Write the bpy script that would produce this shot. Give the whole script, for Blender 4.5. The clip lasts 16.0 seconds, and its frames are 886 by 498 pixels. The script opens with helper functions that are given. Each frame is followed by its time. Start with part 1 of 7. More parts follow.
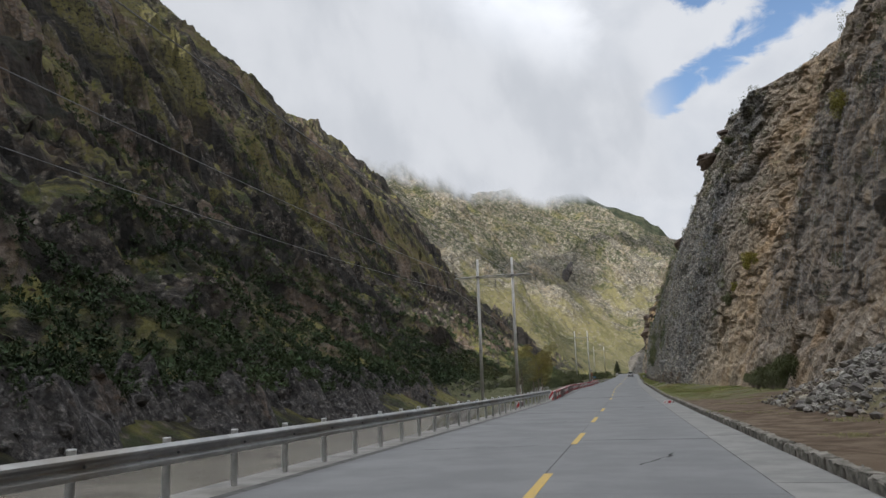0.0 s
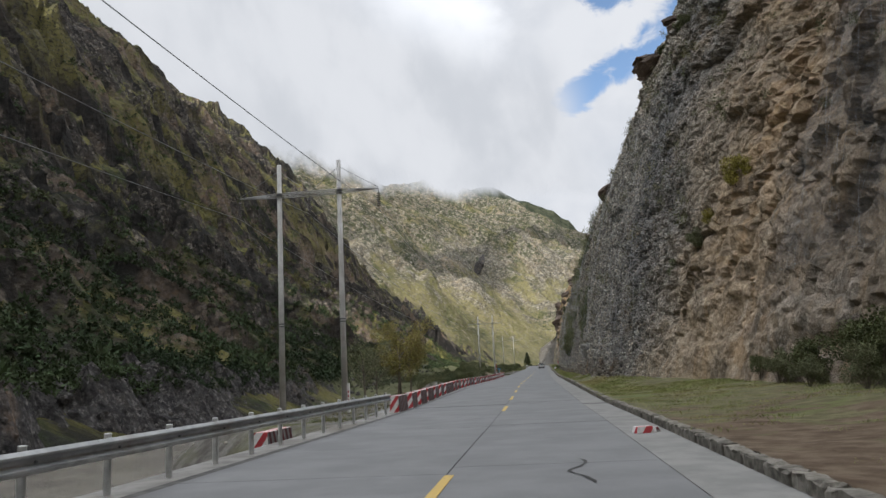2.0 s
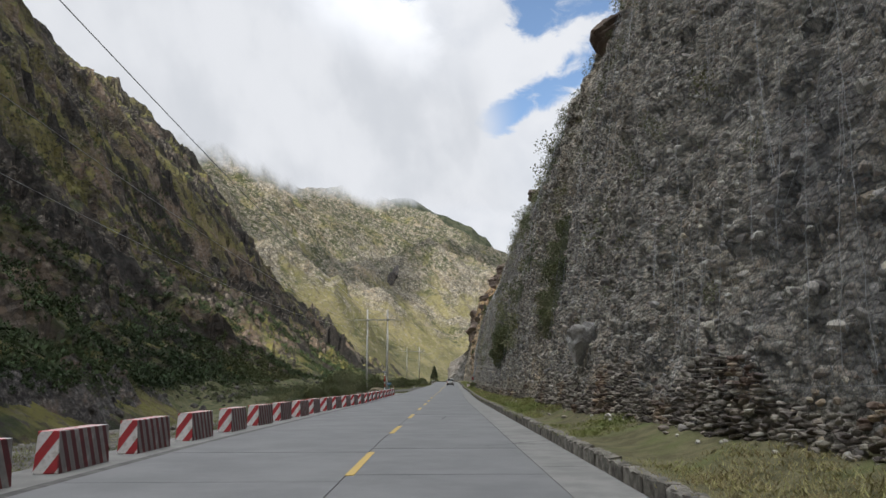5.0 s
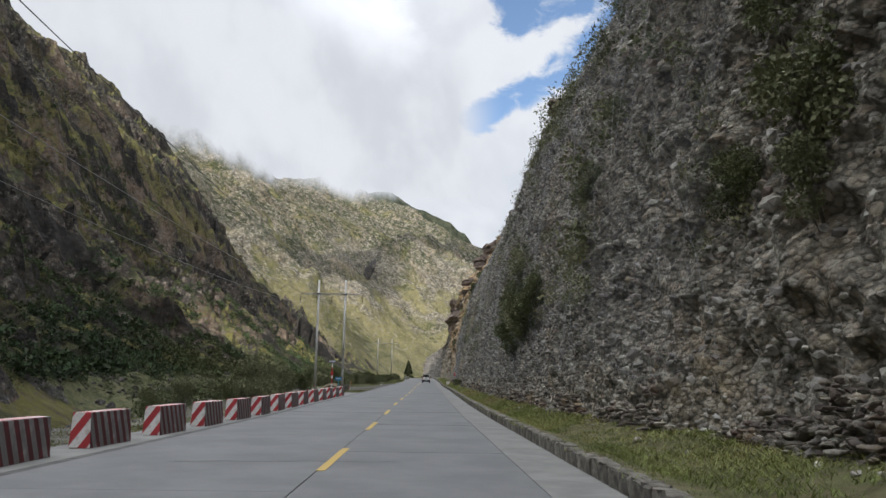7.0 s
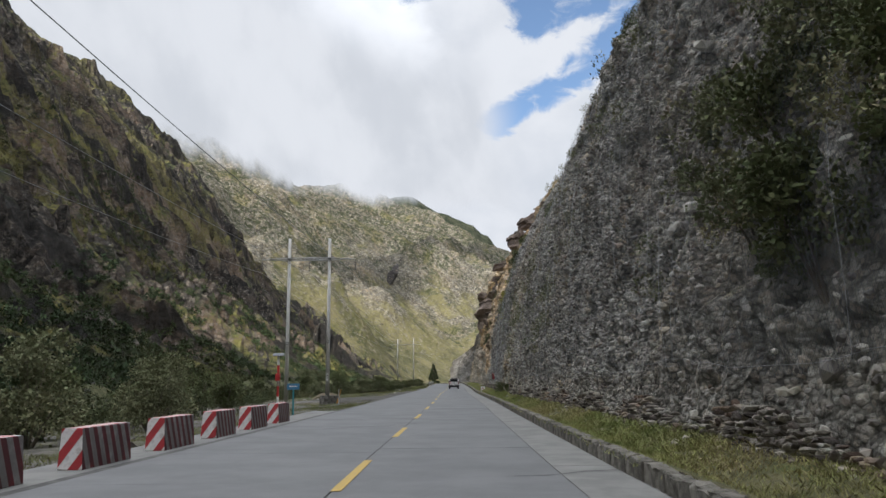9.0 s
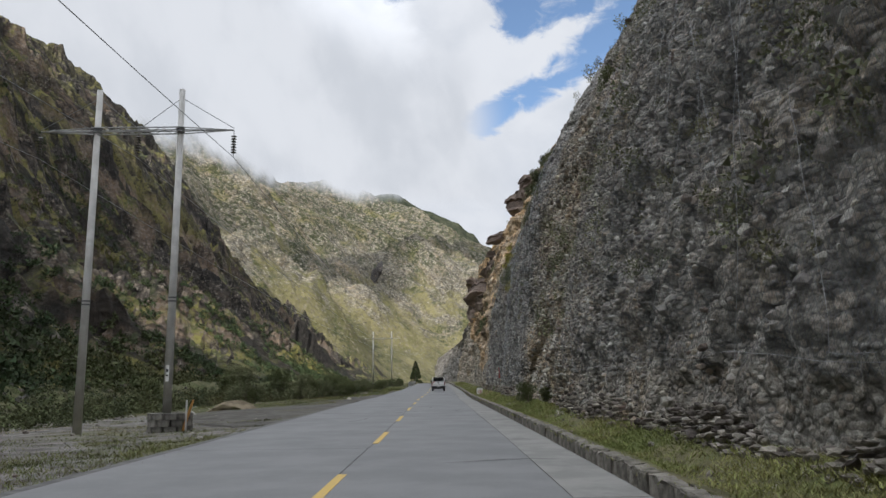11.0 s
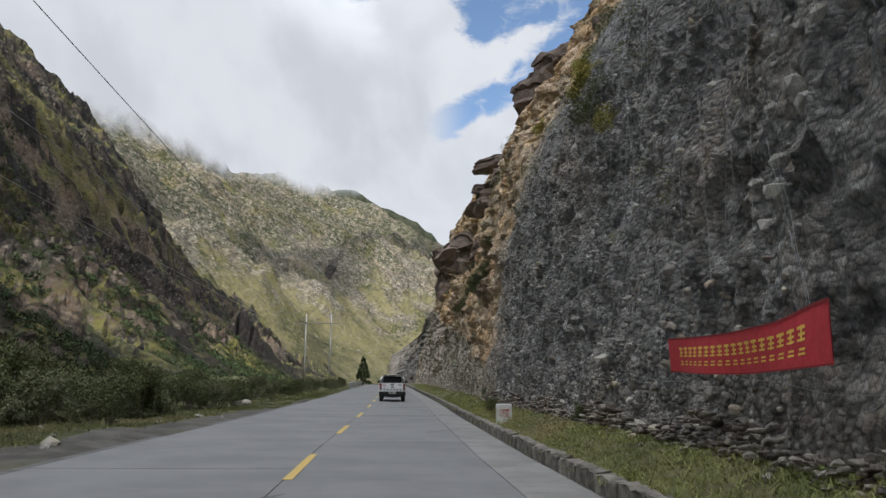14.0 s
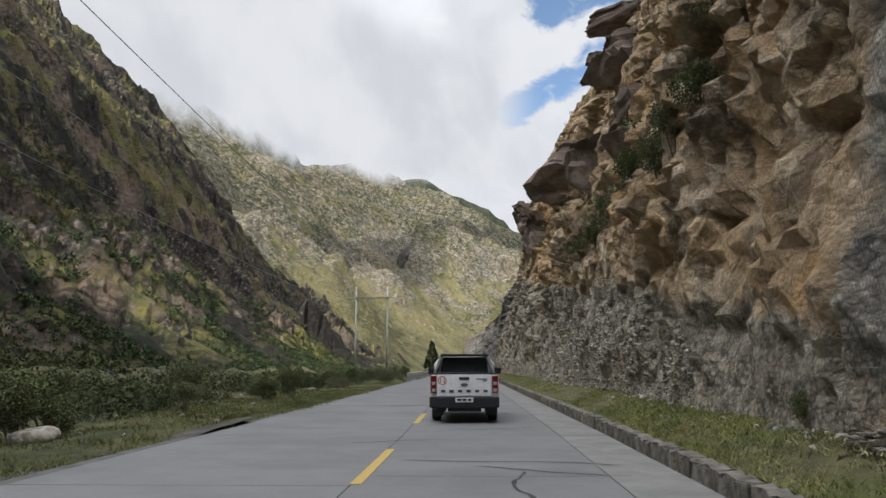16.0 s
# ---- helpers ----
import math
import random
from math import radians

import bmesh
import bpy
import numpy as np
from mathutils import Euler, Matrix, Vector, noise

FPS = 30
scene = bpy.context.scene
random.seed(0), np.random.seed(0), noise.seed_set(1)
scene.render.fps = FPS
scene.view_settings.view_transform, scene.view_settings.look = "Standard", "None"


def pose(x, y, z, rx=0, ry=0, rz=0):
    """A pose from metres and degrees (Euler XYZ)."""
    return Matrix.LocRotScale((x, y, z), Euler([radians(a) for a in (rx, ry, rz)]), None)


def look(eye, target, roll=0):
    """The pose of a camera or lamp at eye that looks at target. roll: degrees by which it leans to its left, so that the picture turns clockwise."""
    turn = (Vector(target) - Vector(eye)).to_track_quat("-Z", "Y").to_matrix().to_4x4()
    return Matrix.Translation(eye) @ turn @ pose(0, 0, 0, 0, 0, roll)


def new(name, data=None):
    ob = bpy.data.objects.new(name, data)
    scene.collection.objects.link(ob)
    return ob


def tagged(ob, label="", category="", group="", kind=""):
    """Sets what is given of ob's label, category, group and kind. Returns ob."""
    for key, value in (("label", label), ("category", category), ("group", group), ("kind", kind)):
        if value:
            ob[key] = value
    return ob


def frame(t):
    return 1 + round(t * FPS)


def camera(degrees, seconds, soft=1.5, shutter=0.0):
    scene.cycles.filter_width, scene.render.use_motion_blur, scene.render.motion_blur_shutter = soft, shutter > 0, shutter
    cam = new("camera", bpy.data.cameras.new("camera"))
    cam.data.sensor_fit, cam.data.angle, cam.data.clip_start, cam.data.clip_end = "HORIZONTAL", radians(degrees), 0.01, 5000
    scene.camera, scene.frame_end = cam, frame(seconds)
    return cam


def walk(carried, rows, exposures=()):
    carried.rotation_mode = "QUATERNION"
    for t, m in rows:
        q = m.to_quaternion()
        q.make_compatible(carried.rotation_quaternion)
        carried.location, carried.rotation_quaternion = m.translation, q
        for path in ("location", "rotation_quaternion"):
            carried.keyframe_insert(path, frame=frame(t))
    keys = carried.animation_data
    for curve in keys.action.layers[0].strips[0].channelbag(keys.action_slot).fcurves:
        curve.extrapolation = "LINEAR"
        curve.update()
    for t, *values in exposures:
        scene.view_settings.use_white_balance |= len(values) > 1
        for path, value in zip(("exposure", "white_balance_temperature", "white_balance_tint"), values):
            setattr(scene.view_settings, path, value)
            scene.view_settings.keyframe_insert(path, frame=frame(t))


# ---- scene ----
cam = camera(60.2, 16.0)
PATH = [
    (0, (2.124, 2.307, 1.693), (1.672, 4.225, 2.034), -1.9),
    (0.5, (2.167, 10.476, 1.685), (1.786, 12.409, 2.024), -2.4),
    (1, (2.171, 18.648, 1.663), (1.849, 20.593, 2.002), -2.7),
    (1.5, (2.105, 26.84, 1.586), (1.847, 28.797, 1.906), -3.2),
    (2, (2.078, 35.14, 1.477), (1.846, 37.101, 1.795), -2.9),
    (2.4, (2.07, 41.858, 1.42), (1.861, 43.822, 1.736), -2.4),
    (2.5, (2.065, 43.535, 1.414), (1.877, 45.5, 1.733), -2.1),
    (3, (2.027, 51.879, 1.39), (1.957, 53.853, 1.708), -1.8),
    (3.2, (1.95, 55.212, 1.388), (1.899, 57.185, 1.709), -1.5),
    (5.3, (1.826, 89.705, 1.521), (1.82, 91.674, 1.87), 0.0),
    (5.5, (1.781, 92.877, 1.544), (1.788, 94.847, 1.894), 0.0),
    (6, (1.789, 100.645, 1.561), (1.824, 102.614, 1.913), 0.3),
    (6.5, (1.871, 108.612, 1.548), (1.92, 110.582, 1.891), 0.8),
    (7, (1.788, 116.911, 1.485), (1.832, 118.882, 1.825), 0.9),
    (7.5, (1.873, 125.227, 1.423), (1.892, 127.198, 1.762), 0.3),
    (8, (1.872, 133.659, 1.419), (1.877, 135.629, 1.765), -0.3),
    (8.5, (1.832, 142.141, 1.469), (1.82, 144.11, 1.819), -0.5),
    (9, (1.747, 150.574, 1.484), (1.731, 152.543, 1.837), -0.6),
    (9.2, (1.728, 153.922, 1.499), (1.713, 155.892, 1.841), -0.7),
    (11.3, (2.042, 189.216, 1.733), (2.075, 191.184, 2.085), -0.5),
    (11.5, (2.06, 192.557, 1.74), (2.101, 194.525, 2.093), -0.0),
    (12, (2.017, 200.85, 1.754), (2.133, 202.814, 2.118), 0.3),
    (12.5, (2.016, 209.064, 1.8), (2.158, 211.024, 2.168), 0.7),
    (13, (1.982, 217.239, 1.922), (2.125, 219.2, 2.285), 1.1),
    (13.5, (2.006, 225.429, 1.973), (2.152, 227.39, 2.338), 0.7),
    (14, (2.055, 233.703, 1.997), (2.189, 235.667, 2.352), 0.5),
    (14.5, (2.111, 242.107, 2.011), (2.221, 244.07, 2.374), 0.7),
    (15, (2.198, 250.562, 1.984), (2.225, 252.532, 2.326), 0.8),
    (15.5, (2.24, 259.03, 2.078), (2.208, 261.003, 2.406), 0.2),
    (16, (2.314, 267.504, 2.195), (2.26, 269.477, 2.522), -0.1),
]
walk(cam, [(t, look(eye, aim, roll)) for t, eye, aim, roll in PATH], [(0, 0.13, 6300, 10), (1.5, 0.2, 6300, 10), (3, 0.27, 6450, 10), (6.5, 0.30, 6300, 10), (9, 0.27, 6250, 10), (11.5, 0.2, 6250, 10), (12.5, 0.17, 6250, 10), (15, 0.2, 6250, 10), (16, 0.26, 6400, 10)])

# ---------------------------------------------------------------- world, sun
SUN_TO = Vector((-0.40, -0.73, 0.55)).normalized()
sun_data = bpy.data.lights.new("sun", "SUN")
sun_data.energy, sun_data.angle, sun_data.color = 5.0, radians(0.6), (1.0, 0.95, 0.86)
sun_ob = new("sun", sun_data)
sun_ob.matrix_world = look((-300, -300, 600), Vector((-300, -300, 600)) - SUN_TO)

world = bpy.data.worlds.new("sky")
scene.world = world
world.use_nodes = True


class Nodes:
    """Short hand for a node tree."""

    def __init__(self, tree):
        self.t = tree
        tree.nodes.clear()

    def add(self, kind, **kw):
        n = self.t.nodes.new(kind)
        for k, v in kw.items():
            if k in n.inputs:
                n.inputs[k].default_value = v
            else:
                setattr(n, k, v)
        return n

    def link(self, a, b):
        self.t.links.new(a, b)

    def put(self, socket, v):
        if isinstance(v, (int, float)):
            socket.default_value = v
        elif isinstance(v, (tuple, list)):
            socket.default_value = (*v, 1.0)[: len(socket.default_value)]
        else:
            self.link(v, socket)

    def math(self, op, a, b=0.0, clamp=False):
        n = self.t.nodes.new("ShaderNodeMath")
        n.operation, n.use_clamp = op, clamp
        self.put(n.inputs[0], a)
        self.put(n.inputs[1], b)
        return n.outputs[0]

    def noise(self, vec, scale, detail=4.0, rough=0.55, distort=0.0):
        n = self.t.nodes.new("ShaderNodeTexNoise")
        if vec is not None:
            self.link(vec, n.inputs["Vector"])
        for k, v in (("Scale", scale), ("Detail", detail), ("Roughness", rough), ("Distortion", distort)):
            n.inputs[k].default_value = v
        return n.outputs["Fac"]

    def voronoi(self, vec, scale, feature="F1", out="Distance"):
        n = self.t.nodes.new("ShaderNodeTexVoronoi")
        n.feature = feature
        if vec is not None:
            self.link(vec, n.inputs["Vector"])
        n.inputs["Scale"].default_value = scale
        return n.outputs[out]

    def step(self, v, lo, hi, a=0.0, b=1.0):
        n = self.t.nodes.new("ShaderNodeMapRange")
        n.interpolation_type = "SMOOTHSTEP"
        self.put(n.inputs[0], v)
        for i, x in enumerate((lo, hi, a, b)):
            n.inputs[i + 1].default_value = x
        return n.outputs[0]

    def mix(self, fac, a, b, mode="MIX"):
        n = self.t.nodes.new("ShaderNodeMix")
        n.data_type, n.blend_type = "RGBA", mode
        self.put(n.inputs[0], fac)
        self.put(n.inputs[6], a)
        self.put(n.inputs[7], b)
        return n.outputs[2]

    def scaled(self, vec, s):
        n = self.t.nodes.new("ShaderNodeMapping")
        self.link(vec, n.inputs["Vector"])
        n.inputs["Scale"].default_value = s
        return n.outputs[0]


w = Nodes(world.node_tree)
coord = w.add("ShaderNodeTexCoord").outputs["Generated"]
sky = w.add("ShaderNodeTexSky", sky_type="NISHITA", sun_disc=False)
sky.sun_elevation = math.asin(SUN_TO.z)
sky.sun_rotation = math.atan2(SUN_TO.x, SUN_TO.y)
sky.altitude = 400
sky.ozone_density = 1.4
xyz = w.add("ShaderNodeSeparateXYZ")
w.link(coord, xyz.inputs[0])
up = w.math("ADD", w.math("MAXIMUM", xyz.outputs[2], 0.0), 0.22)
flat = w.add("ShaderNodeCombineXYZ")
w.link(w.math("DIVIDE", xyz.outputs[0], up), flat.inputs[0])
w.link(w.math("DIVIDE", xyz.outputs[1], up), flat.inputs[1])
puff = w.noise(flat.outputs[0], 1.25, 9.0, 0.56, 0.25)
streak = w.noise(w.scaled(flat.outputs[0], (2.6, 0.9, 1)), 2.2, 8.0, 0.6, 0.3)


def vector(op, a, b=None):
    n = w.add("ShaderNodeVectorMath", operation=op)
    for i, v in enumerate((a, b)):
        if isinstance(v, (tuple, Vector)):
            n.inputs[i].default_value = v
        elif v is not None:
            w.link(v, n.inputs[i])
    return n.outputs["Value" if op in ("DOT_PRODUCT", "LENGTH") else "Vector"]


def lane(a, b, wide, ends):
    """How thin the cloud is round a lane of sky from direction a to direction b."""
    a, b = Vector(a).normalized(), Vector(b).normalized()
    axis = (b - a).normalized()
    q = vector("SUBTRACT", coord, (a + b) / 2)
    s = vector("DOT_PRODUCT", q, axis)
    along = w.add("ShaderNodeVectorMath", operation="SCALE")
    along.inputs[0].default_value = axis
    w.link(s, along.inputs["Scale"])
    d = vector("LENGTH", vector("SUBTRACT", q, along.outputs[0]))
    return w.math("MULTIPLY", w.step(d, wide * 0.1, wide, 1.0, 0.0), w.step(w.math("ABSOLUTE", s), (b - a).length / 2, (b - a).length / 2 + ends, 1.0, 0.0))


# torn lanes of blue in the cloud cover over the right side of the valley
thin = w.math("ADD", lane((0.062, 0.942, 0.334), (0.27, 0.87, 0.43), 0.05, 0.06), w.math("ADD", w.math("MULTIPLY", lane((0.10, 0.89, 0.455), (0.34, 0.83, 0.50), 0.085, 0.07), 0.92), w.math("MULTIPLY", lane((-0.055, 0.885, 0.468), (0.0, 0.87, 0.48), 0.03, 0.03), 0.7)))
wisps = w.noise(w.scaled(coord, (1.0, 1.0, 1.8)), 21.0, 8.0, 0.6, 0.5)
fair = w.math("ADD", w.math("MULTIPLY", puff, 1.3), w.math("MULTIPLY", streak, 1.5))
cover = w.step(w.math("SUBTRACT", w.math("ADD", w.math("MULTIPLY", fair, 0.45), w.math("ADD", w.math("MULTIPLY", wisps, 0.9), 0.42)), w.math("MULTIPLY", thin, 0.84)), 0.70, 0.97)
billow = w.math("ADD", w.math("MULTIPLY", w.noise(w.scaled(coord, (1.0, 1.0, 1.5)), 5.5, 7.0, 0.5, 0.5), 0.65), w.math("MULTIPLY", w.noise(coord, 15.0, 5.0, 0.5, 0.3), 0.35))
tone = w.mix(w.step(billow, 0.38, 0.62), (0.87, 0.90, 0.955), (1.03, 1.045, 1.08))
bg_sky = w.add("ShaderNodeBackground", Strength=0.135)
w.link(sky.outputs[0], bg_sky.inputs[0])
# cloud glow set high on the left, off the sun, to light the cliff; a high cloud top ahead is brighter too
toward = vector("DOT_PRODUCT", coord, Vector((-0.55, -0.38, 0.74)).normalized())
lit = w.math("ADD", vector("DOT_PRODUCT", coord, Vector((-0.11, 0.90, 0.418)).normalized()), w.math("MULTIPLY", w.math("SUBTRACT", wisps, 0.5), 0.006))
bg_cloud = w.add("ShaderNodeBackground")
w.link(w.math("ADD", w.step(toward, -0.05, 0.97, 0.66, 2.5), w.step(lit, 0.9935, 0.9993, 0.0, 0.20)), bg_cloud.inputs[1])
w.link(tone, bg_cloud.inputs[0])
both = w.add("ShaderNodeMixShader")
w.link(cover, both.inputs[0])
w.link(bg_sky.outputs[0], both.inputs[1])
w.link(bg_cloud.outputs[0], both.inputs[2])
w.link(both.outputs[0], w.add("ShaderNodeOutputWorld").inputs[0])


# ---------------------------------------------------------------- materials
def surface(name, paint, rough=0.85, bump=None, metal=0.0, spec=0.3, coords="Object"):
    """A material: paint(n, vec) gives the colour, bump(n, vec) the height and its strength and distance."""
    m = bpy.data.materials.new(name)
    m.use_nodes = True
    n = Nodes(m.node_tree)
    vec = n.add("ShaderNodeTexCoord").outputs[coords]
    b = n.add("ShaderNodeBsdfPrincipled")
    n.put(b.inputs["Base Color"], paint(n, vec))
    if callable(rough):
        n.put(b.inputs["Roughness"], rough(n, vec))
    else:
        b.inputs["Roughness"].default_value = rough
    b.inputs["Metallic"].default_value = metal
    b.inputs["Specular IOR Level"].default_value = spec
    if bump:
        h, strength, dist = bump(n, vec)
        k = n.add("ShaderNodeBump", Strength=strength, Distance=dist)
        n.link(h, k.inputs["Height"])
        n.link(k.outputs[0], b.inputs["Normal"])
    n.link(b.outputs[0], n.add("ShaderNodeOutputMaterial").inputs[0])
    return m


def normal_z(n):
    s = n.add("ShaderNodeSeparateXYZ")
    n.link(n.add("ShaderNodeNewGeometry").outputs["Normal"], s.inputs[0])
    return s.outputs[2]


def rock_paint(dark, mid, light, scale, green=None, cover=(0.45, 0.7), warm=(0.34, 0.22, 0.12), warm_at=(0.56, 0.7), cells=1.6, speck=(0.36, 0.52)):
    def paint(n, vec):
        big = n.noise(vec, scale * 0.12, 5, 0.6, 0.6)
        fine = n.noise(vec, scale, 12, 0.72)
        col = n.mix(n.step(fine, 0.38, 0.58), dark, mid)
        col = n.mix(n.step(n.noise(vec, scale * 2.7, 9, 0.75), 0.50, 0.66), col, light)
        col = n.mix(n.math("MULTIPLY", n.step(big, *warm_at), 0.75), col, warm)
        vo = n.add("ShaderNodeTexVoronoi", Scale=scale * cells)
        vo.inputs["Randomness"].default_value = 1.0
        warp = n.add("ShaderNodeMixRGB", blend_type="ADD")
        warp.inputs[0].default_value = 1.0
        n.link(n.scaled(vec, (1, 1, 1.25)), warp.inputs[1])
        n.link(n.scaled(n.add("ShaderNodeTexNoise", Scale=scale * 3).outputs["Color"], (0.35 / scale, 0.35 / scale, 0.35 / scale)), warp.inputs[2])
        n.link(warp.outputs[0], vo.inputs["Vector"])
        hue = n.add("ShaderNodeSeparateColor")
        n.link(vo.outputs["Color"], hue.inputs[0])
        tint = n.add("ShaderNodeHueSaturation")
        n.link(n.math("ADD", n.math("MULTIPLY", hue.outputs[0], 0.5), 0.75), tint.inputs["Value"])
        n.link(n.math("ADD", n.math("MULTIPLY", hue.outputs[1], 0.5), 0.7), tint.inputs["Saturation"])
        n.link(col, tint.inputs["Color"])
        col = tint.outputs[0]
        gap = n.math("MULTIPLY", n.step(vo.outputs["Distance"], 0.45, 0.75, 0.0, 0.5), n.step(n.noise(vec, scale * 0.6, 4), 0.4, 0.6))
        col = n.mix(gap, col, tuple(c * 0.35 for c in dark))
        if green:
            patch = n.noise(vec, scale * 0.22, 8, 0.66, 0.5)
            lie = n.math("ADD", n.math("MULTIPLY", patch, 0.8), n.math("MULTIPLY", normal_z(n), 0.32))
            spot = n.noise(vec, scale * 3.5, 7, 0.75)
            g = n.mix(n.step(n.noise(vec, scale * 0.5, 6, 0.65), 0.4, 0.6), green[0], green[1])
            f = n.math("MULTIPLY", n.step(lie, *cover), n.step(spot, *speck))
            col = n.mix(f, col, g)
        return col
    return paint


def rock_bump(scale, strength, dist):
    def bump(n, vec):
        a = n.noise(vec, scale, 10, 0.7, 0.3)
        v = n.voronoi(vec, scale * 1.4)
        return n.math("ADD", a, n.math("MULTIPLY", v, 0.35)), strength, dist
    return bump


def blotch(a, b, scale=3.0, c=None, island=0.0):
    def paint(n, vec):
        col = n.mix(n.step(n.noise(vec, scale, 6, 0.62), 0.36, 0.64), a, b)
        if c:
            col = n.mix(n.step(n.noise(vec, scale * 0.17, 5, 0.6, 0.4), 0.5, 0.68), col, c)
        if island:
            r = n.add("ShaderNodeNewGeometry").outputs["Random Per Island"]
            k = n.math("ADD", n.math("MULTIPLY", r, 2 * island), 1.0 - island)
            s = n.add("ShaderNodeHueSaturation")
            n.link(k, s.inputs["Value"])
            n.link(n.math("ADD", n.math("MULTIPLY", r, 0.05), 0.475), s.inputs["Hue"])
            n.link(col, s.inputs["Color"])
            col = s.outputs[0]
        return col
    return paint


def by_object(a, b, scale, spread=0.25):
    def paint(n, vec):
        col = n.mix(n.step(n.noise(vec, scale, 7, 0.65), 0.35, 0.65), a, b)
        s = n.add("ShaderNodeHueSaturation")
        r = n.add("ShaderNodeObjectInfo").outputs["Random"]
        n.link(n.math("ADD", n.math("MULTIPLY", r, 2 * spread), 1.0 - spread), s.inputs["Value"])
        n.link(col, s.inputs["Color"])
        return s.outputs[0]
    return paint


def fine_bump(scale, strength=0.4, dist=0.02):
    return lambda n, vec: (n.noise(vec, scale, 8, 0.7), strength, dist)


def plain(col):
    return lambda n, vec: n.mix(n.step(n.noise(vec, 9.0, 5, 0.6), 0.3, 0.7), tuple(c * 0.9 for c in col), tuple(min(1, c * 1.06) for c in col))


M = {}


def zoned(n, vec, col, spans, tint):
    """Another bed of rock between the given places along the road."""
    sp = n.add("ShaderNodeSeparateXYZ")
    n.link(vec, sp.inputs[0])
    wob = n.math("ADD", sp.outputs[1], n.math("MULTIPLY", n.math("SUBTRACT", n.noise(vec, 0.12, 5, 0.6), 0.5), 22.0))
    f = 0.0
    for a, b in spans:
        f = n.math("ADD", f, n.math("MULTIPLY", n.step(wob, a - 3, a + 3), n.step(wob, b - 3, b + 3, 1.0, 0.0)))
    return n.mix(n.math("MULTIPLY", f, 0.85, True), col, n.mix(1.0, col, tint, "MULTIPLY"))


def pebbles(n, vec, scale):
    """Rounded stones set in a matrix: how near the middle of a stone, and a random number for each stone."""
    warp = n.add("ShaderNodeMixRGB", blend_type="ADD")
    warp.inputs[0].default_value = 1.0
    n.link(n.scaled(vec, (1.0, 0.85, 1.35)), warp.inputs[1])
    n.link(n.scaled(n.add("ShaderNodeTexNoise", Scale=scale * 0.9).outputs["Color"], (0.45 / scale,) * 3), warp.inputs[2])
    vo = n.add("ShaderNodeTexVoronoi", Scale=scale)
    n.link(warp.outputs[0], vo.inputs["Vector"])
    pick = n.add("ShaderNodeSeparateColor")
    n.link(vo.outputs["Color"], pick.inputs[0])
    return vo.outputs["Distance"], pick.outputs


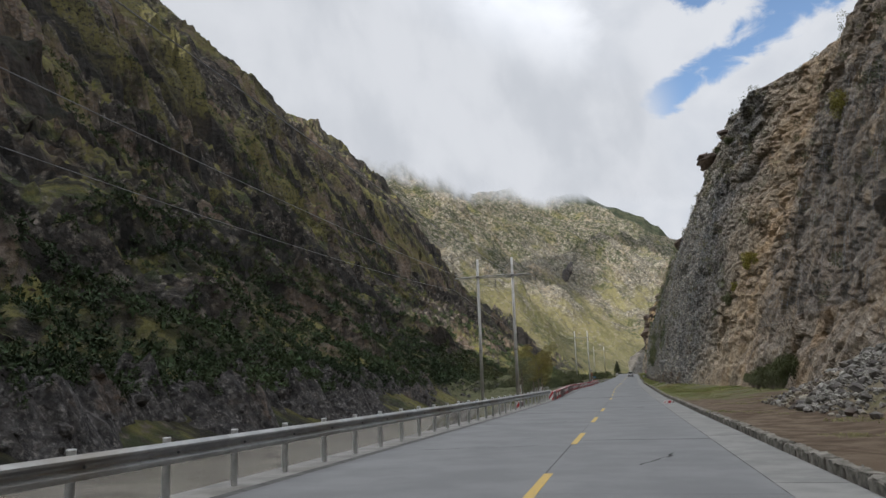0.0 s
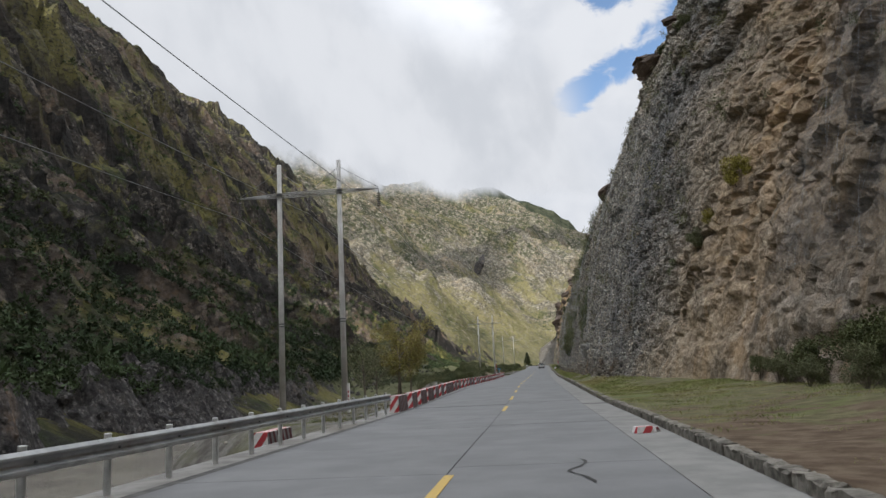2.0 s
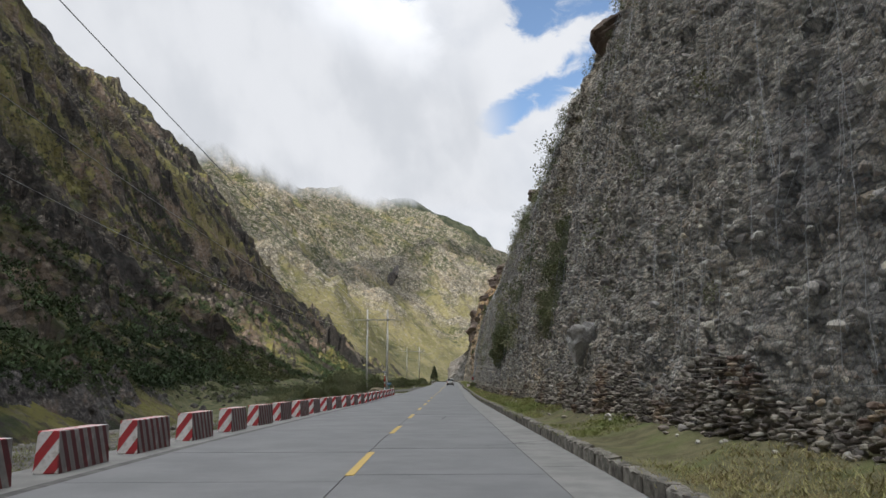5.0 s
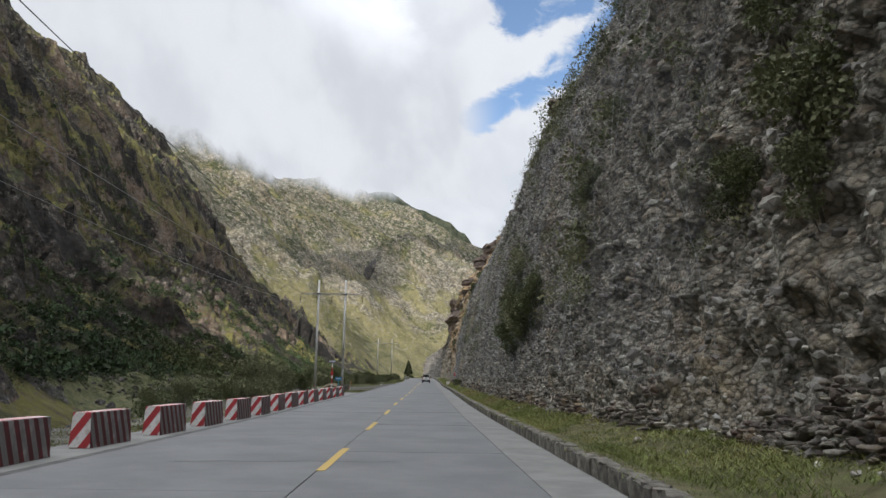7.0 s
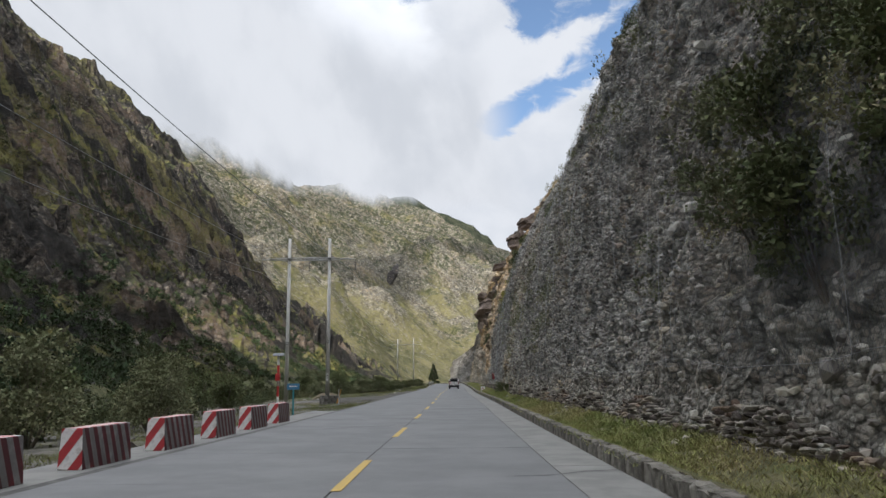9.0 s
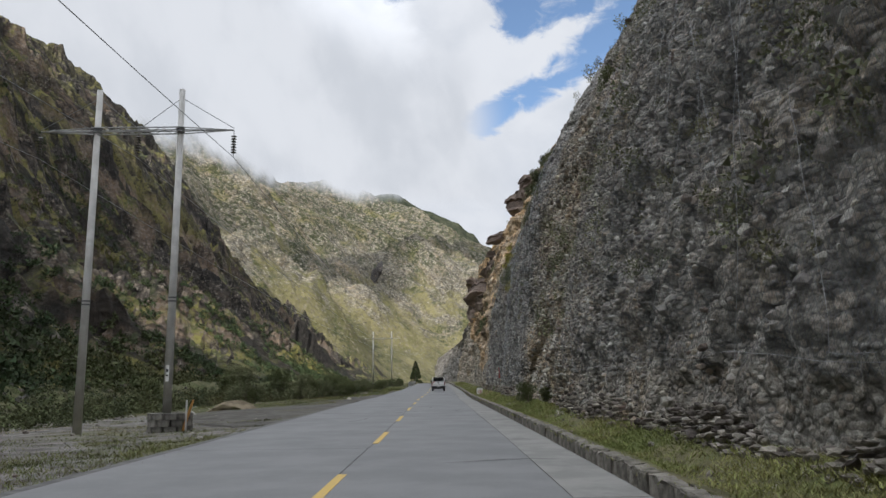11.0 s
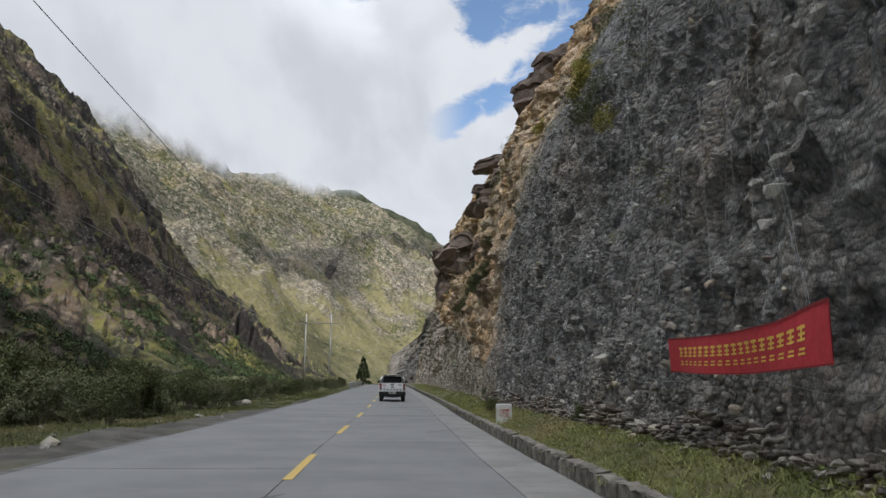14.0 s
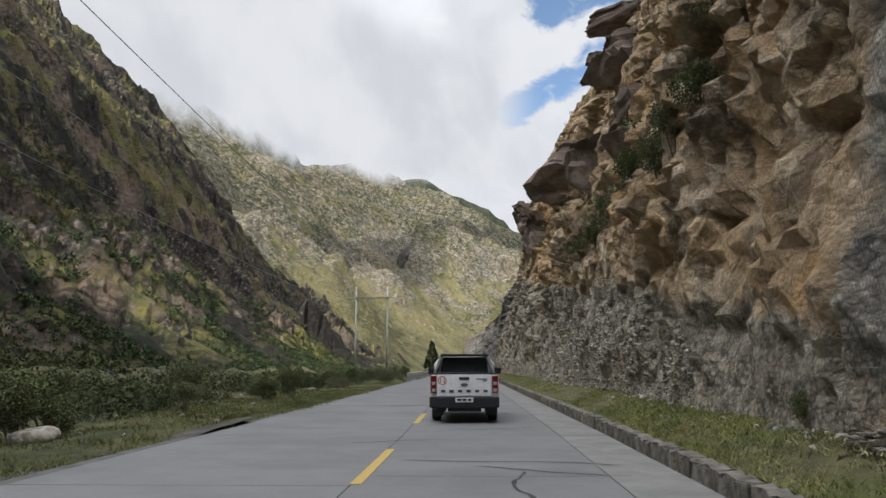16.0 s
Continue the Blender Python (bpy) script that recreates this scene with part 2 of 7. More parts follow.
def cliff_paint(n, vec):
    col = rock_paint((0.078, 0.075, 0.069), (0.25, 0.238, 0.215), (0.42, 0.405, 0.37), 0.9,
                     ((0.10, 0.11, 0.04), (0.19, 0.165, 0.065)), (0.68, 0.82), (0.33, 0.265, 0.185), (0.52, 0.68), 5.0)(n, vec)
    # bedded stones of two sizes, with a dark matrix between them; the rock further on is solid above its foot
    sp = n.add("ShaderNodeSeparateXYZ")
    n.link(vec, sp.inputs[0])
    sway = n.math("MULTIPLY", n.math("SUBTRACT", n.noise(vec, 0.25, 4), 0.5), 9.0)
    stony_bed = n.math("SUBTRACT", 1.0, n.math("MULTIPLY", n.step(n.math("ADD", sp.outputs[1], sway), 276, 281), n.step(n.math("SUBTRACT", n.math("ADD", sp.outputs[2], n.math("MULTIPLY", sway, 0.4)), n.math("MULTIPLY", n.math("SUBTRACT", sp.outputs[1], 287.0), 0.13)), 2.5, 4.5)))
    stony_bed = n.math("MULTIPLY", stony_bed, n.step(n.math("ADD", sp.outputs[1], sway), 84.0, 94.0, 0.5, 1.0))
    for scale, share in ((7.5, 0.25), (3.0, 0.62)):
        d, r = pebbles(n, vec, scale)
        stone = n.mix(r[1], n.mix(r[0], (0.15, 0.145, 0.135), (0.42, 0.41, 0.385)), n.mix(r[0], (0.17, 0.135, 0.105), (0.36, 0.30, 0.24)))
        core = n.math("MULTIPLY", n.step(d, 0.42, 0.52, 1.0, 0.0), n.step(r[2], share, share + 0.05))
        rim = n.math("MULTIPLY", n.step(d, 0.44, 0.62), n.math("MULTIPLY", n.step(r[2], share, share + 0.05), 0.5))
        col = n.mix(n.math("MULTIPLY", n.math("MULTIPLY", core, stony_bed), 0.55), col, stone)
        col = n.mix(n.math("MULTIPLY", rim, stony_bed), col, (0.06, 0.055, 0.048))
    solid_rock = rock_paint((0.10, 0.08, 0.06), (0.33, 0.27, 0.2), (0.50, 0.43, 0.34), 0.4, ((0.10, 0.105, 0.04), (0.19, 0.165, 0.065)), (0.72, 0.84), (0.36, 0.255, 0.15), (0.46, 0.62), 1.7)(n, vec)
    run = n.noise(n.scaled(vec, (1.0, 1.0, 0.14)), 0.9, 6, 0.6, 0.4)
    solid_rock = n.mix(n.math("MULTIPLY", n.step(run, 0.5, 0.66), 0.6), solid_rock, (0.40, 0.285, 0.165))
    near_rock = n.step(n.math("ADD", sp.outputs[1], sway), 78.0, 90.0, 0.55, 0.0)
    col = n.mix(n.math("MAXIMUM", n.step(stony_bed, 0.0, 0.4, 1.0, 0.0), near_rock), col, solid_rock)
    col = zoned(n, vec, col, ((-90, 74), ), (1.14, 1.06, 0.97))
    col = zoned(n, vec, col, ((98, 152), ), (1.75, 1.68, 1.5))
    col = zoned(n, vec, col, ((152, 213), ), (1.6, 1.58, 1.5))
    col = zoned(n, vec, col, ((227, 277), ), (1.4, 1.42, 1.42))
    col = zoned(n, vec, col, ((74, 90), (213, 227)), (1.6, 1.42, 1.18))
    return zoned(n, vec, col, ((277, 425), ), (1.85, 1.72, 1.5))


def cliff_bump(n, vec):
    h = n.math("ADD", n.noise(vec, 2.2, 10, 0.7, 0.3), n.math("MULTIPLY", n.noise(vec, 0.8, 6, 0.6, 0.4), 0.6))
    sp = n.add("ShaderNodeSeparateXYZ")
    n.link(vec, sp.inputs[0])
    bed = n.math("MULTIPLY", n.step(sp.outputs[1], 78.0, 96.0, 0.35, 1.0), n.step(sp.outputs[1], 276.0, 284.0, 1.0, 0.25))
    for scale, weight in ((7.5, 0.18), (3.0, 0.22)):
        d, _ = pebbles(n, vec, scale)
        d = n.math("MULTIPLY", d, bed)
        h = n.math("SUBTRACT", h, n.math("MULTIPLY", n.math("POWER", n.math("MINIMUM", d, 0.8), 2.0), weight * 2.0))
    return h, 1.0, 0.40


M["cliff"] = surface("cliff_rock", cliff_paint, 0.92, cliff_bump, spec=0.2)
M["bank_rock"] = surface("bank_rock", rock_paint((0.022, 0.02, 0.02), (0.068, 0.062, 0.058), (0.185, 0.17, 0.155), 0.5,
                         ((0.04, 0.055, 0.022), (0.085, 0.09, 0.032)), (0.76, 0.9), (0.19, 0.135, 0.095), (0.55, 0.7), 3.0), 0.9, rock_bump(0.7, 1.0, 0.9), spec=0.25)
def mountain_paint(n, vec):
    col = mountain_base(n, vec)
    sp = n.add("ShaderNodeSeparateXYZ")
    n.link(vec, sp.inputs[0])
    lie = n.add("ShaderNodeCombineXYZ")
    n.link(n.math("SUBTRACT", sp.outputs[1], n.math("MULTIPLY", sp.outputs[0], 0.6)), lie.inputs[0])
    n.link(n.math("MULTIPLY", sp.outputs[0], 0.22), lie.inputs[1])
    n.link(n.math("MULTIPLY", sp.outputs[2], 0.22), lie.inputs[2])
    # dark and pale beds of rock that run down the slope, and sunburnt grass on the shelves between
    bed = n.noise(lie.outputs[0], 0.035, 9, 0.66, 0.5)
    col = n.mix(n.step(bed, 0.49, 0.57, 0.0, 0.85), col, (0.016, 0.015, 0.014))
    shelf = n.noise(lie.outputs[0], 0.017, 7, 0.62, 0.6)
    rise = n.step(sp.outputs[2], 40.0, 150.0, -0.10, 0.03)
    speck = n.step(n.noise(vec, 0.5, 7, 0.75), 0.40, 0.52)
    return n.mix(n.math("MULTIPLY", n.step(n.math("ADD", shelf, rise), 0.535, 0.63), n.math("MULTIPLY", speck, 0.85)), col, (0.11, 0.10, 0.036))


mountain_base = (rock_paint((0.014, 0.013, 0.012), (0.056, 0.049, 0.042), (0.195, 0.17, 0.142), 0.12,
                        ((0.032, 0.040, 0.018), (0.13, 0.12, 0.038)), (0.535, 0.63), (0.15, 0.112, 0.082), (0.47, 0.62), 4.5))
M["mountain"] = surface("mountain_rock", mountain_paint, 0.95, rock_bump(0.2, 1.0, 2.6), spec=0.15)


def far_paint(n, vec):
    col = rock_paint((0.05, 0.045, 0.036), (0.155, 0.138, 0.104), (0.34, 0.31, 0.245), 0.09, None, (0.44, 0.60), (0.22, 0.175, 0.12), (0.5, 0.7), 2.4)(n, vec)
    sp = n.add("ShaderNodeSeparateXYZ")
    n.link(vec, sp.inputs[0])
    low = n.step(sp.outputs[2], 30.0, 260.0, 0.26, 0.0)
    patch = n.math("ADD", n.noise(n.scaled(vec, (1.0, 1.0, 0.5)), 0.011, 10, 0.66, 0.8), low)
    grass = n.mix(n.step(n.noise(vec, 0.012, 7, 0.6), 0.38, 0.62), (0.085, 0.082, 0.034), (0.155, 0.137, 0.066))
    spots = n.step(n.noise(vec, 0.14, 8, 0.78), 0.40, 0.52, 0.15, 1.0)
    col = n.mix(n.math("MULTIPLY", n.step(patch, 0.50, 0.63), spots), col, grass)
    # single dark bushes, thicker towards the crest
    bush = n.math("ADD", n.noise(vec, 0.008, 8, 0.66, 0.6), n.step(sp.outputs[2], 150.0, 560.0, -0.04, 0.11))
    dots = n.step(n.noise(vec, 0.085, 6, 0.78), 0.47, 0.55)
    return n.mix(n.math("MULTIPLY", n.step(bush, 0.42, 0.56), n.math("MULTIPLY", dots, 0.85)), col, (0.03, 0.038, 0.016))


M["far_mountain"] = surface("far_mountain_rock", far_paint, 0.95, rock_bump(0.09, 1.0, 5.0), spec=0.12)
# dark green tones stand in for the shade on the back ridge
M["far_forest"] = surface("ridge_painted_shade", blotch((0.018, 0.024, 0.014), (0.05, 0.052, 0.032), 0.05, (0.035, 0.042, 0.024)), 0.95, rock_bump(0.06, 1.0, 6.0), spec=0.1)
M["stone"] = surface("cliff_stone", blotch((0.22, 0.205, 0.182), (0.41, 0.385, 0.34), 2.5, (0.33, 0.26, 0.19), 0.5), 0.9, fine_bump(9, 0.5, 0.03), spec=0.25)
M["pale_stone"] = surface("pale_cobble", blotch((0.235, 0.22, 0.19), (0.42, 0.39, 0.335), 2.5, (0.36, 0.28, 0.2), 0.55), 0.9, fine_bump(9, 0.5, 0.03), spec=0.25)
M["loose_stone"] = surface("stone_piece", by_object((0.22, 0.21, 0.19), (0.42, 0.395, 0.36), 2.6, 0.4), 0.9, fine_bump(8, 0.5, 0.03), spec=0.25)
M["rubble"] = surface("rubble_stone", blotch((0.11, 0.097, 0.083), (0.28, 0.252, 0.218), 3.5, (0.19, 0.135, 0.098), 0.6), 0.95, fine_bump(9, 0.9, 0.05), spec=0.15)
M["scree"] = surface("scree_stone", blotch((0.12, 0.11, 0.096), (0.25, 0.235, 0.21), 2.0, (0.19, 0.15, 0.11), 0.45), 0.9, fine_bump(8, 0.5, 0.03), spec=0.25)
M["boulder"] = surface("boulder_rock", rock_paint((0.06, 0.045, 0.035), (0.20, 0.138, 0.10), (0.33, 0.25, 0.19), 0.7, None, (0.6, 0.8), (0.27, 0.16, 0.10), (0.4, 0.7), 0.9), 0.9, rock_bump(0.9, 1.0, 0.4), spec=0.2)
M["grey_boulder"] = surface("grey_boulder_rock", rock_paint((0.2, 0.19, 0.175), (0.36, 0.345, 0.315), (0.46, 0.44, 0.41), 0.9, None, (0.6, 0.8), (0.24, 0.2, 0.15), (0.5, 0.7), 0.9), 0.9, rock_bump(1.2, 1.0, 0.2), spec=0.2)
M["soil"] = surface("verge_soil", blotch((0.105, 0.085, 0.058), (0.19, 0.158, 0.108), 1.6, (0.13, 0.13, 0.052)), 0.97, fine_bump(6, 0.7, 0.06), spec=0.1)


def verge_paint(n, vec):
    turf = blotch((0.09, 0.085, 0.046), (0.155, 0.14, 0.076), 2.2, (0.115, 0.13, 0.05))(n, vec)
    bare = blotch((0.075, 0.053, 0.036), (0.155, 0.118, 0.082), 1.3, (0.12, 0.088, 0.06))(n, vec)
    sp = n.add("ShaderNodeSeparateXYZ")
    n.link(vec, sp.inputs[0])
    # dug and driven-over soil round the scree, with ragged edges
    reach = n.step(sp.outputs[1], 38.0, 76.0, 0.22, -0.14)
    worn = n.math("ADD", n.noise(vec, 0.35, 7, 0.66, 0.5), reach)
    return n.mix(n.step(worn, 0.52, 0.60), turf, bare)


M["verge"] = surface("verge_turf", verge_paint, 0.97, fine_bump(9, 0.8, 0.06), spec=0.1)
M["gravel"] = surface("river_gravel", blotch((0.085, 0.078, 0.068), (0.19, 0.178, 0.16), 0.9, (0.10, 0.098, 0.048)), 0.95, fine_bump(3.5, 0.9, 0.15), spec=0.2)
M["lay_by"] = surface("packed_gravel", blotch((0.052, 0.048, 0.041), (0.10, 0.094, 0.082), 1.1, (0.08, 0.076, 0.045)), 0.95, fine_bump(6, 0.7, 0.05), spec=0.2)
M["meadow"] = surface("meadow_soil", blotch((0.045, 0.05, 0.024), (0.10, 0.095, 0.052), 0.8, (0.06, 0.072, 0.027)), 0.97, fine_bump(4, 0.8, 0.1), spec=0.1)
M["grass"] = surface("grass_blades", blotch((0.155, 0.185, 0.058), (0.275, 0.275, 0.10), 0.5, (0.30, 0.255, 0.125), 0.4), 0.8, spec=0.15)
M["bank_blades"] = surface("bank_grass_blades", blotch((0.085, 0.10, 0.036), (0.17, 0.168, 0.066), 0.5, (0.20, 0.17, 0.085), 0.4), 0.8, spec=0.15)
M["shrub"] = surface("shrub_leaves", blotch((0.07, 0.083, 0.036), (0.145, 0.155, 0.065), 0.6, (0.185, 0.17, 0.08), 0.4), 0.75, spec=0.2)
M["far_shrub"] = surface("slope_shrub_leaves", blotch((0.022, 0.034, 0.016), (0.046, 0.062, 0.026), 0.03, (0.09, 0.086, 0.034), 0.45), 0.8, spec=0.15)
M["meadow_shrub"] = surface("meadow_shrub_leaves", blotch((0.04, 0.05, 0.024), (0.085, 0.095, 0.042), 0.3, (0.12, 0.115, 0.055), 0.4), 0.8, spec=0.15)
M["dry_shrub"] = surface("pale_shrub_leaves", blotch((0.12, 0.13, 0.07), (0.23, 0.23, 0.125), 0.3, (0.28, 0.245, 0.14), 0.3), 0.8, spec=0.15)
M["yellow_leaf"] = surface("yellow_leaves", blotch((0.24, 0.22, 0.05), (0.42, 0.35, 0.09), 0.6, (0.26, 0.25, 0.07), 0.4), 0.75, spec=0.2)
M["autumn_leaf"] = surface("autumn_leaves", blotch((0.15, 0.132, 0.035), (0.27, 0.222, 0.07), 0.6, (0.17, 0.16, 0.05), 0.4), 0.75, spec=0.2)
M["needle"] = surface("conifer_needles", blotch((0.03, 0.048, 0.02), (0.065, 0.085, 0.034), 0.8, None, 0.3), 0.8, spec=0.15)
M["bark"] = surface("bark", blotch((0.10, 0.085, 0.065), (0.22, 0.19, 0.15), 5), 0.9, fine_bump(20, 0.6, 0.02))
M["concrete"] = surface("road_concrete", (lambda n, vec: by_object((0.136, 0.137, 0.136), (0.170, 0.171, 0.169), 0.55, 0.02)(n, n.add("ShaderNodeNewGeometry").outputs["Position"])),
                        0.82, lambda n, vec: (n.noise(vec, 60, 6, 0.7), 0.25, 0.01), spec=0.35)
M["gutter"] = surface("gutter_concrete", lambda n, vec: by_object((0.17, 0.167, 0.157), (0.225, 0.22, 0.205), 1.1, 0.03)(n, n.add("ShaderNodeNewGeometry").outputs["Position"]), 0.88, fine_bump(40, 0.35, 0.01), spec=0.3)
M["joint"] = surface("joint_filler", blotch((0.07, 0.068, 0.064), (0.12, 0.115, 0.108), 3), 0.95)
M["crack"] = surface("road_crack", blotch((0.035, 0.034, 0.033), (0.07, 0.068, 0.064), 4), 0.95)
M["yellow_paint"] = surface("yellow_road_paint", lambda n, vec: n.mix(n.step(n.noise(vec, 9, 8, 0.7), 0.54, 0.68), (0.46, 0.315, 0.085), (0.22, 0.205, 0.165)), 0.7)
M["kerb"] = surface("weathered_kerb", by_object((0.085, 0.077, 0.063), (0.235, 0.218, 0.185), 3.2, 0.14), 0.93, fine_bump(14, 0.8, 0.04))
M["edge"] = surface("pale_edge_concrete", blotch((0.17, 0.163, 0.15), (0.26, 0.25, 0.23), 1.3, (0.15, 0.135, 0.11)), 0.9, fine_bump(20, 0.5, 0.02))
M["steel"] = surface("galvanised_steel", blotch((0.30, 0.305, 0.30), (0.42, 0.42, 0.41), 2.0, (0.26, 0.235, 0.20)), 0.45, None, 0.75, 0.5)
M["post"] = surface("rail_post_paint", blotch((0.36, 0.36, 0.345), (0.5, 0.5, 0.48), 4, (0.3, 0.27, 0.23)), 0.6, None, 0.2)
M["pole"] = surface("pole_concrete", blotch((0.46, 0.45, 0.43), (0.58, 0.57, 0.55), 1.5, (0.40, 0.38, 0.35)), 0.85, fine_bump(25, 0.3, 0.01))
M["dark_steel"] = surface("dark_steel", plain((0.16, 0.165, 0.17)), 0.55, None, 0.6)
M["wire"] = surface("cable", plain((0.15, 0.15, 0.155)), 0.5, None, 0.3)
M["net_cable"] = surface("net_cable", plain((0.36, 0.36, 0.355)), 0.5, None, 0.6)
M["knot"] = surface("twisted_wire_ends", plain((0.5, 0.5, 0.49)), 0.45, None, 0.3)
M["lacing"] = surface("lacing_wire", plain((0.36, 0.36, 0.355)), 0.5, None, 0.3)
M["insulator"] = surface("brown_insulator", plain((0.07, 0.06, 0.06)), 0.25)
M["water"] = surface("river_water", blotch((0.145, 0.13, 0.105), (0.20, 0.182, 0.15), 0.12), 0.18, lambda n, vec: (n.noise(n.scaled(vec, (1, 0.45, 1)), 0.9, 7, 0.65, 0.8), 0.9, 0.25), spec=0.5)
M["white_paint"] = surface("white_paint", plain((0.76, 0.76, 0.74)), 0.5)
M["red_paint"] = surface("red_paint", plain((0.42, 0.035, 0.035)), 0.5)
M["orange_paint"] = surface("faded_orange_paint", plain((0.42, 0.21, 0.06)), 0.6)
M["teal_paint"] = surface("teal_paint", plain((0.05, 0.25, 0.28)), 0.5)
M["blue_paint"] = surface("blue_paint", plain((0.07, 0.22, 0.38)), 0.5)
M["panel"] = surface("solar_cell", plain((0.03, 0.035, 0.05)), 0.2)
M["cloth"] = surface("red_banner_cloth", plain((0.45, 0.035, 0.045)), 0.75, lambda n, vec: (n.noise(vec, 3, 4), 0.4, 0.05))
M["dark_cloth"] = surface("red_hem_cloth", plain((0.24, 0.02, 0.025)), 0.8)
M["gold"] = surface("yellow_print", plain((0.72, 0.45, 0.09)), 0.75)
M["masonry"] = surface("masonry_stone", by_object((0.09, 0.085, 0.076), (0.2, 0.19, 0.17), 3.0, 0.3), 0.92, fine_bump(10, 0.6, 0.03))


def striped(n, vec):
    s = n.add("ShaderNodeSeparateXYZ")
    n.link(vec, s.inputs[0])
    u = n.math("ADD", n.math("SUBTRACT", s.outputs[1], n.math("MULTIPLY", s.outputs[0], 0.42)), n.math("MULTIPLY", s.outputs[2], 0.36))
    e = n.add("ShaderNodeSeparateXYZ")
    n.link(n.add("ShaderNodeTexCoord").outputs["Normal"], e.inputs[0])
    end = n.step(n.math("ABSOLUTE", e.outputs[1]), 0.5, 0.7)
    across = n.math("SUBTRACT", n.math("MULTIPLY", s.outputs[0], -0.85), n.math("MULTIPLY", s.outputs[2], -0.6))
    u = n.math("ADD", n.math("MULTIPLY", u, n.math("SUBTRACT", 1.0, end)), n.math("MULTIPLY", across, end))
    saw = n.math("FRACT", n.math("DIVIDE", n.math("ADD", u, 10.0), 0.34))
    band = n.math("MULTIPLY", n.step(saw, 0.02, 0.05), n.step(saw, 0.50, 0.53, 1.0, 0.0))
    worn = n.noise(vec, 7, 8, 0.7)
    red = n.mix(n.step(worn, 0.5, 0.75), (0.40, 0.045, 0.05), (0.24, 0.06, 0.06))
    white = n.mix(n.step(worn, 0.45, 0.7), (0.70, 0.68, 0.66), (0.45, 0.42, 0.39))
    col = n.mix(band, white, red)
    # darker, unevenly mixed tones on the face along the road
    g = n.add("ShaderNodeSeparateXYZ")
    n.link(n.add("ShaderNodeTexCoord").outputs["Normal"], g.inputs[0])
    dark_face = n.math("MULTIPLY", n.step(g.outputs[0], 0.3, 0.8), n.step(n.noise(vec, 2.5, 5), 0.15, 0.6, 0.55, 0.9))
    return n.mix(dark_face, col, n.mix(band, (0.115, 0.105, 0.10), (0.05, 0.022, 0.024)))


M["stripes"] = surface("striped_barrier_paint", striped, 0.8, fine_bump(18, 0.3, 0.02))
for key, col, rgh, met in (("truck_white", (0.86, 0.87, 0.88), 0.25, 0.0), ("black_plastic", (0.018, 0.018, 0.02), 0.5, 0.0), ("tyre", (0.02, 0.02, 0.02), 0.85, 0.0),
                           ("rim", (0.35, 0.35, 0.36), 0.35, 0.9), ("glass_dark", (0.02, 0.025, 0.03), 0.06, 0.0), ("lamp_red", (0.17, 0.009, 0.011), 0.15, 0.0),
                           ("lamp_clear", (0.42, 0.40, 0.40), 0.12, 0.0), ("chrome", (0.6, 0.6, 0.6), 0.15, 1.0), ("grey_mark", (0.10, 0.10, 0.11), 0.4, 0.0), ("plate", (0.75, 0.75, 0.75), 0.4, 0.0), ("black_paint", (0.02, 0.02, 0.022), 0.5, 0.0)):
    M[key] = surface(key, plain(col), rgh, None, met, 0.5)


# ---------------------------------------------------------------- numbers of the plan
def keyed(y, keys):
    """Smooth run through (place, value) pairs."""
    y = np.asarray(y, float)
    ks, vs = np.array([k for k, _ in keys], float), np.array([v for _, v in keys], float)
    i = np.clip(np.searchsorted(ks, y) - 1, 0, len(ks) - 2)
    t = np.clip((y - ks[i]) / (ks[i + 1] - ks[i]), 0, 1)
    return vs[i] + (vs[i + 1] - vs[i]) * t * t * (3 - 2 * t)


def ramp(v, lo, hi):
    t = np.clip((np.asarray(v, float) - lo) / (hi - lo), 0, 1)
    return t * t * (3 - 2 * t)


ROAD_X = ((-80, 0.65), (10, 0.62), (60, 0.46), (105, 0.06), (165, 0.08), (205, 0.42), (250, 0.48), (285, 0.95), (340, 1.1), (400, 1.2), (430, 0.7), (460, -1.5), (490, -5.0), (520, -9.5), (560, -17.5), (600, -26.0), (700, -50.0))
ROAD_Z = ((-80, 0.6), (0, 0.19), (40, -0.08), (70, -0.2), (105, 0.0), (150, 0.0), (190, 0.22), (230, 0.48), (267, 0.70), (300, 1.08), (340, 1.5), (420, 2.3), (700, 3.4))


def road_x(y):
    return np.interp(y, [k for k, _ in ROAD_X], [v for _, v in ROAD_X])


def road_z(y):
    return np.interp(y, [k for k, _ in ROAD_Z], [v for _, v in ROAD_Z])


def hash3(i, j, k, seed):
    h = (i * 374761393 + j * 668265263 + k * 2147483647 + seed * 1274126177) & 0xFFFFFFFF
    h = ((h ^ (h >> 13)) * 1274126177) & 0xFFFFFFFF
    h = ((h ^ (h >> 16)) * 2246822519) & 0xFFFFFFFF
    return ((h ^ (h >> 15)) & 0xFFFFFF) / float(0xFFFFFF) * 2 - 1


def value_noise(p, seed=0):
    f = np.floor(p)
    c = f.astype(np.int64)
    t = p - f
    t = t * t * t * (t * (t * 6 - 15) + 10)
    out = 0
    for a in (0, 1):
        for b in (0, 1):
            for d in (0, 1):
                wgt = (t[:, 0] if a else 1 - t[:, 0]) * (t[:, 1] if b else 1 - t[:, 1]) * (t[:, 2] if d else 1 - t[:, 2])
                out = out + wgt * hash3(c[:, 0] + a, c[:, 1] + b, c[:, 2] + d, seed)
    return out


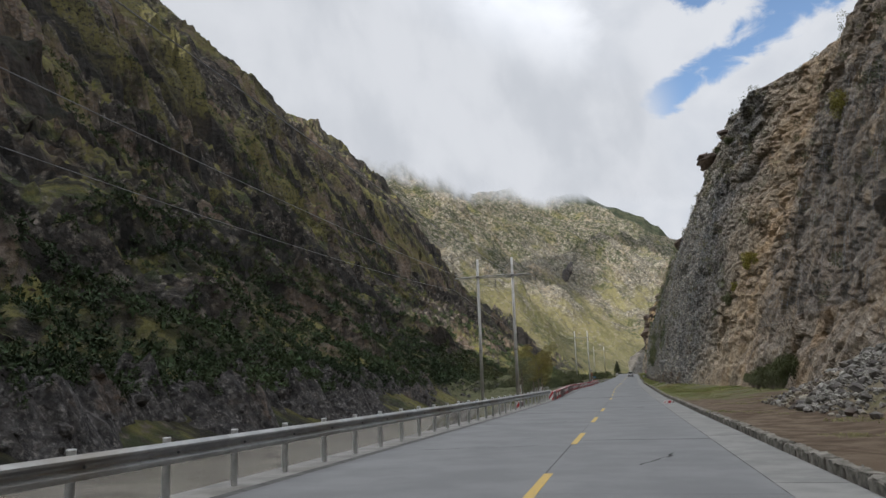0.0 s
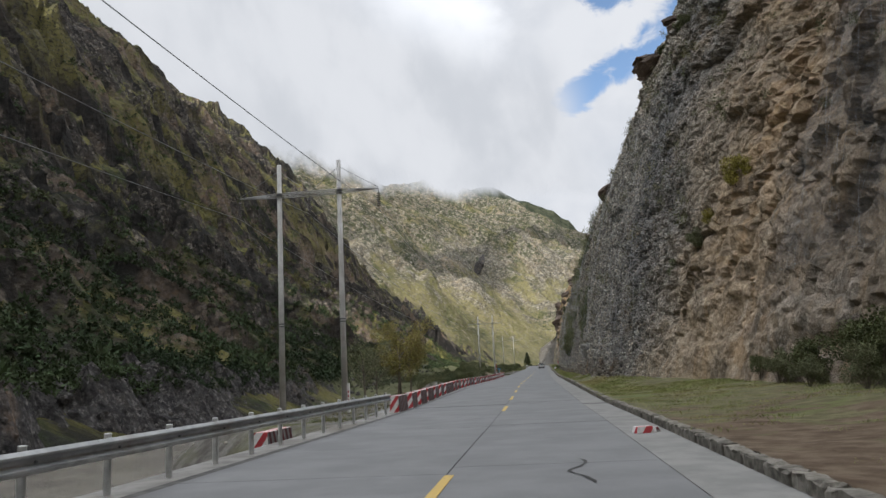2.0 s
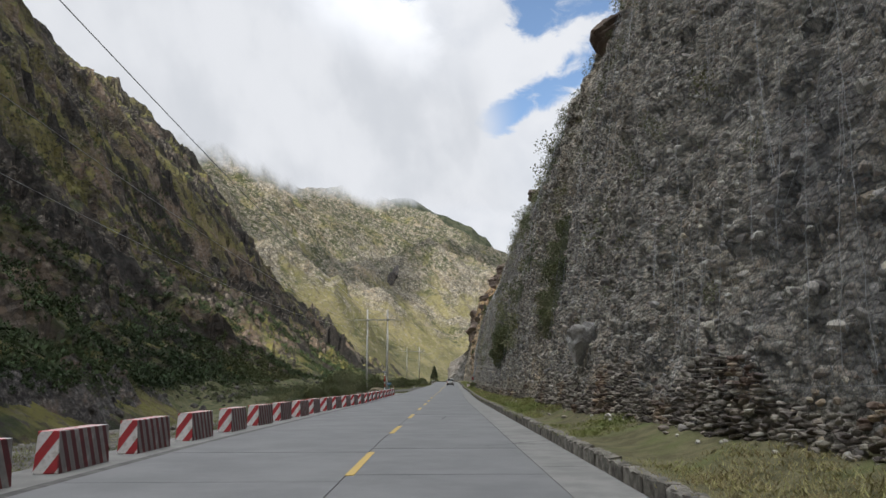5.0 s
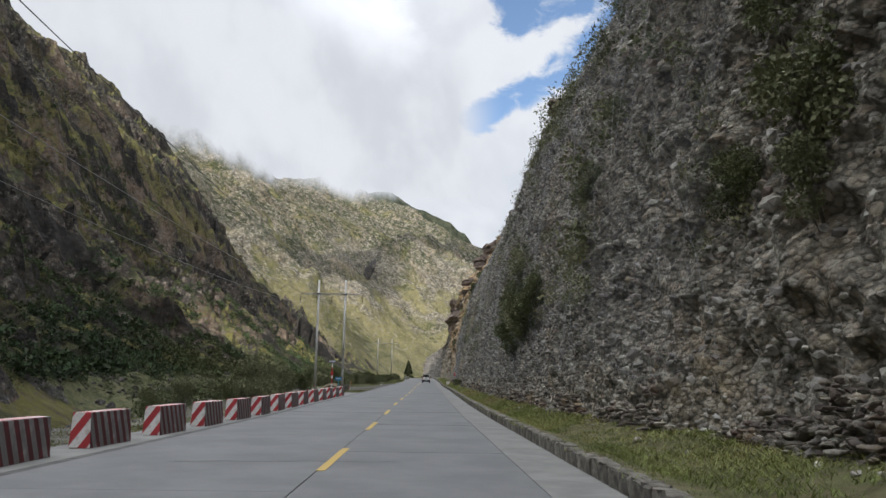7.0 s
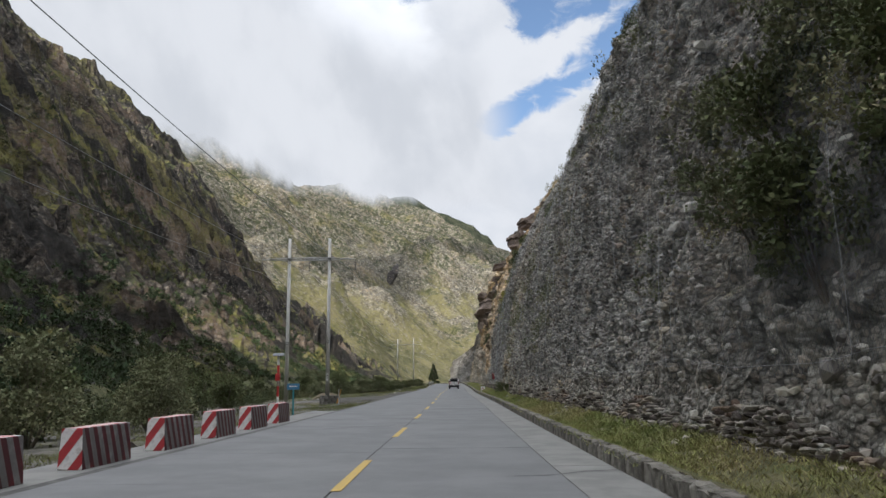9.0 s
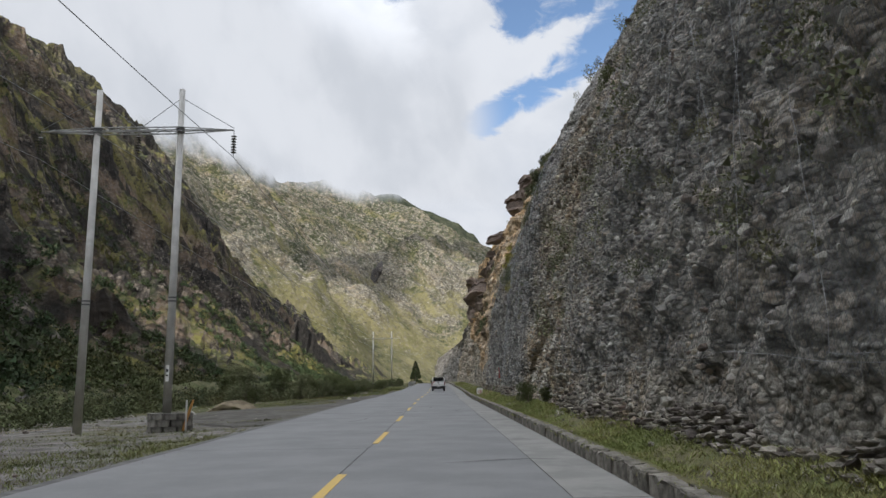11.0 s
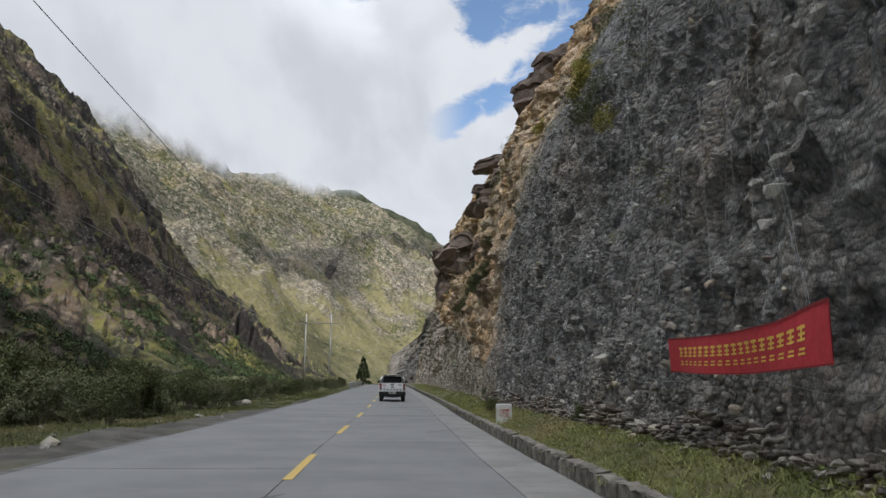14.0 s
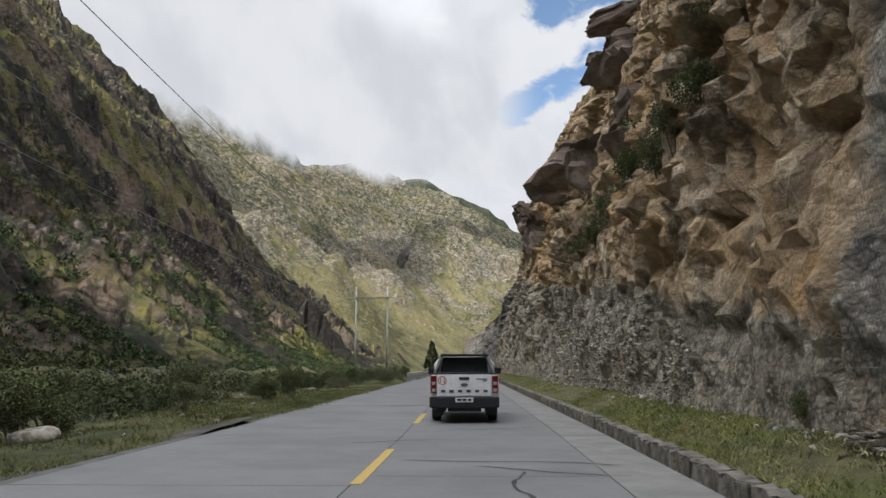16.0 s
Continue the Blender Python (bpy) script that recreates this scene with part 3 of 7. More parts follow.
def fbm(x, y, z, size, octaves=5, gain=0.5, seed=0, ridged=False):
    """Fractal noise, about -1 to 1, whose largest forms are size metres."""
    p = np.stack(np.broadcast_arrays(np.asarray(x, float), y, z), -1).reshape(-1, 3) / size
    out, amp, total = 0, 1.0, 0.0
    for o in range(octaves):
        v = value_noise(p * 2.03**o + 17.3 * o, seed + o)
        out = out + amp * (1 - 2.4 * np.abs(v) if ridged else v)
        total += amp
        amp *= gain
    return (out / total).reshape(np.broadcast(np.asarray(x), y, z).shape)


def blocks(a, b, size, seed, tilt=0.6):
    """Broken rock: each angular block has its own step out and slope, with a cleft round it."""
    shape = np.broadcast(a, b).shape
    p = np.stack(np.broadcast_arrays(np.asarray(a, float), b), -1).reshape(-1, 2) / size
    c = np.floor(p).astype(np.int64)
    best, second = np.full(len(p), 9.0), np.full(len(p), 9.0)
    val = np.zeros(len(p))
    for i in (-1, 0, 1):
        for j in (-1, 0, 1):
            u, v = c[:, 0] + i, c[:, 1] + j
            dx = u + 0.5 + 0.48 * hash3(u, v, 0 * u, seed) - p[:, 0]
            dy = v + 0.5 + 0.48 * hash3(u, v, 0 * u + 1, seed) - p[:, 1]
            d = np.abs(dx) * 0.7 + np.abs(dy) * 0.7 + 0.3 * np.hypot(dx, dy)
            out = hash3(u, v, 0 * u + 2, seed) + tilt * 2 * (dx * hash3(u, v, 0 * u + 3, seed) + dy * hash3(u, v, 0 * u + 4, seed))
            near = d < best
            second = np.where(near, best, np.minimum(second, d))
            val = np.where(near, out, val)
            best = np.where(near, d, best)
    cleft = 1 - ramp(second - best, 0.0, 0.16)
    return (val - 0.9 * cleft).reshape(shape)


# ---------------------------------------------------------------- mesh helpers
def mesh_from(name, verts, faces, mats, smooth=False):
    me = bpy.data.meshes.new(name)
    me.from_pydata(np.asarray(verts).tolist() if isinstance(verts, np.ndarray) else verts, [], np.asarray(faces).tolist() if isinstance(faces, np.ndarray) else faces)
    for m in mats if isinstance(mats, (list, tuple)) else [mats]:
        me.materials.append(M[m])
    if smooth:
        me.shade_smooth()
    return me


def grid_mesh(name, X, Y, Z, mat, smooth=True):
    r, c = X.shape
    verts = np.stack([X, Y, Z], -1).reshape(-1, 3)
    i = np.arange(r * c).reshape(r, c)
    faces = np.stack([i[:-1, :-1], i[1:, :-1], i[1:, 1:], i[:-1, 1:]], -1).reshape(-1, 4)
    return mesh_from(name, verts, faces, mat, smooth)


def solid(bm, name, mat, smooth=False):
    me = bpy.data.meshes.new(name)
    bm.normal_update()
    bm.to_mesh(me)
    bm.free()
    me.materials.append(M[mat])
    if smooth:
        me.shade_smooth()
    return me


def part(name, me, parent, m=None, label=""):
    ob = new(name, me)
    ob.parent = parent
    if m is not None:
        ob.matrix_local = m
    return tagged(ob, label) if label else ob


def thing(name, m, label, category, group="", kind=""):
    ob = new(name, None)
    ob.empty_display_size = 0.2
    ob.matrix_world = m
    return tagged(ob, label, category, group, kind)


def box(sx, sy, sz, bevel=0.0, at=(0, 0, 0), taper=1.0, bm=None, turn=None):
    """A box with rounded edges; at is the middle of its foot; taper narrows the top."""
    own = bmesh.new()
    bmesh.ops.create_cube(own, size=1)
    for v in own.verts:
        k = taper if v.co.z > 0 else 1.0
        v.co = Vector((v.co.x * sx * k, v.co.y * sy * k, (v.co.z + 0.5) * sz))
    if bevel:
        bmesh.ops.bevel(own, geom=own.edges[:], offset=bevel, segments=2, profile=0.7, affect="EDGES")
    m = Matrix.Translation(at) @ (turn or Matrix())
    own.transform(m)
    if bm is None:
        return own
    tmp = bpy.data.meshes.new("tmp")
    own.to_mesh(tmp)
    own.free()
    bm.from_mesh(tmp)
    bpy.data.meshes.remove(tmp)
    return bm


def rod(a, b, r1, r2=None, sides=10, bm=None, caps=True):
    """A round bar from a to b."""
    bm = bm or bmesh.new()
    a, b = Vector(a), Vector(b)
    d = b - a
    m = Matrix.Translation((a + b) / 2) @ d.to_track_quat("Z", "Y").to_matrix().to_4x4()
    bmesh.ops.create_cone(bm, cap_ends=caps, segments=sides, radius1=r1, radius2=r1 if r2 is None else r2, depth=d.length, matrix=m)
    return bm


def tubes(name, lines, radius, mat, sides=4):
    """Thin round cables along the given lines, in one mesh."""
    verts, faces = [], []
    ring = [(math.cos(2 * math.pi * k / sides), math.sin(2 * math.pi * k / sides)) for k in range(sides)]
    for line in lines:
        pts = [Vector(p) for p in line]
        base = len(verts)
        for i, p in enumerate(pts):
            d = (pts[min(i + 1, len(pts) - 1)] - pts[max(i - 1, 0)]).normalized()
            u = d.orthogonal().normalized() if abs(d.z) > 0.9 else d.cross(Vector((0, 0, 1))).normalized()
            v = d.cross(u)
            verts += [tuple(p + radius * (c * u + s * v)) for c, s in ring]
        for i in range(len(pts) - 1):
            for k in range(sides):
                a, b = base + i * sides + k, base + i * sides + (k + 1) % sides
                faces.append((a, b, b + sides, a + sides))
    return mesh_from(name, verts, faces, mat, True)


def rock_shape(seed, level=1, rough=0.28, flat=0.75):
    """An uneven stone of about one metre: points and triangles."""
    rng = np.random.RandomState(seed)
    bm = bmesh.new()
    bmesh.ops.create_icosphere(bm, subdivisions=level, radius=0.5)
    v = np.array([p.co[:] for p in bm.verts])
    f = np.array([[q.index for q in t.verts] for t in bm.faces])
    bm.free()
    # cut the ball by a few planes, so that it gets flat faces and edges
    for _ in range(9):
        d = rng.normal(size=3)
        d /= np.linalg.norm(d)
        over = np.maximum(v @ d - rng.uniform(0.26, 0.42), 0)
        v -= over[:, None] * d
    v *= 1 + rough * fbm(v[:, 0] + seed * 3.1, v[:, 1], v[:, 2], 0.45, 3, 0.55, seed)[:, None]
    return v * (1, rng.uniform(0.7, 1.0), flat), f


def scatter(name, shapes, places, mat, smooth=False):
    """Many pieces in one mesh: places are rows of (x, y, z, size, turn matrix or None)."""
    V, Fc, base = [], [], 0
    for i, (pos, size, turn) in enumerate(places):
        v, f = shapes[i % len(shapes)]
        V.append((v * size) @ turn.T + pos if turn is not None else v * size + pos)
        Fc.append(f + base)
        base += len(v)
    return mesh_from(name, np.concatenate(V), np.concatenate(Fc), mat, smooth)


def turn_matrix(rng, tilt=1.0):
    return np.array(Euler((rng.uniform(-tilt, tilt), rng.uniform(-tilt, tilt), rng.uniform(0, 6.28))).to_matrix())


def leaf_cloud(seed, count, size, lumps, long=1.6, tri=False):
    """Small leaves spread through overlapping lumps ((x, y, z), radius): points and faces."""
    rng = np.random.RandomState(seed)
    which = rng.choice(len(lumps), count, p=np.array([r**2 for _, r in lumps]) / sum(r**2 for _, r in lumps))
    d = rng.normal(size=(count, 3))
    d /= np.linalg.norm(d, axis=1)[:, None]
    rad = rng.uniform(0.25, 1.0, count) ** 0.5 * rng.uniform(0.75, 1.12, count)
    c = np.array([lumps[k][0] for k in which]) + d * (np.array([lumps[k][1] for k in which]) * rad)[:, None]
    a = d + rng.normal(size=(count, 3)) * 0.9
    a /= np.linalg.norm(a, axis=1)[:, None]
    b = np.cross(a, rng.normal(size=(count, 3)))
    b /= np.linalg.norm(b, axis=1)[:, None]
    s = size * rng.uniform(0.6, 1.4, count)[:, None]
    if tri:
        v = np.stack([c - b * s * 0.5, c + b * s * 0.5, c + a * s * long], 1).reshape(-1, 3)
        f = np.arange(count * 3).reshape(-1, 3)
    else:
        v = np.stack([c - a * s * long * 0.5, c + b * s * 0.5, c + a * s * long * 0.5, c - b * s * 0.5], 1).reshape(-1, 3)
        f = np.arange(count * 4).reshape(-1, 4)
    return v, f


GRIDS = {}  # the points of the large surfaces, for what grows or lies on them


def on_grid(name, count, seed, test):
    """Random points of a large surface that pass the test."""
    X, Y, Z = GRIDS[name]
    ok = np.flatnonzero(test(X, Y, Z).ravel())
    rng = np.random.RandomState(seed)
    k = rng.choice(ok, count, replace=count > len(ok))
    jitter = rng.uniform(-0.2, 0.2, (count, 3)) * ((0.2, 1, 1) if name == "cliff" else (1, 1, 0))
    return np.stack([X.ravel()[k], Y.ravel()[k], Z.ravel()[k]], -1) + jitter, rng


# ---------------------------------------------------------------- setting: left side, river, mountains
LEFT_W = ((-80, 0.9), (60, 0.9), (72, 9.0), (90, 9.5), (112, 7.0), (150, 5.5), (170, 9.0), (200, 17.0), (240, 20.0), (300, 24.0), (420, 30.0), (520, 34.0))


def left_ground(x, y):
    x, y = np.asarray(x, float), np.asarray(y, float)
    out = road_x(y) - 4.45 - x
    wide = keyed(y, LEFT_W)
    top = road_z(y) - 0.07 - 0.035 * np.clip(out, 0, 60) + 0.10 * fbm(x, y, 0, 4.0, 3, 0.5, 5) * ramp(out, 0.6, 3)
    t = ramp(out, wide, wide + 9.5)
    bed = -8.0 + 0.7 * fbm(x, y, 0, 6.0, 4, 0.55, 8)
    low = top * (1 - t) + bed * t
    fill = ramp(y, 205, 262)
    low = low * (1 - fill) + (top - 0.02 * np.clip(out - wide, 0, 60) + 0.5 * fbm(x, y, 0, 9.0, 3, 0.5, 6)) * fill
    far = (1 - 0.72 * fill) * ramp(-x + 6.5 * fbm(x, y, 0, 17.0, 4, 0.55, 7), 46, 57) * (10.3 + 4.2 * fbm(x, y, 0, 12.0, 4, 0.6, 9, True) + 1.5 * blocks(y, x * 1.2, 5.0, 66) + 0.6 * blocks(y, x, 2.0, 67))
    return np.where(out < 0, road_z(y) - 0.3, low + far)


SLOPE = ((-760, 250), (-520, 352), (-400, 340), (-281, 212), (-215, 94), (-162, 39), (-110, 17), (-75, 6.5), (-60, 2.0), (-50, -4.0), (-44, -9.0))


def slope_height(x, y):
    back = x + np.maximum(0, y - 1040) * 0.22 * ramp(-x, 190, 320) + np.maximum(0, y - 1480) * 1.2
    xs, zs = [k for k, _ in SLOPE], [v for _, v in SLOPE]
    z = np.interp(back, xs, zs)
    # unseen near end of the ridge, raised to block the sun from the road
    high = (1 - ramp(y, 400, 560)) * ramp(-back, 300, 520) * 140
    return z + high


def mountain_left():
    yy = np.concatenate([np.arange(-760, 40, 22.0), np.arange(40, 360, 2.2), np.arange(360, 760, 3.0), np.arange(760, 1250, 5.0), np.arange(1250, 1720, 9.0)])
    s = np.linspace(0, 1, 250)
    xx = -46 - 600 * s**1.35
    Y, X = np.meshgrid(yy, xx, indexing="ij")
    Z = slope_height(X, Y)
    amp = ramp(-X, 48, 130)
    skew = Y - 0.6 * X
    gully = 1.25 * fbm(X * 0.16, skew, 0, 105, 4, 0.55, 21, True)
    crag = fbm(X * 0.5, skew, Z * 0.5, 34, 5, 0.58, 22, True)
    fine = fbm(X, Y, Z, 9, 4, 0.6, 23)
    Z = Z + amp * (gully * 24 + crag * 14) + fine * (0.9 + 2.4 * amp)
    ledge = ramp(fbm(X, Y, 0, 45, 3, 0.5, 26), -0.1, 0.4) * amp
    Z = Z + amp * (1 - 0.7 * ramp(Z, 190, 290)) * (10 * blocks(Y + 6 * fine, X * 0.55 + Z * 0.5, 30, 28) + 2.6 * blocks(Y, X * 0.6 + Z * 0.6, 11, 29))
    Z = Z + ledge * 3.2 * np.sin(Z / 5.2 + fbm(X, Y, 0, 60, 3, 0.5, 27) * 4)
    X = X + amp * (fbm(X, Y, Z, 26, 4, 0.6, 24) * 5 + fbm(X, Y, Z, 8, 3, 0.6, 25) * 1.8)
    ob = new("mountain_left", grid_mesh("mountain_left", X, Y, Z, "mountain", False))
    GRIDS["slope"] = (X, Y, Z)
    return tagged(ob, "steep dark rocky mountainside with green shrub patches across the river", "mountain", kind="structure")


def mountain_behind():
    """Closes the valley at the back, out of view; added to keep the road in shade."""
    X, Y = np.meshgrid(np.arange(-1700, 901, 26.0), np.arange(-1500, -151, 26.0), indexing="ij")
    up = np.clip(1 - np.abs(Y + 760 + 60 * fbm(X, 0, 0, 400, 2, 0.5, 35)) / 620, 0, 1)
    Z = -12 + 970 * up ** 1.1 * (1 - 0.75 * ramp(X, 250, 850)) * (1 + 0.05 * fbm(X, Y, 0, 300, 4, 0.55, 36, True)) + 12 * fbm(X, Y, 0, 60, 3, 0.6, 37) * ramp(up, 0.02, 0.3)
    ob = new("mountain_behind", grid_mesh("mountain_behind", X, Y, Z, "mountain", False))
    return tagged(ob, "unseen rocky mountain added behind to keep the sun off the road", "mountain", kind="structure")


FOOT = np.array([(-165, 940), (-125, 1230), (-40, 1550), (120, 1850), (430, 2060), (1000, 2160)], float)
CREST = ((-1500, 1000), (-900, 860), (-640, 740), (-540, 690), (-470, 625), (-320, 655), (-250, 640), (-140, 590), (-60, 560), (30, 525), (145, 448), (330, 370), (600, 320), (1000, 300))


def far_height(X, Y):
    best, sign, along, run = np.full(X.shape, 1e9), np.ones(X.shape), np.zeros(X.shape), 0.0
    for a, b in zip(FOOT[:-1], FOOT[1:]):
        d = b - a
        t = np.clip(((X - a[0]) * d[0] + (Y - a[1]) * d[1]) / (d @ d), 0, 1)
        px, py = X - a[0] - t * d[0], Y - a[1] - t * d[1]
        dist = np.hypot(px, py)
        near = dist < best
        best = np.where(near, dist, best)
        along = np.where(near, run + t * math.hypot(*d), along)
        run += math.hypot(*d)
        sign = np.where(near, np.sign(d[0] * (Y - a[1]) - d[1] * (X - a[0])), sign)
    d = best * sign
    rise = np.where(d > 0, 0.62 * d + 0.00022 * d * d, d * 0.05)
    top = keyed(X, CREST) * (Y / 2300.0) ** 0.4
    k = 45.0
    z = -k * np.log(np.exp(-rise / k) + np.exp(-np.clip(top, 0, 2000) / k))
    z = z - np.maximum(0, rise - top - 60) * 0.55
    return z, d, along


def mountain_far():
    X, Y = np.meshgrid(np.arange(-1500, 1001, 8.0), np.arange(960, 2780, 8.0), indexing="ij")
    z, d, along = far_height(X, Y)
    along = along + 0.35 * d
    amp = ramp(d, 20, 260)
    z = z + amp * (fbm(along, d * 0.3, 0, 260, 4, 0.55, 31, True) * 72 + fbm(along, d * 0.5, 0, 75, 4, 0.6, 34, True) * 22 + fbm(X, Y, 0, 60, 4, 0.6, 32, True) * 8) + fbm(X, Y, 0, 22, 3, 0.6, 33) * (0.6 + 3.2 * amp)
    # a sharp rib towards the river, added to throw shade on the slope behind
    a, b = np.array((-400.0, 1560.0)), np.array((-70.0, 1470.0))
    u = (b - a) / np.linalg.norm(b - a)
    t = ((X - a[0]) * u[0] + (Y - a[1]) * u[1]) / np.linalg.norm(b - a)
    off = (Y - a[1]) * u[0] - (X - a[0]) * u[1] + 9 * fbm(X, Y, 0, 50, 3, 0.5, 38)
    z = z + 75 * np.exp(-((off / np.where(off > 0, 42.0, 95.0)) ** 2)) * ramp(t, -0.1, 0.3) * (1 - ramp(t, 0.55, 1.05)) * (1 + 0.35 * fbm(X, Y, 0, 40, 3, 0.5, 39))
    GRIDS["far"] = (X, Y, z + 3.0)
    ob = new("mountain_far", grid_mesh("mountain_far", X, Y, z + 3.0, "far_mountain", False))
    return tagged(ob, "distant sunlit grassy mountain with pale rocks under cloud", "mountain", kind="structure")


def mountain_ridge():
    """A ridge that looks over the far slope, its shade put into a dark colour."""
    xs, y0 = np.arange(-420, 700, 14.0), 3110.0
    top = keyed(xs, ((-420, 700), (-165, 744), (-30, 678), (87, 628), (145, 584), (201, 524), (330, 440), (700, 300))) + 9 * fbm(xs, 0, 0, 60, 4, 0.6, 44)
    X, T = np.meshgrid(xs, np.linspace(-1, 1, 41), indexing="ij")
    Z = np.repeat(top[:, None], 41, 1) - 330 * np.abs(T) + 14 * fbm(X, T * 500, 0, 90, 4, 0.6, 45) * np.minimum(1, 6 * np.abs(T))
    ob = new("mountain_ridge", grid_mesh("mountain_ridge", X, y0 + 420 * T, Z, "far_forest", False))
    return tagged(ob, "ridge behind the sunlit mountain, coloured dark as if in shade", "mountain", kind="structure")


def cloud_bank():
    """Cloud that hangs on the far crest: one soft sheet, fading out at its lower rim."""
    m = bpy.data.materials.new("cloud")
    m.use_nodes = True
    n = Nodes(m.node_tree)
    vec = n.add("ShaderNodeTexCoord").outputs["Object"]
    s = n.add("ShaderNodeSeparateXYZ")
    n.link(vec, s.inputs[0])
    ragged = n.math("MULTIPLY", n.math("SUBTRACT", n.noise(vec, 0.0046, 9, 0.6, 0.4), 0.5), 170.0)
    # the cloud base lies lower to the left and lifts off the crest to the right
    base = n.math("ADD", n.step(s.outputs[0], -800.0, -330.0, -88.0, -4.0), n.step(s.outputs[0], -330.0, 150.0, 0.0, 75.0))
    a = n.step(n.math("SUBTRACT", n.math("ADD", s.outputs[2], ragged), base), -22.0, 34.0)
    side = n.step(s.outputs[0], 60.0, 260.0, 1.0, 0.0)
    topfade = n.step(s.outputs[2], 330.0, 620.0, 1.0, 0.0)
    glow = n.add("ShaderNodeEmission", Strength=0.63)
    n.link(n.mix(n.step(n.noise(vec, 0.0035, 7, 0.5), 0.35, 0.65), (0.86, 0.885, 0.93), (1.03, 1.045, 1.08)), glow.inputs[0])
    mix = n.add("ShaderNodeMixShader")
    n.link(n.math("MULTIPLY", n.math("MULTIPLY", a, side), topfade), mix.inputs[0])
    n.link(n.add("ShaderNodeBsdfTransparent").outputs[0], mix.inputs[1])
    n.link(glow.outputs[0], mix.inputs[2])
    n.link(mix.outputs[0], n.add("ShaderNodeOutputMaterial").inputs[0])
    M["cloud"] = m
    # it follows the slope at the height of its own base
    FX, FY, FZ = GRIDS["far"]
    xs, line = FX[:, 0], []
    for i in range(len(xs)):
        want = min(430.0, 0.93 * FZ[i].max())
        line.append(FY[i, int(np.argmax(FZ[i] > want))])
    line = np.array(line)
    wide = 14
    low = np.array([line[max(0, i - wide): i + wide + 1].min() for i in range(len(xs))])
    low = np.convolve(np.pad(low, wide, mode="edge"), np.ones(2 * wide + 1) / (2 * wide + 1), mode="valid") - 25
    pick = np.arange(0, len(xs), 6)
    X, Z = np.meshgrid(xs[pick], np.linspace(-170, 640, 14), indexing="ij")
    me = grid_mesh("cloud_bank", X, np.repeat(low[pick][:, None], 14, 1), Z, "cloud")
    ob = new("cloud_backdrop", me)
    ob.location = (0, 0, 470)
    return tagged(ob, "white cloud hanging on the mountain crest", "cloud", kind="structure")


def river_bank():
    yy = np.concatenate([np.arange(-120, 5, 5.0), np.arange(5, 330, 0.8), np.arange(330, 560, 2.5)])
    xx = np.concatenate([np.arange(-62, -30, 0.9), np.arange(-30, -3.2, 0.42)])
    Y, X = np.meshgrid(yy, xx, indexing="ij")
    X = X + (road_x(Y) - 0.4)
    Z = left_ground(X, Y)
    GRIDS["bank"] = (X, Y, Z)
    cut = 20
    row = int(np.searchsorted(yy, 236))
    rocky = new("far_bank", grid_mesh("far_bank", X[: row + 1, : cut + 1], Y[: row + 1, : cut + 1], Z[: row + 1, : cut + 1], "bank_rock", False))
    tagged(rocky, "dark rocky river bank below the mountainside", "river bank", kind="structure")
    flat = new("meadow", grid_mesh("meadow", X[row:, : cut + 1], Y[row:, : cut + 1], Z[row:, : cut + 1], "meadow"))
    tagged(flat, "rough ground between the road and the mountain foot", "ground", kind="structure")
    near = new("roadside", grid_mesh("roadside", X[row:, cut:], Y[row:, cut:], Z[row:, cut:], "meadow"))
    tagged(near, "rough grassy ground beside the road", "ground", kind="structure")
    ob = new("ground", grid_mesh("ground", X[: row + 1, cut:], Y[: row + 1, cut:], Z[: row + 1, cut:], "gravel"))
    return tagged(ob, "gravelly river bank with soil and grass beside the road", "ground", kind="structure")


def valley_floor():
    X, Y = np.meshgrid(np.linspace(-420, 1200, 40), np.concatenate([np.arange(-800, 540, 60.0), np.arange(540, 2200, 40.0)]), indexing="ij")
    Z = np.where(Y < 540, -9.5, -9.5 + 12 * ramp(Y, 520, 640)) + fbm(X, Y, 0, 60, 3, 0.5, 41) * 0.6
    return tagged(new("valley_ground", grid_mesh("valley_ground", X, Y, Z, "soil")), "valley floor of soil and gravel", "ground", kind="structure")


def river():
    X, Y = np.meshgrid(np.linspace(-62, -8, 20), np.linspace(-200, 560, 90), indexing="ij")
    return tagged(new("water", grid_mesh("water", X, Y, X * 0 - 5.7, "water")), "muddy grey-brown river with rippled surface", "water", kind="structure")


def dark_cleft():
    """The dark upright outcrop high on the far slope."""
    X, Y, Z = GRIDS["far"]
    i = int(np.argmin(np.abs(X[:, 0] + 148)))
    j = int(np.argmax(Z[i] > 252))
    ob = thing("rock_outcrop", Matrix.Translation((float(X[i, j]), float(Y[i, j]), float(Z[i, j]) - 14)), "dark upright rock outcrop on the sunlit far slope", "rock outcrop")
    for k, (dx, dz, sx, sz) in enumerate(((0, 26, 26, 66), (13, 46, 22, 40), (-14, 14, 18, 38), (6, 4, 22, 30))):
        v, f = rock_shape(500 + k, 3, 0.3, 1.0)
        part("rock", mesh_from("rock", v * (sx, 34, sz), f, "bank_rock"), ob, Matrix.Translation((dx, 4 * k, dz)) @ Matrix.Rotation(0.22, 4, "Y"))


mountain_left()
mountain_far()
mountain_ridge()
mountain_behind()
dark_cleft()
cloud_bank()
river_bank()
valley_floor()
river()

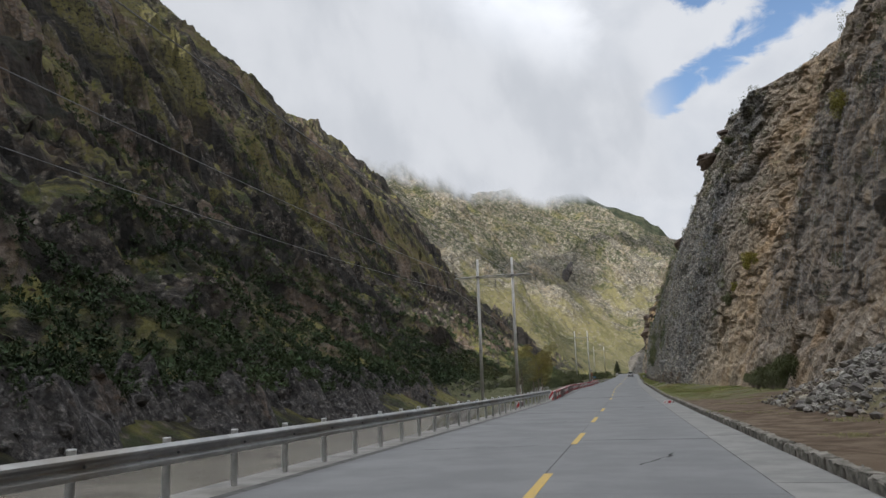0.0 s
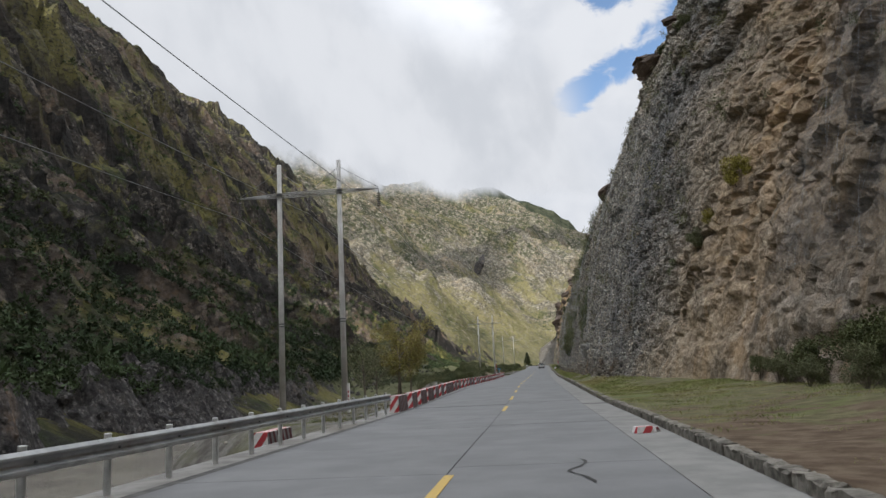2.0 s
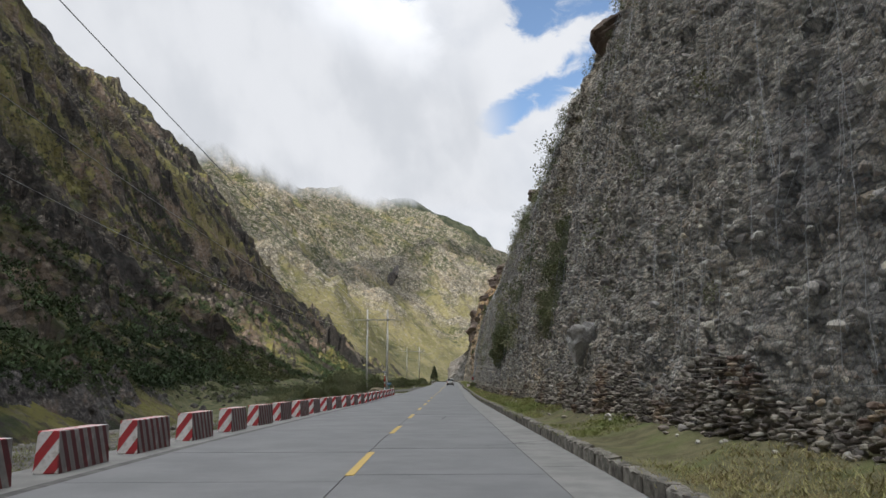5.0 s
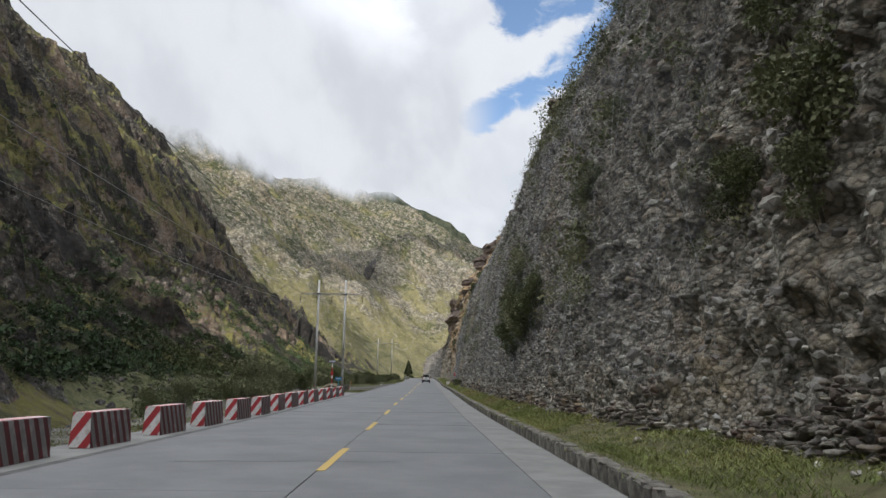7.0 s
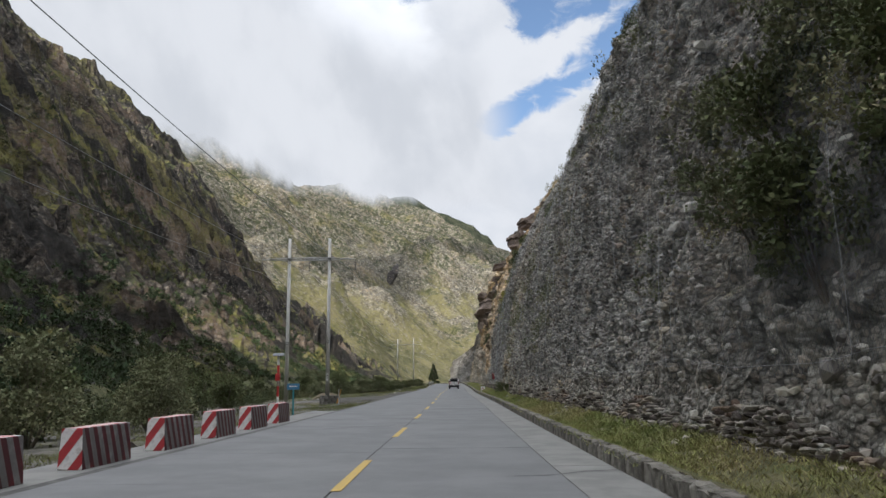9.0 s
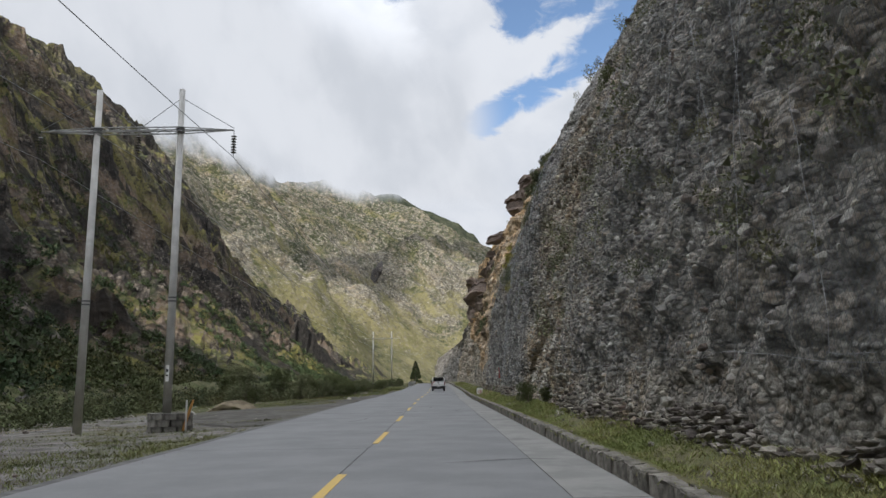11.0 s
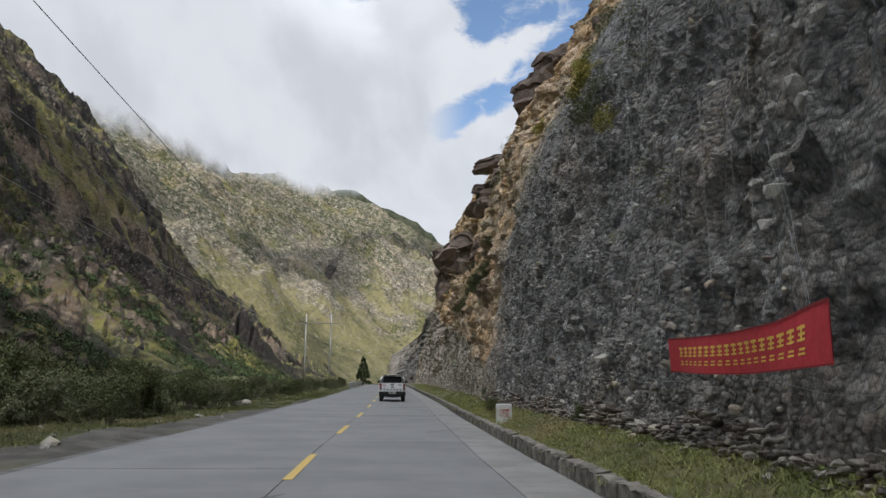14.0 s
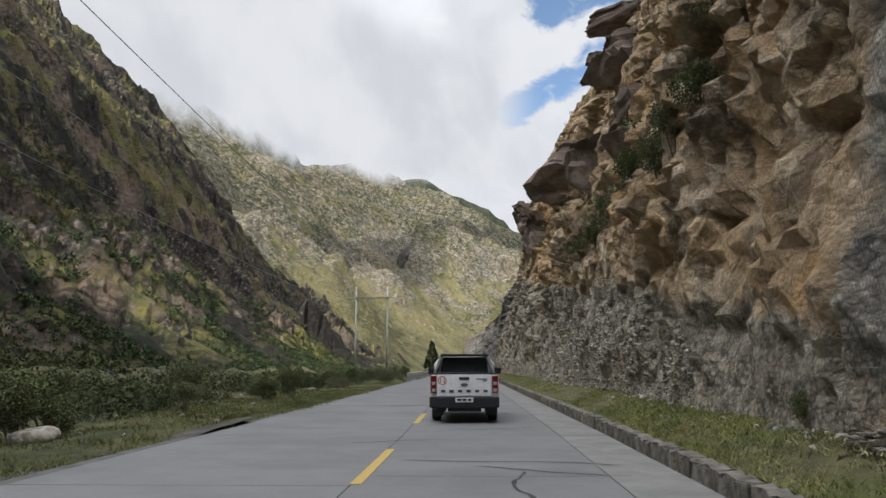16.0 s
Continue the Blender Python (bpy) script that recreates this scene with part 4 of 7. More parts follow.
# ---------------------------------------------------------------- setting: cliff on the right
CLIFF_X = ((-80, 13.0), (40, 12.6), (60, 12.4), (75, 11.2), (84, 9.3), (92, 7.9), (100, 7.0), (112, 6.4), (121, 6.4), (124.5, 7.3), (130, 7.2), (134, 6.6), (164, 6.6), (200, 6.7), (232, 6.8), (249, 7.7), (263, 7.8), (286, 7.8), (300, 8.4), (340, 8.8), (400, 9.0), (430, 8.4), (460, 5.6), (490, 1.6), (520, -3.0), (560, -11.0), (600, -20.0))
CLIFF_LEAN = ((-80, 0.3), (80, 0.36), (100, 0.24), (113, 0.2), (130, 0.12), (164, 0.14), (232, 0.13), (263, 0.12), (300, 0.17), (320, 0.19), (360, 0.14), (400, 0.16), (440, 0.36), (470, 0.5), (600, 0.6))
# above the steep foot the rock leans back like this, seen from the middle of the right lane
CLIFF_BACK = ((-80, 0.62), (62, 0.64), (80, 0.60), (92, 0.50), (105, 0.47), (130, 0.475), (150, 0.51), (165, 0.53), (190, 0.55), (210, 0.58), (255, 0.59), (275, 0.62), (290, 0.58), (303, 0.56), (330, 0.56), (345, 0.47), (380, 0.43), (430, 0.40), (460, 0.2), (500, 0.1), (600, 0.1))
CLIFF_H = ((-80, 28), (41, 24), (60, 29), (75, 32), (103, 33), (114, 32), (150, 30), (180, 27), (200, 30), (231, 33), (273, 36), (302, 40), (320, 38), (345, 32), (400, 30), (430, 24), (460, 17), (490, 13), (520, 10), (600, 7))


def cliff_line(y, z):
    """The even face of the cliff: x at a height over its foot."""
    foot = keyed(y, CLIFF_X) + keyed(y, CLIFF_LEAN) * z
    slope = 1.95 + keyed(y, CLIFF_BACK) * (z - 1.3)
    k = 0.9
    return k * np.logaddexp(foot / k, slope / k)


def dressed(y, z):
    """Where the face has been cut back evenly and hung with nets."""
    along = ramp(y, 88, 95) * (1 - ramp(y, 209, 213)) + ramp(y, 227, 231) * (1 - ramp(y, 276, 281))
    return along * (1 - ramp(z + 3 * fbm(0, y, z, 12, 2, 0.5, 64), 12, 18))


def cliff_swell(y, z):
    return fbm(0, y, z * 0.8, 16, 3, 0.5, 51) * 1.15 * (0.3 + 0.7 * ramp(z, 1.0, 7.0)) * (1 - 0.5 * dressed(y, z))


def cliff_relief(y, z):
    """How far the rock stands out (+) towards the road."""
    even = dressed(y, z)
    mid = fbm(0, y, z * 1.15, 5.0, 4, 0.58, 52, True) * 0.62
    small = fbm(3.3, y, z * 1.3, 1.5, 4, 0.62, 53) * 0.30
    # slanting beds
    bed = np.sin((z * 1.5 + y * 0.32) + 3.0 * fbm(0, y, z, 9, 3, 0.5, 54)) * 0.16
    warp = 1.2 * fbm(5, y, z, 4.0, 2, 0.5, 59)
    rock = 0.50 * blocks(y + warp, z * 1.25 + 0.3 * y, 3.4, 60) * (1 - 0.8 * even) + 0.27 * blocks(y - warp, z * 1.2 + 0.2 * y, 1.25, 61) * (1 - 0.5 * even) + 0.16 * blocks(y, z * 1.1, 0.6, 62)
    rugged = ramp(y, 278, 285) * (1 - 0.5 * ramp(y, 335, 350)) * ramp(z, 3, 8)
    rock = rock * (1 + 0.8 * rugged) + 0.55 * rugged * blocks(y + 1.5 * warp, z * 1.1 - 0.25 * y, 5.5, 65)
    hard = 0.32 + 0.42 * ramp(fbm(9, y, z, 18, 2, 0.5, 63), -0.35, 0.25) * (0.4 + 0.6 * ramp(z, 3, 12))
    return (cliff_swell(y, z) + 0.55 * mid * (1 - 0.45 * even + 0.9 * rugged) + 0.6 * small + 0.5 * bed + rock * np.maximum(hard, 0.8 * even)) * ramp(z, -0.6, 2.2)


def verge_z(x, y):
    """Ground between kerb and cliff."""
    x, y = np.asarray(x, float), np.asarray(y, float)
    u = x - (road_x(y) + 4.75)
    wide = np.maximum(keyed(y, CLIFF_X) - (road_x(y) + 4.75), 1.0)
    sunk = (0.12 * ramp(y, 120, 160) + 0.26 * ramp(y, 225, 245)) * ramp(u, 0.0, 0.5)
    return road_z(y) + 0.17 - sunk + 0.09 * ramp(y, 70, 110) + (0.40 + 0.2 * ramp(y, 225, 245)) * ramp(u / wide, 0.2, 1.0) + 0.07 * fbm(x, y, 0, 1.7, 3, 0.5, 61) * ramp(u, 0.1, 0.6)


def cliff():
    yy = np.concatenate([np.arange(-90, 24, 3.0), np.arange(24, 90, 0.34), np.arange(90, 330, 0.24), np.arange(330, 470, 0.6), np.arange(470, 620, 4.0)])
    v = np.concatenate([np.linspace(-0.05, 0.42, 56)[:-1], np.linspace(0.42, 1.0, 72)])
    Y, Vv = np.meshgrid(yy, v, indexing="ij")
    H = keyed(Y, CLIFF_H) + 1.6 * fbm(0, Y, 0, 11, 3, 0.6, 55)
    Zr = Vv * H
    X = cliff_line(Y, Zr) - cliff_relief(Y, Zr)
    Z = road_z(Y) + 0.35 + Zr + 0.35 * fbm(1.0, Y, Zr, 2.4, 3, 0.6, 56) * ramp(Zr, 0.5, 3)
    Yd = Y + 0.5 * fbm(7.0, Y, Zr, 3.0, 3, 0.6, 57) * ramp(Zr, 0.5, 3)
    # the slope above runs back from the brink
    back = np.array([1.2, 3.5, 8, 18, 40, 90, 180.0])
    Xb = X[:, -1:] + back[None, :]
    Yb = np.repeat(Yd[:, -1:], len(back), 1)
    Zb = Z[:, -1:] + back[None, :] * 0.42 + fbm(Xb, Yb, 0, 9, 3, 0.5, 58) * np.minimum(1.0, back * 0.15)[None, :] - 0.4
    GRIDS["cliff"] = (X, Yd, Z)
    me = grid_mesh("cliff", np.hstack([X, Xb]), np.hstack([Yd, Yb]), np.hstack([Z, Zb]), "cliff", False)
    return tagged(new("cliff_right", me), "steep grey-brown roadside cliff of cemented stones under netting", "cliff", kind="structure")


CLIFF = cliff()


def face_point(y, z, out=0.0):
    """A point of the cliff face, z over its foot."""
    y, z = np.asarray(y, float), np.asarray(z, float)
    return np.stack([cliff_line(y, z) - cliff_relief(y, z) - out, y, road_z(y) + 0.35 + z], -1)


def verge():
    yy = np.concatenate([np.arange(-60, 10, 3.0), np.arange(10, 340, 0.5), np.arange(340, 520, 2.0)])
    t = np.linspace(0, 1, 16)
    Y, T = np.meshgrid(yy, t, indexing="ij")
    x0, x1 = road_x(Y) + 4.72, keyed(Y, CLIFF_X) + 1.6
    X = x0 + (x1 - x0) * T
    ob = new("verge_right", grid_mesh("verge_right", X, Y, verge_z(X, Y), "verge"))
    return tagged(ob, "strip of brown soil and grass between kerb and cliff", "ground", kind="structure")


verge()


# ---------------------------------------------------------------- road
def road_frame(y, off=0.0, up=0.0):
    """A pose on the road: y along it, off to the right of its middle line."""
    h = math.atan2(float(road_x(y + 2) - road_x(y - 2)), 4.0)
    s = math.atan2(float(road_z(y + 2) - road_z(y - 2)), 4.0)
    m = Matrix.Translation((float(road_x(y)), y, float(road_z(y)))) @ Matrix.Rotation(-h, 4, "Z") @ Matrix.Rotation(s, 4, "X")
    return m @ Matrix.Translation((off, 0, up))


def strip(name, offs, y0, y1, up, mat, step=4.0):
    yy = np.arange(y0, y1 + step, step)
    Y, O = np.meshgrid(yy, np.array(offs, float), indexing="ij")
    return grid_mesh(name, road_x(Y) + O, Y, road_z(Y) + up, mat)


ROAD = new("road", strip("road", (-4.75, -2, 0, 2, 4.75), -80, 700, -0.014, "joint"))
tagged(ROAD, "grey concrete road with joints and a dashed yellow middle line", "road", kind="structure")


def slab_mesh(name, x0, x1, length, top, mat="concrete"):
    bm = box(x1 - x0, length, 0.05, 0.0, ((x0 + x1) / 2, 0, -0.05 + top))
    return solid(bm, name, mat)


SLAB = 5.0
kinds = [slab_mesh("slab_a", -4.45, -0.01, SLAB - 0.008, 0.0), slab_mesh("slab_b", 0.01, 3.42, SLAB - 0.008, 0.0), slab_mesh("slab_c", 3.445, 4.47, SLAB - 0.012, -0.004, "gutter")]
for i in range(-4, 90):
    for j, me in enumerate(kinds):
        part("slab", me, ROAD, road_frame(i * SLAB + (0.0, 0.9, 2.1)[j], 0, random.uniform(-0.003, 0.003)))
dash = solid(box(0.15, 4.2, 0.006, 0.0), "dash", "yellow_paint")
for k in range(42):
    y = 2.1 + (11.6 + 10.5 * (k - 1) if k < 5 else 66.6 + 10.55 * (k - 5))
    part("road_marking", dash, ROAD, road_frame(y, 0.06, 0.002), "worn yellow dash of the middle line")


def crack_line(y, off, length, heading, seed, width=0.07):
    rng = random.Random(seed)
    pts, x, yy, a = [], off, y, heading
    for _ in range(int(length / 0.22) + 2):
        pts.append((x, yy))
        a += rng.uniform(-0.5, 0.5)
        a = heading + (a - heading) * 0.7
        x, yy = x + 0.22 * math.sin(a), yy + 0.22 * math.cos(a)
    verts, faces = [], []
    for i, (px, py) in enumerate(pts):
        wd = width * rng.uniform(0.4, 1.2) * (0.3 if i in (0, len(pts) - 1) else 1)
        nx, ny = math.cos(heading), -math.sin(heading)
        for s in (-0.5, 0.5):
            X, Y = px + s * wd * nx, py + s * wd * ny
            verts.append((float(road_x(Y)) + X, Y, float(road_z(Y)) + 0.007))
        if i:
            faces.append((2 * i - 2, 2 * i - 1, 2 * i + 1, 2 * i))
    part("crack", mesh_from("crack", verts, faces, "crack"), ROAD)


for k, (y, off, ln, hd) in enumerate(((12, -1.2, 3, 1.4), (17, 1.6, 2.5, 0.3), (21, -3.6, 3, 1.2), (33, -3.0, 4, 1.5), (46, 2.2, 3, 0.2), (58, -2.2, 3.5, 1.3), (72, 1.0, 2.6, 0.5), (88, -3.2, 3, 1.1),
                                     (104, 2.7, 2.5, 0.9), (118, 1.5, 3, 0.2), (131, -2.8, 4, 1.4), (149, -3.4, 5, 1.2), (163, 2.5, 2.2, 1.3), (176, -2.6, 4, 1.0), (190, 2.9, 3.5, 0.15), (199, 1.7, 2.4, 1.2),
                                     (214, -1.9, 3, 0.4), (221, 2.9, 2.0, 1.4), (223, 2.4, 3.2, 0.35), (228, 1.2, 4.2, -0.15), (243, -2.4, 3, 0.8), (257, 2.6, 2.5, 0.5), (271, 3.1, 1.6, 1.5), (273, 2.9, 6.0, -0.08),
                                     (280.2, 0.4, 3.6, 1.6), (279.4, 1.6, 2.4, 1.9), (283, -0.9, 2.0, 1.3), (286, 1.0, 2.5, 1.1), (296, -2.0, 3, 1.0))):
    crack_line(y, off, ln, hd, k)
EDGE = new("road_edge", strip("road_edge", (-5.6, -5.55, -4.47), -80, 69, -0.02, "edge"))
tagged(EDGE, "pale concrete edge strip under the guard rail", "road edge", kind="structure")

# ---------------------------------------------------------------- kerb
KERB = new("kerb", strip("kerb", (4.52, 4.56, 4.76), -60, 480, 0.04, "kerb", 3.0))
tagged(KERB, "low weathered stone kerb holding back the verge", "kerb", kind="structure")


def kerb_mesh(k):
    rng = random.Random(k)
    bm = box(0.26, 1.152, 0.42, 0.04, (0, 0, -0.13))
    bmesh.ops.subdivide_edges(bm, edges=[e for e in bm.edges if abs(e.verts[0].co.y - e.verts[1].co.y) > 0.8], cuts=5)
    for v in bm.verts:
        v.co += Vector((rng.uniform(-0.028, 0.028), rng.uniform(-0.012, 0.012), rng.uniform(-0.04, 0.016)))
    return solid(bm, "kerb_stone", "kerb")


KERBS = [kerb_mesh(k) for k in range(7)]
for k in range(290):
    y = 4.0 + 1.16 * k
    part("kerb_stone", KERBS[(k * 5) % 7], KERB, road_frame(y, 4.62 + random.uniform(-0.012, 0.012), random.uniform(-0.03, 0.0) - 0.09 * (1 - float(ramp(y, 70, 110)))) @ Matrix.Rotation(random.uniform(-0.012, 0.012), 4, "Z") @ Matrix.Rotation(random.uniform(-0.02, 0.02), 4, "Y"))
far_kerb = bmesh.new()
for k in range(110):
    m = road_frame(341 + 1.2 * k, 4.62)
    box(0.3, 1.17, 0.42, 0.0, (0, 0, 0), 1.0, far_kerb, m)
tagged(part("kerb_run", solid(far_kerb, "kerb_run", "kerb"), KERB), kind="stuff")


# ---------------------------------------------------------------- stones of the cliff
ROCKS = [rock_shape(k, 2, 0.22, 0.8) for k in range(9)]
SMALL = [rock_shape(40 + k, 1, 0.2, 0.7) for k in range(12)]


def stony(X, Y, Z):
    """Where the cliff is a bed of rounded stones: low down, and high up where it has been cut back."""
    h = Z - road_z(Y)
    band = (fbm(1, Y, h, 14, 3, 0.5, 71) > -0.25) & (h < 15 + 6 * fbm(0, Y, 0, 30, 2, 0.5, 72))
    return band & (Y > 88) & (Y < 276) & (h > 0.3)


pts, rng = on_grid("cliff", 16000, 5, stony)
sizes = np.clip(np.exp(rng.normal(-1.85, 0.5, len(pts))), 0.07, 0.6)
tagged(part("embedded_stones", scatter("embedded_stones", SMALL, [(p + (0.1 * s, 0, 0), s, turn_matrix(rng, 0.5)) for p, s in zip(pts, sizes)], "stone"), CLIFF, None, "grey and brown stones bedded in the cliff face"), kind="stuff")
pts, rng = on_grid("cliff", 15000, 55, lambda X, Y, Z: (Y > 90) & (Y < 213) & (Z - road_z(Y) > 0.3) & (Z - road_z(Y) < 17 + 3 * np.sin(Y * 0.3)) & (fbm(4, Y, Z, 11, 3, 0.5, 73) > -0.3))
sizes = np.clip(np.exp(rng.normal(-1.75, 0.42, len(pts))), 0.09, 0.42)
tagged(part("embedded_cobbles", scatter("embedded_cobbles", SMALL, [(p + (0.14 * s, 0, 0), s, turn_matrix(rng, 0.5)) for p, s in zip(pts, sizes)], "stone"), CLIFF, None, "grey cobbles bedded in the netted cliff face"), kind="stuff")
# the open cut of pale cobbles, and the pebbly foot of the brown rock further on
for lo, hi, low, high, count, mean, seed in ((211, 229, 0.4, 18, 17000, -1.92, 7), (287, 326, 0.3, 1.2, 11000, -2.1, 8)):
    pts, rng = on_grid("cliff", count, seed, lambda X, Y, Z: (Y > lo) & (Y < hi) & (Z - road_z(Y) > low) & (Z - road_z(Y) < high + 1.2 * np.sin(Y * 0.9) + 0.14 * np.maximum(0, Y - 287)))
    sizes = np.clip(np.exp(rng.normal(mean, 0.45, len(pts))), 0.07, 0.6)
    tagged(part("bedded_cobbles", scatter("bedded_cobbles", SMALL, [(p + (0.2 * s, 0, 0), s, turn_matrix(rng, 0.35)) for p, s in zip(pts, sizes)], "pale_stone"), CLIFF, None, "pale cobbles packed in the open cut"), kind="stuff")
STONE_ME = [mesh_from("stone", v, f, "loose_stone") for v, f in SMALL[:8]]
pts, rng = on_grid("cliff", 290, 6, lambda X, Y, Z: stony(X, Y, Z) & (Z - road_z(Y) < 6) & (Y > 95) & (Y < 262))
for i, p in enumerate(pts):
    s = float(np.clip(math.exp(rng.normal(-1.3, 0.32)), 0.18, 0.5))
    part("stone", STONE_ME[i % 8], CLIFF, Matrix.LocRotScale(Vector(p) + Vector((0.06, 0, 0)), Euler((rng.uniform(-0.4, 0.4), rng.uniform(-0.4, 0.4), rng.uniform(0, 6.28))), (s, s, s * 0.85)))


def boulder(at, size, seed, turn=(0, 0, 0), rough=0.16, mat="boulder", label="brown overhanging boulder on the cliff brink", joints=8):
    v, f = rock_shape(seed, 4, rough, 1.0)
    # split along a few flat joints
    rng = np.random.RandomState(seed + 7)
    for _ in range(joints):
        d = rng.normal(size=3) * (1, 1, 0.8)
        d /= np.linalg.norm(d)
        v = v - np.maximum(v @ d - rng.uniform(0.2, 0.33), 0)[:, None] * d
    for ax in (0, 2):
        v[:, ax] += 0.03 * np.sign(np.sin(v[:, 2 - ax] * 17 + 3 * fbm(v[:, 0], v[:, 1], v[:, 2], 0.6, 2, 0.5, seed)))
    v = v * 1.18 + 0.05 * fbm(v[:, 0], v[:, 1], v[:, 2], 0.2, 4, 0.6, seed)[:, None] * v / 0.5
    m = Matrix.LocRotScale(Vector(at), Euler([radians(a) for a in turn]), Vector(size))
    part("boulder", mesh_from("boulder", v, f, mat, False), CLIFF, m, label)


# the brown rocks that stick out along the brink, and the pale block in the netted face
for k, (at, size, turn) in enumerate((((15.9, 304.5, 30.0), (6.6, 8.0, 4.6), (0, -24, 20)), ((19.0, 306.5, 34.6), (7, 7, 4.0), (5, -26, 10)), ((13.9, 319.8, 27.6), (7.4, 5.2, 2.5), (0, -16, -8)),
                                      ((14.6, 322, 24.0), (6.5, 7, 4.2), (0, 0, 30)), ((11.4, 315.4, 15.6), (5, 6.2, 5.4), (10, 0, 40)), ((11.8, 311, 20.6), (5.2, 6.4, 4.6), (0, 12, 15)),
                                      ((11.8, 330, 19.2), (6, 8.5, 6.4), (0, 5, 50)), ((11.8, 341, 20.5), (6, 8, 5.4), (0, -6, 20)), ((11.3, 352, 17.2), (5.6, 8, 7.0), (6, 0, 70)), ((11.9, 364, 18.4), (5.6, 8, 6.5), (0, 4, 25)),
                                      ((12.8, 378, 23.6), (5.2, 7, 5), (0, 0, 60)), ((13.2, 393, 28.6), (6, 8, 4.6), (0, 9, 10)), ((10.6, 301.5, 13.4), (4, 4.6, 4.4), (0, 0, 10)), ((12.2, 297.5, 19.5), (4.0, 4.6, 3.2), (0, 10, 80)),
                                      ((14.5, 108.4, 30.0), (4.2, 3.6, 1.9), (0, -14, 0)), ((17.3, 103.0, 31.8), (4.2, 4.6, 2.0), (0, -12, 30)), ((13.4, 180.4, 25.2), (3.6, 3.4, 1.9), (0, -10, 0)))):
    boulder(at, size, 80 + k, turn)
for k, (y, z) in enumerate(((236, 27), (205, 22), (150, 24), (283, 26), (273, 31), (288, 33), (294, 28), (128, 22), (168, 21), (244, 22), (262, 24))):
    boulder((float(cliff_line(y, z)) + 0.35, y, float(road_z(y)) + z), (3.0 + 0.13 * k, 3.6, 1.9), 140 + k, (4 * k, -18, 33 * k))
boulder(tuple(face_point(112.0, 2.6) - (0.15, 0, 0)), (1.0, 1.5, 1.5), 120, (10, 0, 20), 0.1, "grey_boulder", "pale grey block bulging under the net", 0)
boulder((8.3, 274.5, 1.9), (1.1, 1.9, 0.9), 121, (0, 0, 30), 0.16, "grey_boulder", "grey boulder at the cliff foot")
boulder((7.4, 204.5, 2.2), (1.0, 1.2, 1.1), 122, (0, 0, 70), 0.16, "grey_boulder", "grey boulder at the cliff foot")


# ---------------------------------------------------------------- netting on the cliff
def net_material():
    m = bpy.data.materials.new("rockfall_net")
    m.use_nodes = True
    n = Nodes(m.node_tree)
    vec = n.add("ShaderNodeTexCoord").outputs["Object"]
    s = n.add("ShaderNodeSeparateXYZ")
    n.link(vec, s.inputs[0])
    wave = n.math("MULTIPLY", n.noise(vec, 0.7, 3), 0.5)
    lines = []
    for a in (0.62, -0.62):
        u = n.math("ADD", n.math("ADD", s.outputs[1], n.math("MULTIPLY", s.outputs[2], a)), wave)
        saw = n.math("ABSOLUTE", n.math("SUBTRACT", n.math("FRACT", n.math("DIVIDE", n.math("ADD", u, 900.0), 0.115)), 0.5))
        lines.append(n.step(saw, 0.0, 0.06, 1.0, 0.0))
    wire = n.math("MAXIMUM", *lines)
    b = n.add("ShaderNodeBsdfPrincipled", Roughness=0.7)
    n.put(b.inputs["Base Color"], n.mix(n.noise(vec, 0.4, 4), (0.075, 0.088, 0.105), (0.15, 0.165, 0.185)))
    n.put(b.inputs["Alpha"], wire)
    n.link(b.outputs[0], n.add("ShaderNodeOutputMaterial").inputs[0])
    return m


M["net"] = net_material()


def net_x(y, z):
    return cliff_line(y, z) - cliff_swell(y, z) * ramp(z, -0.6, 2.2) - 0.42 - 0.14 * fbm(2, y, z, 3.0, 3, 0.5, 77)


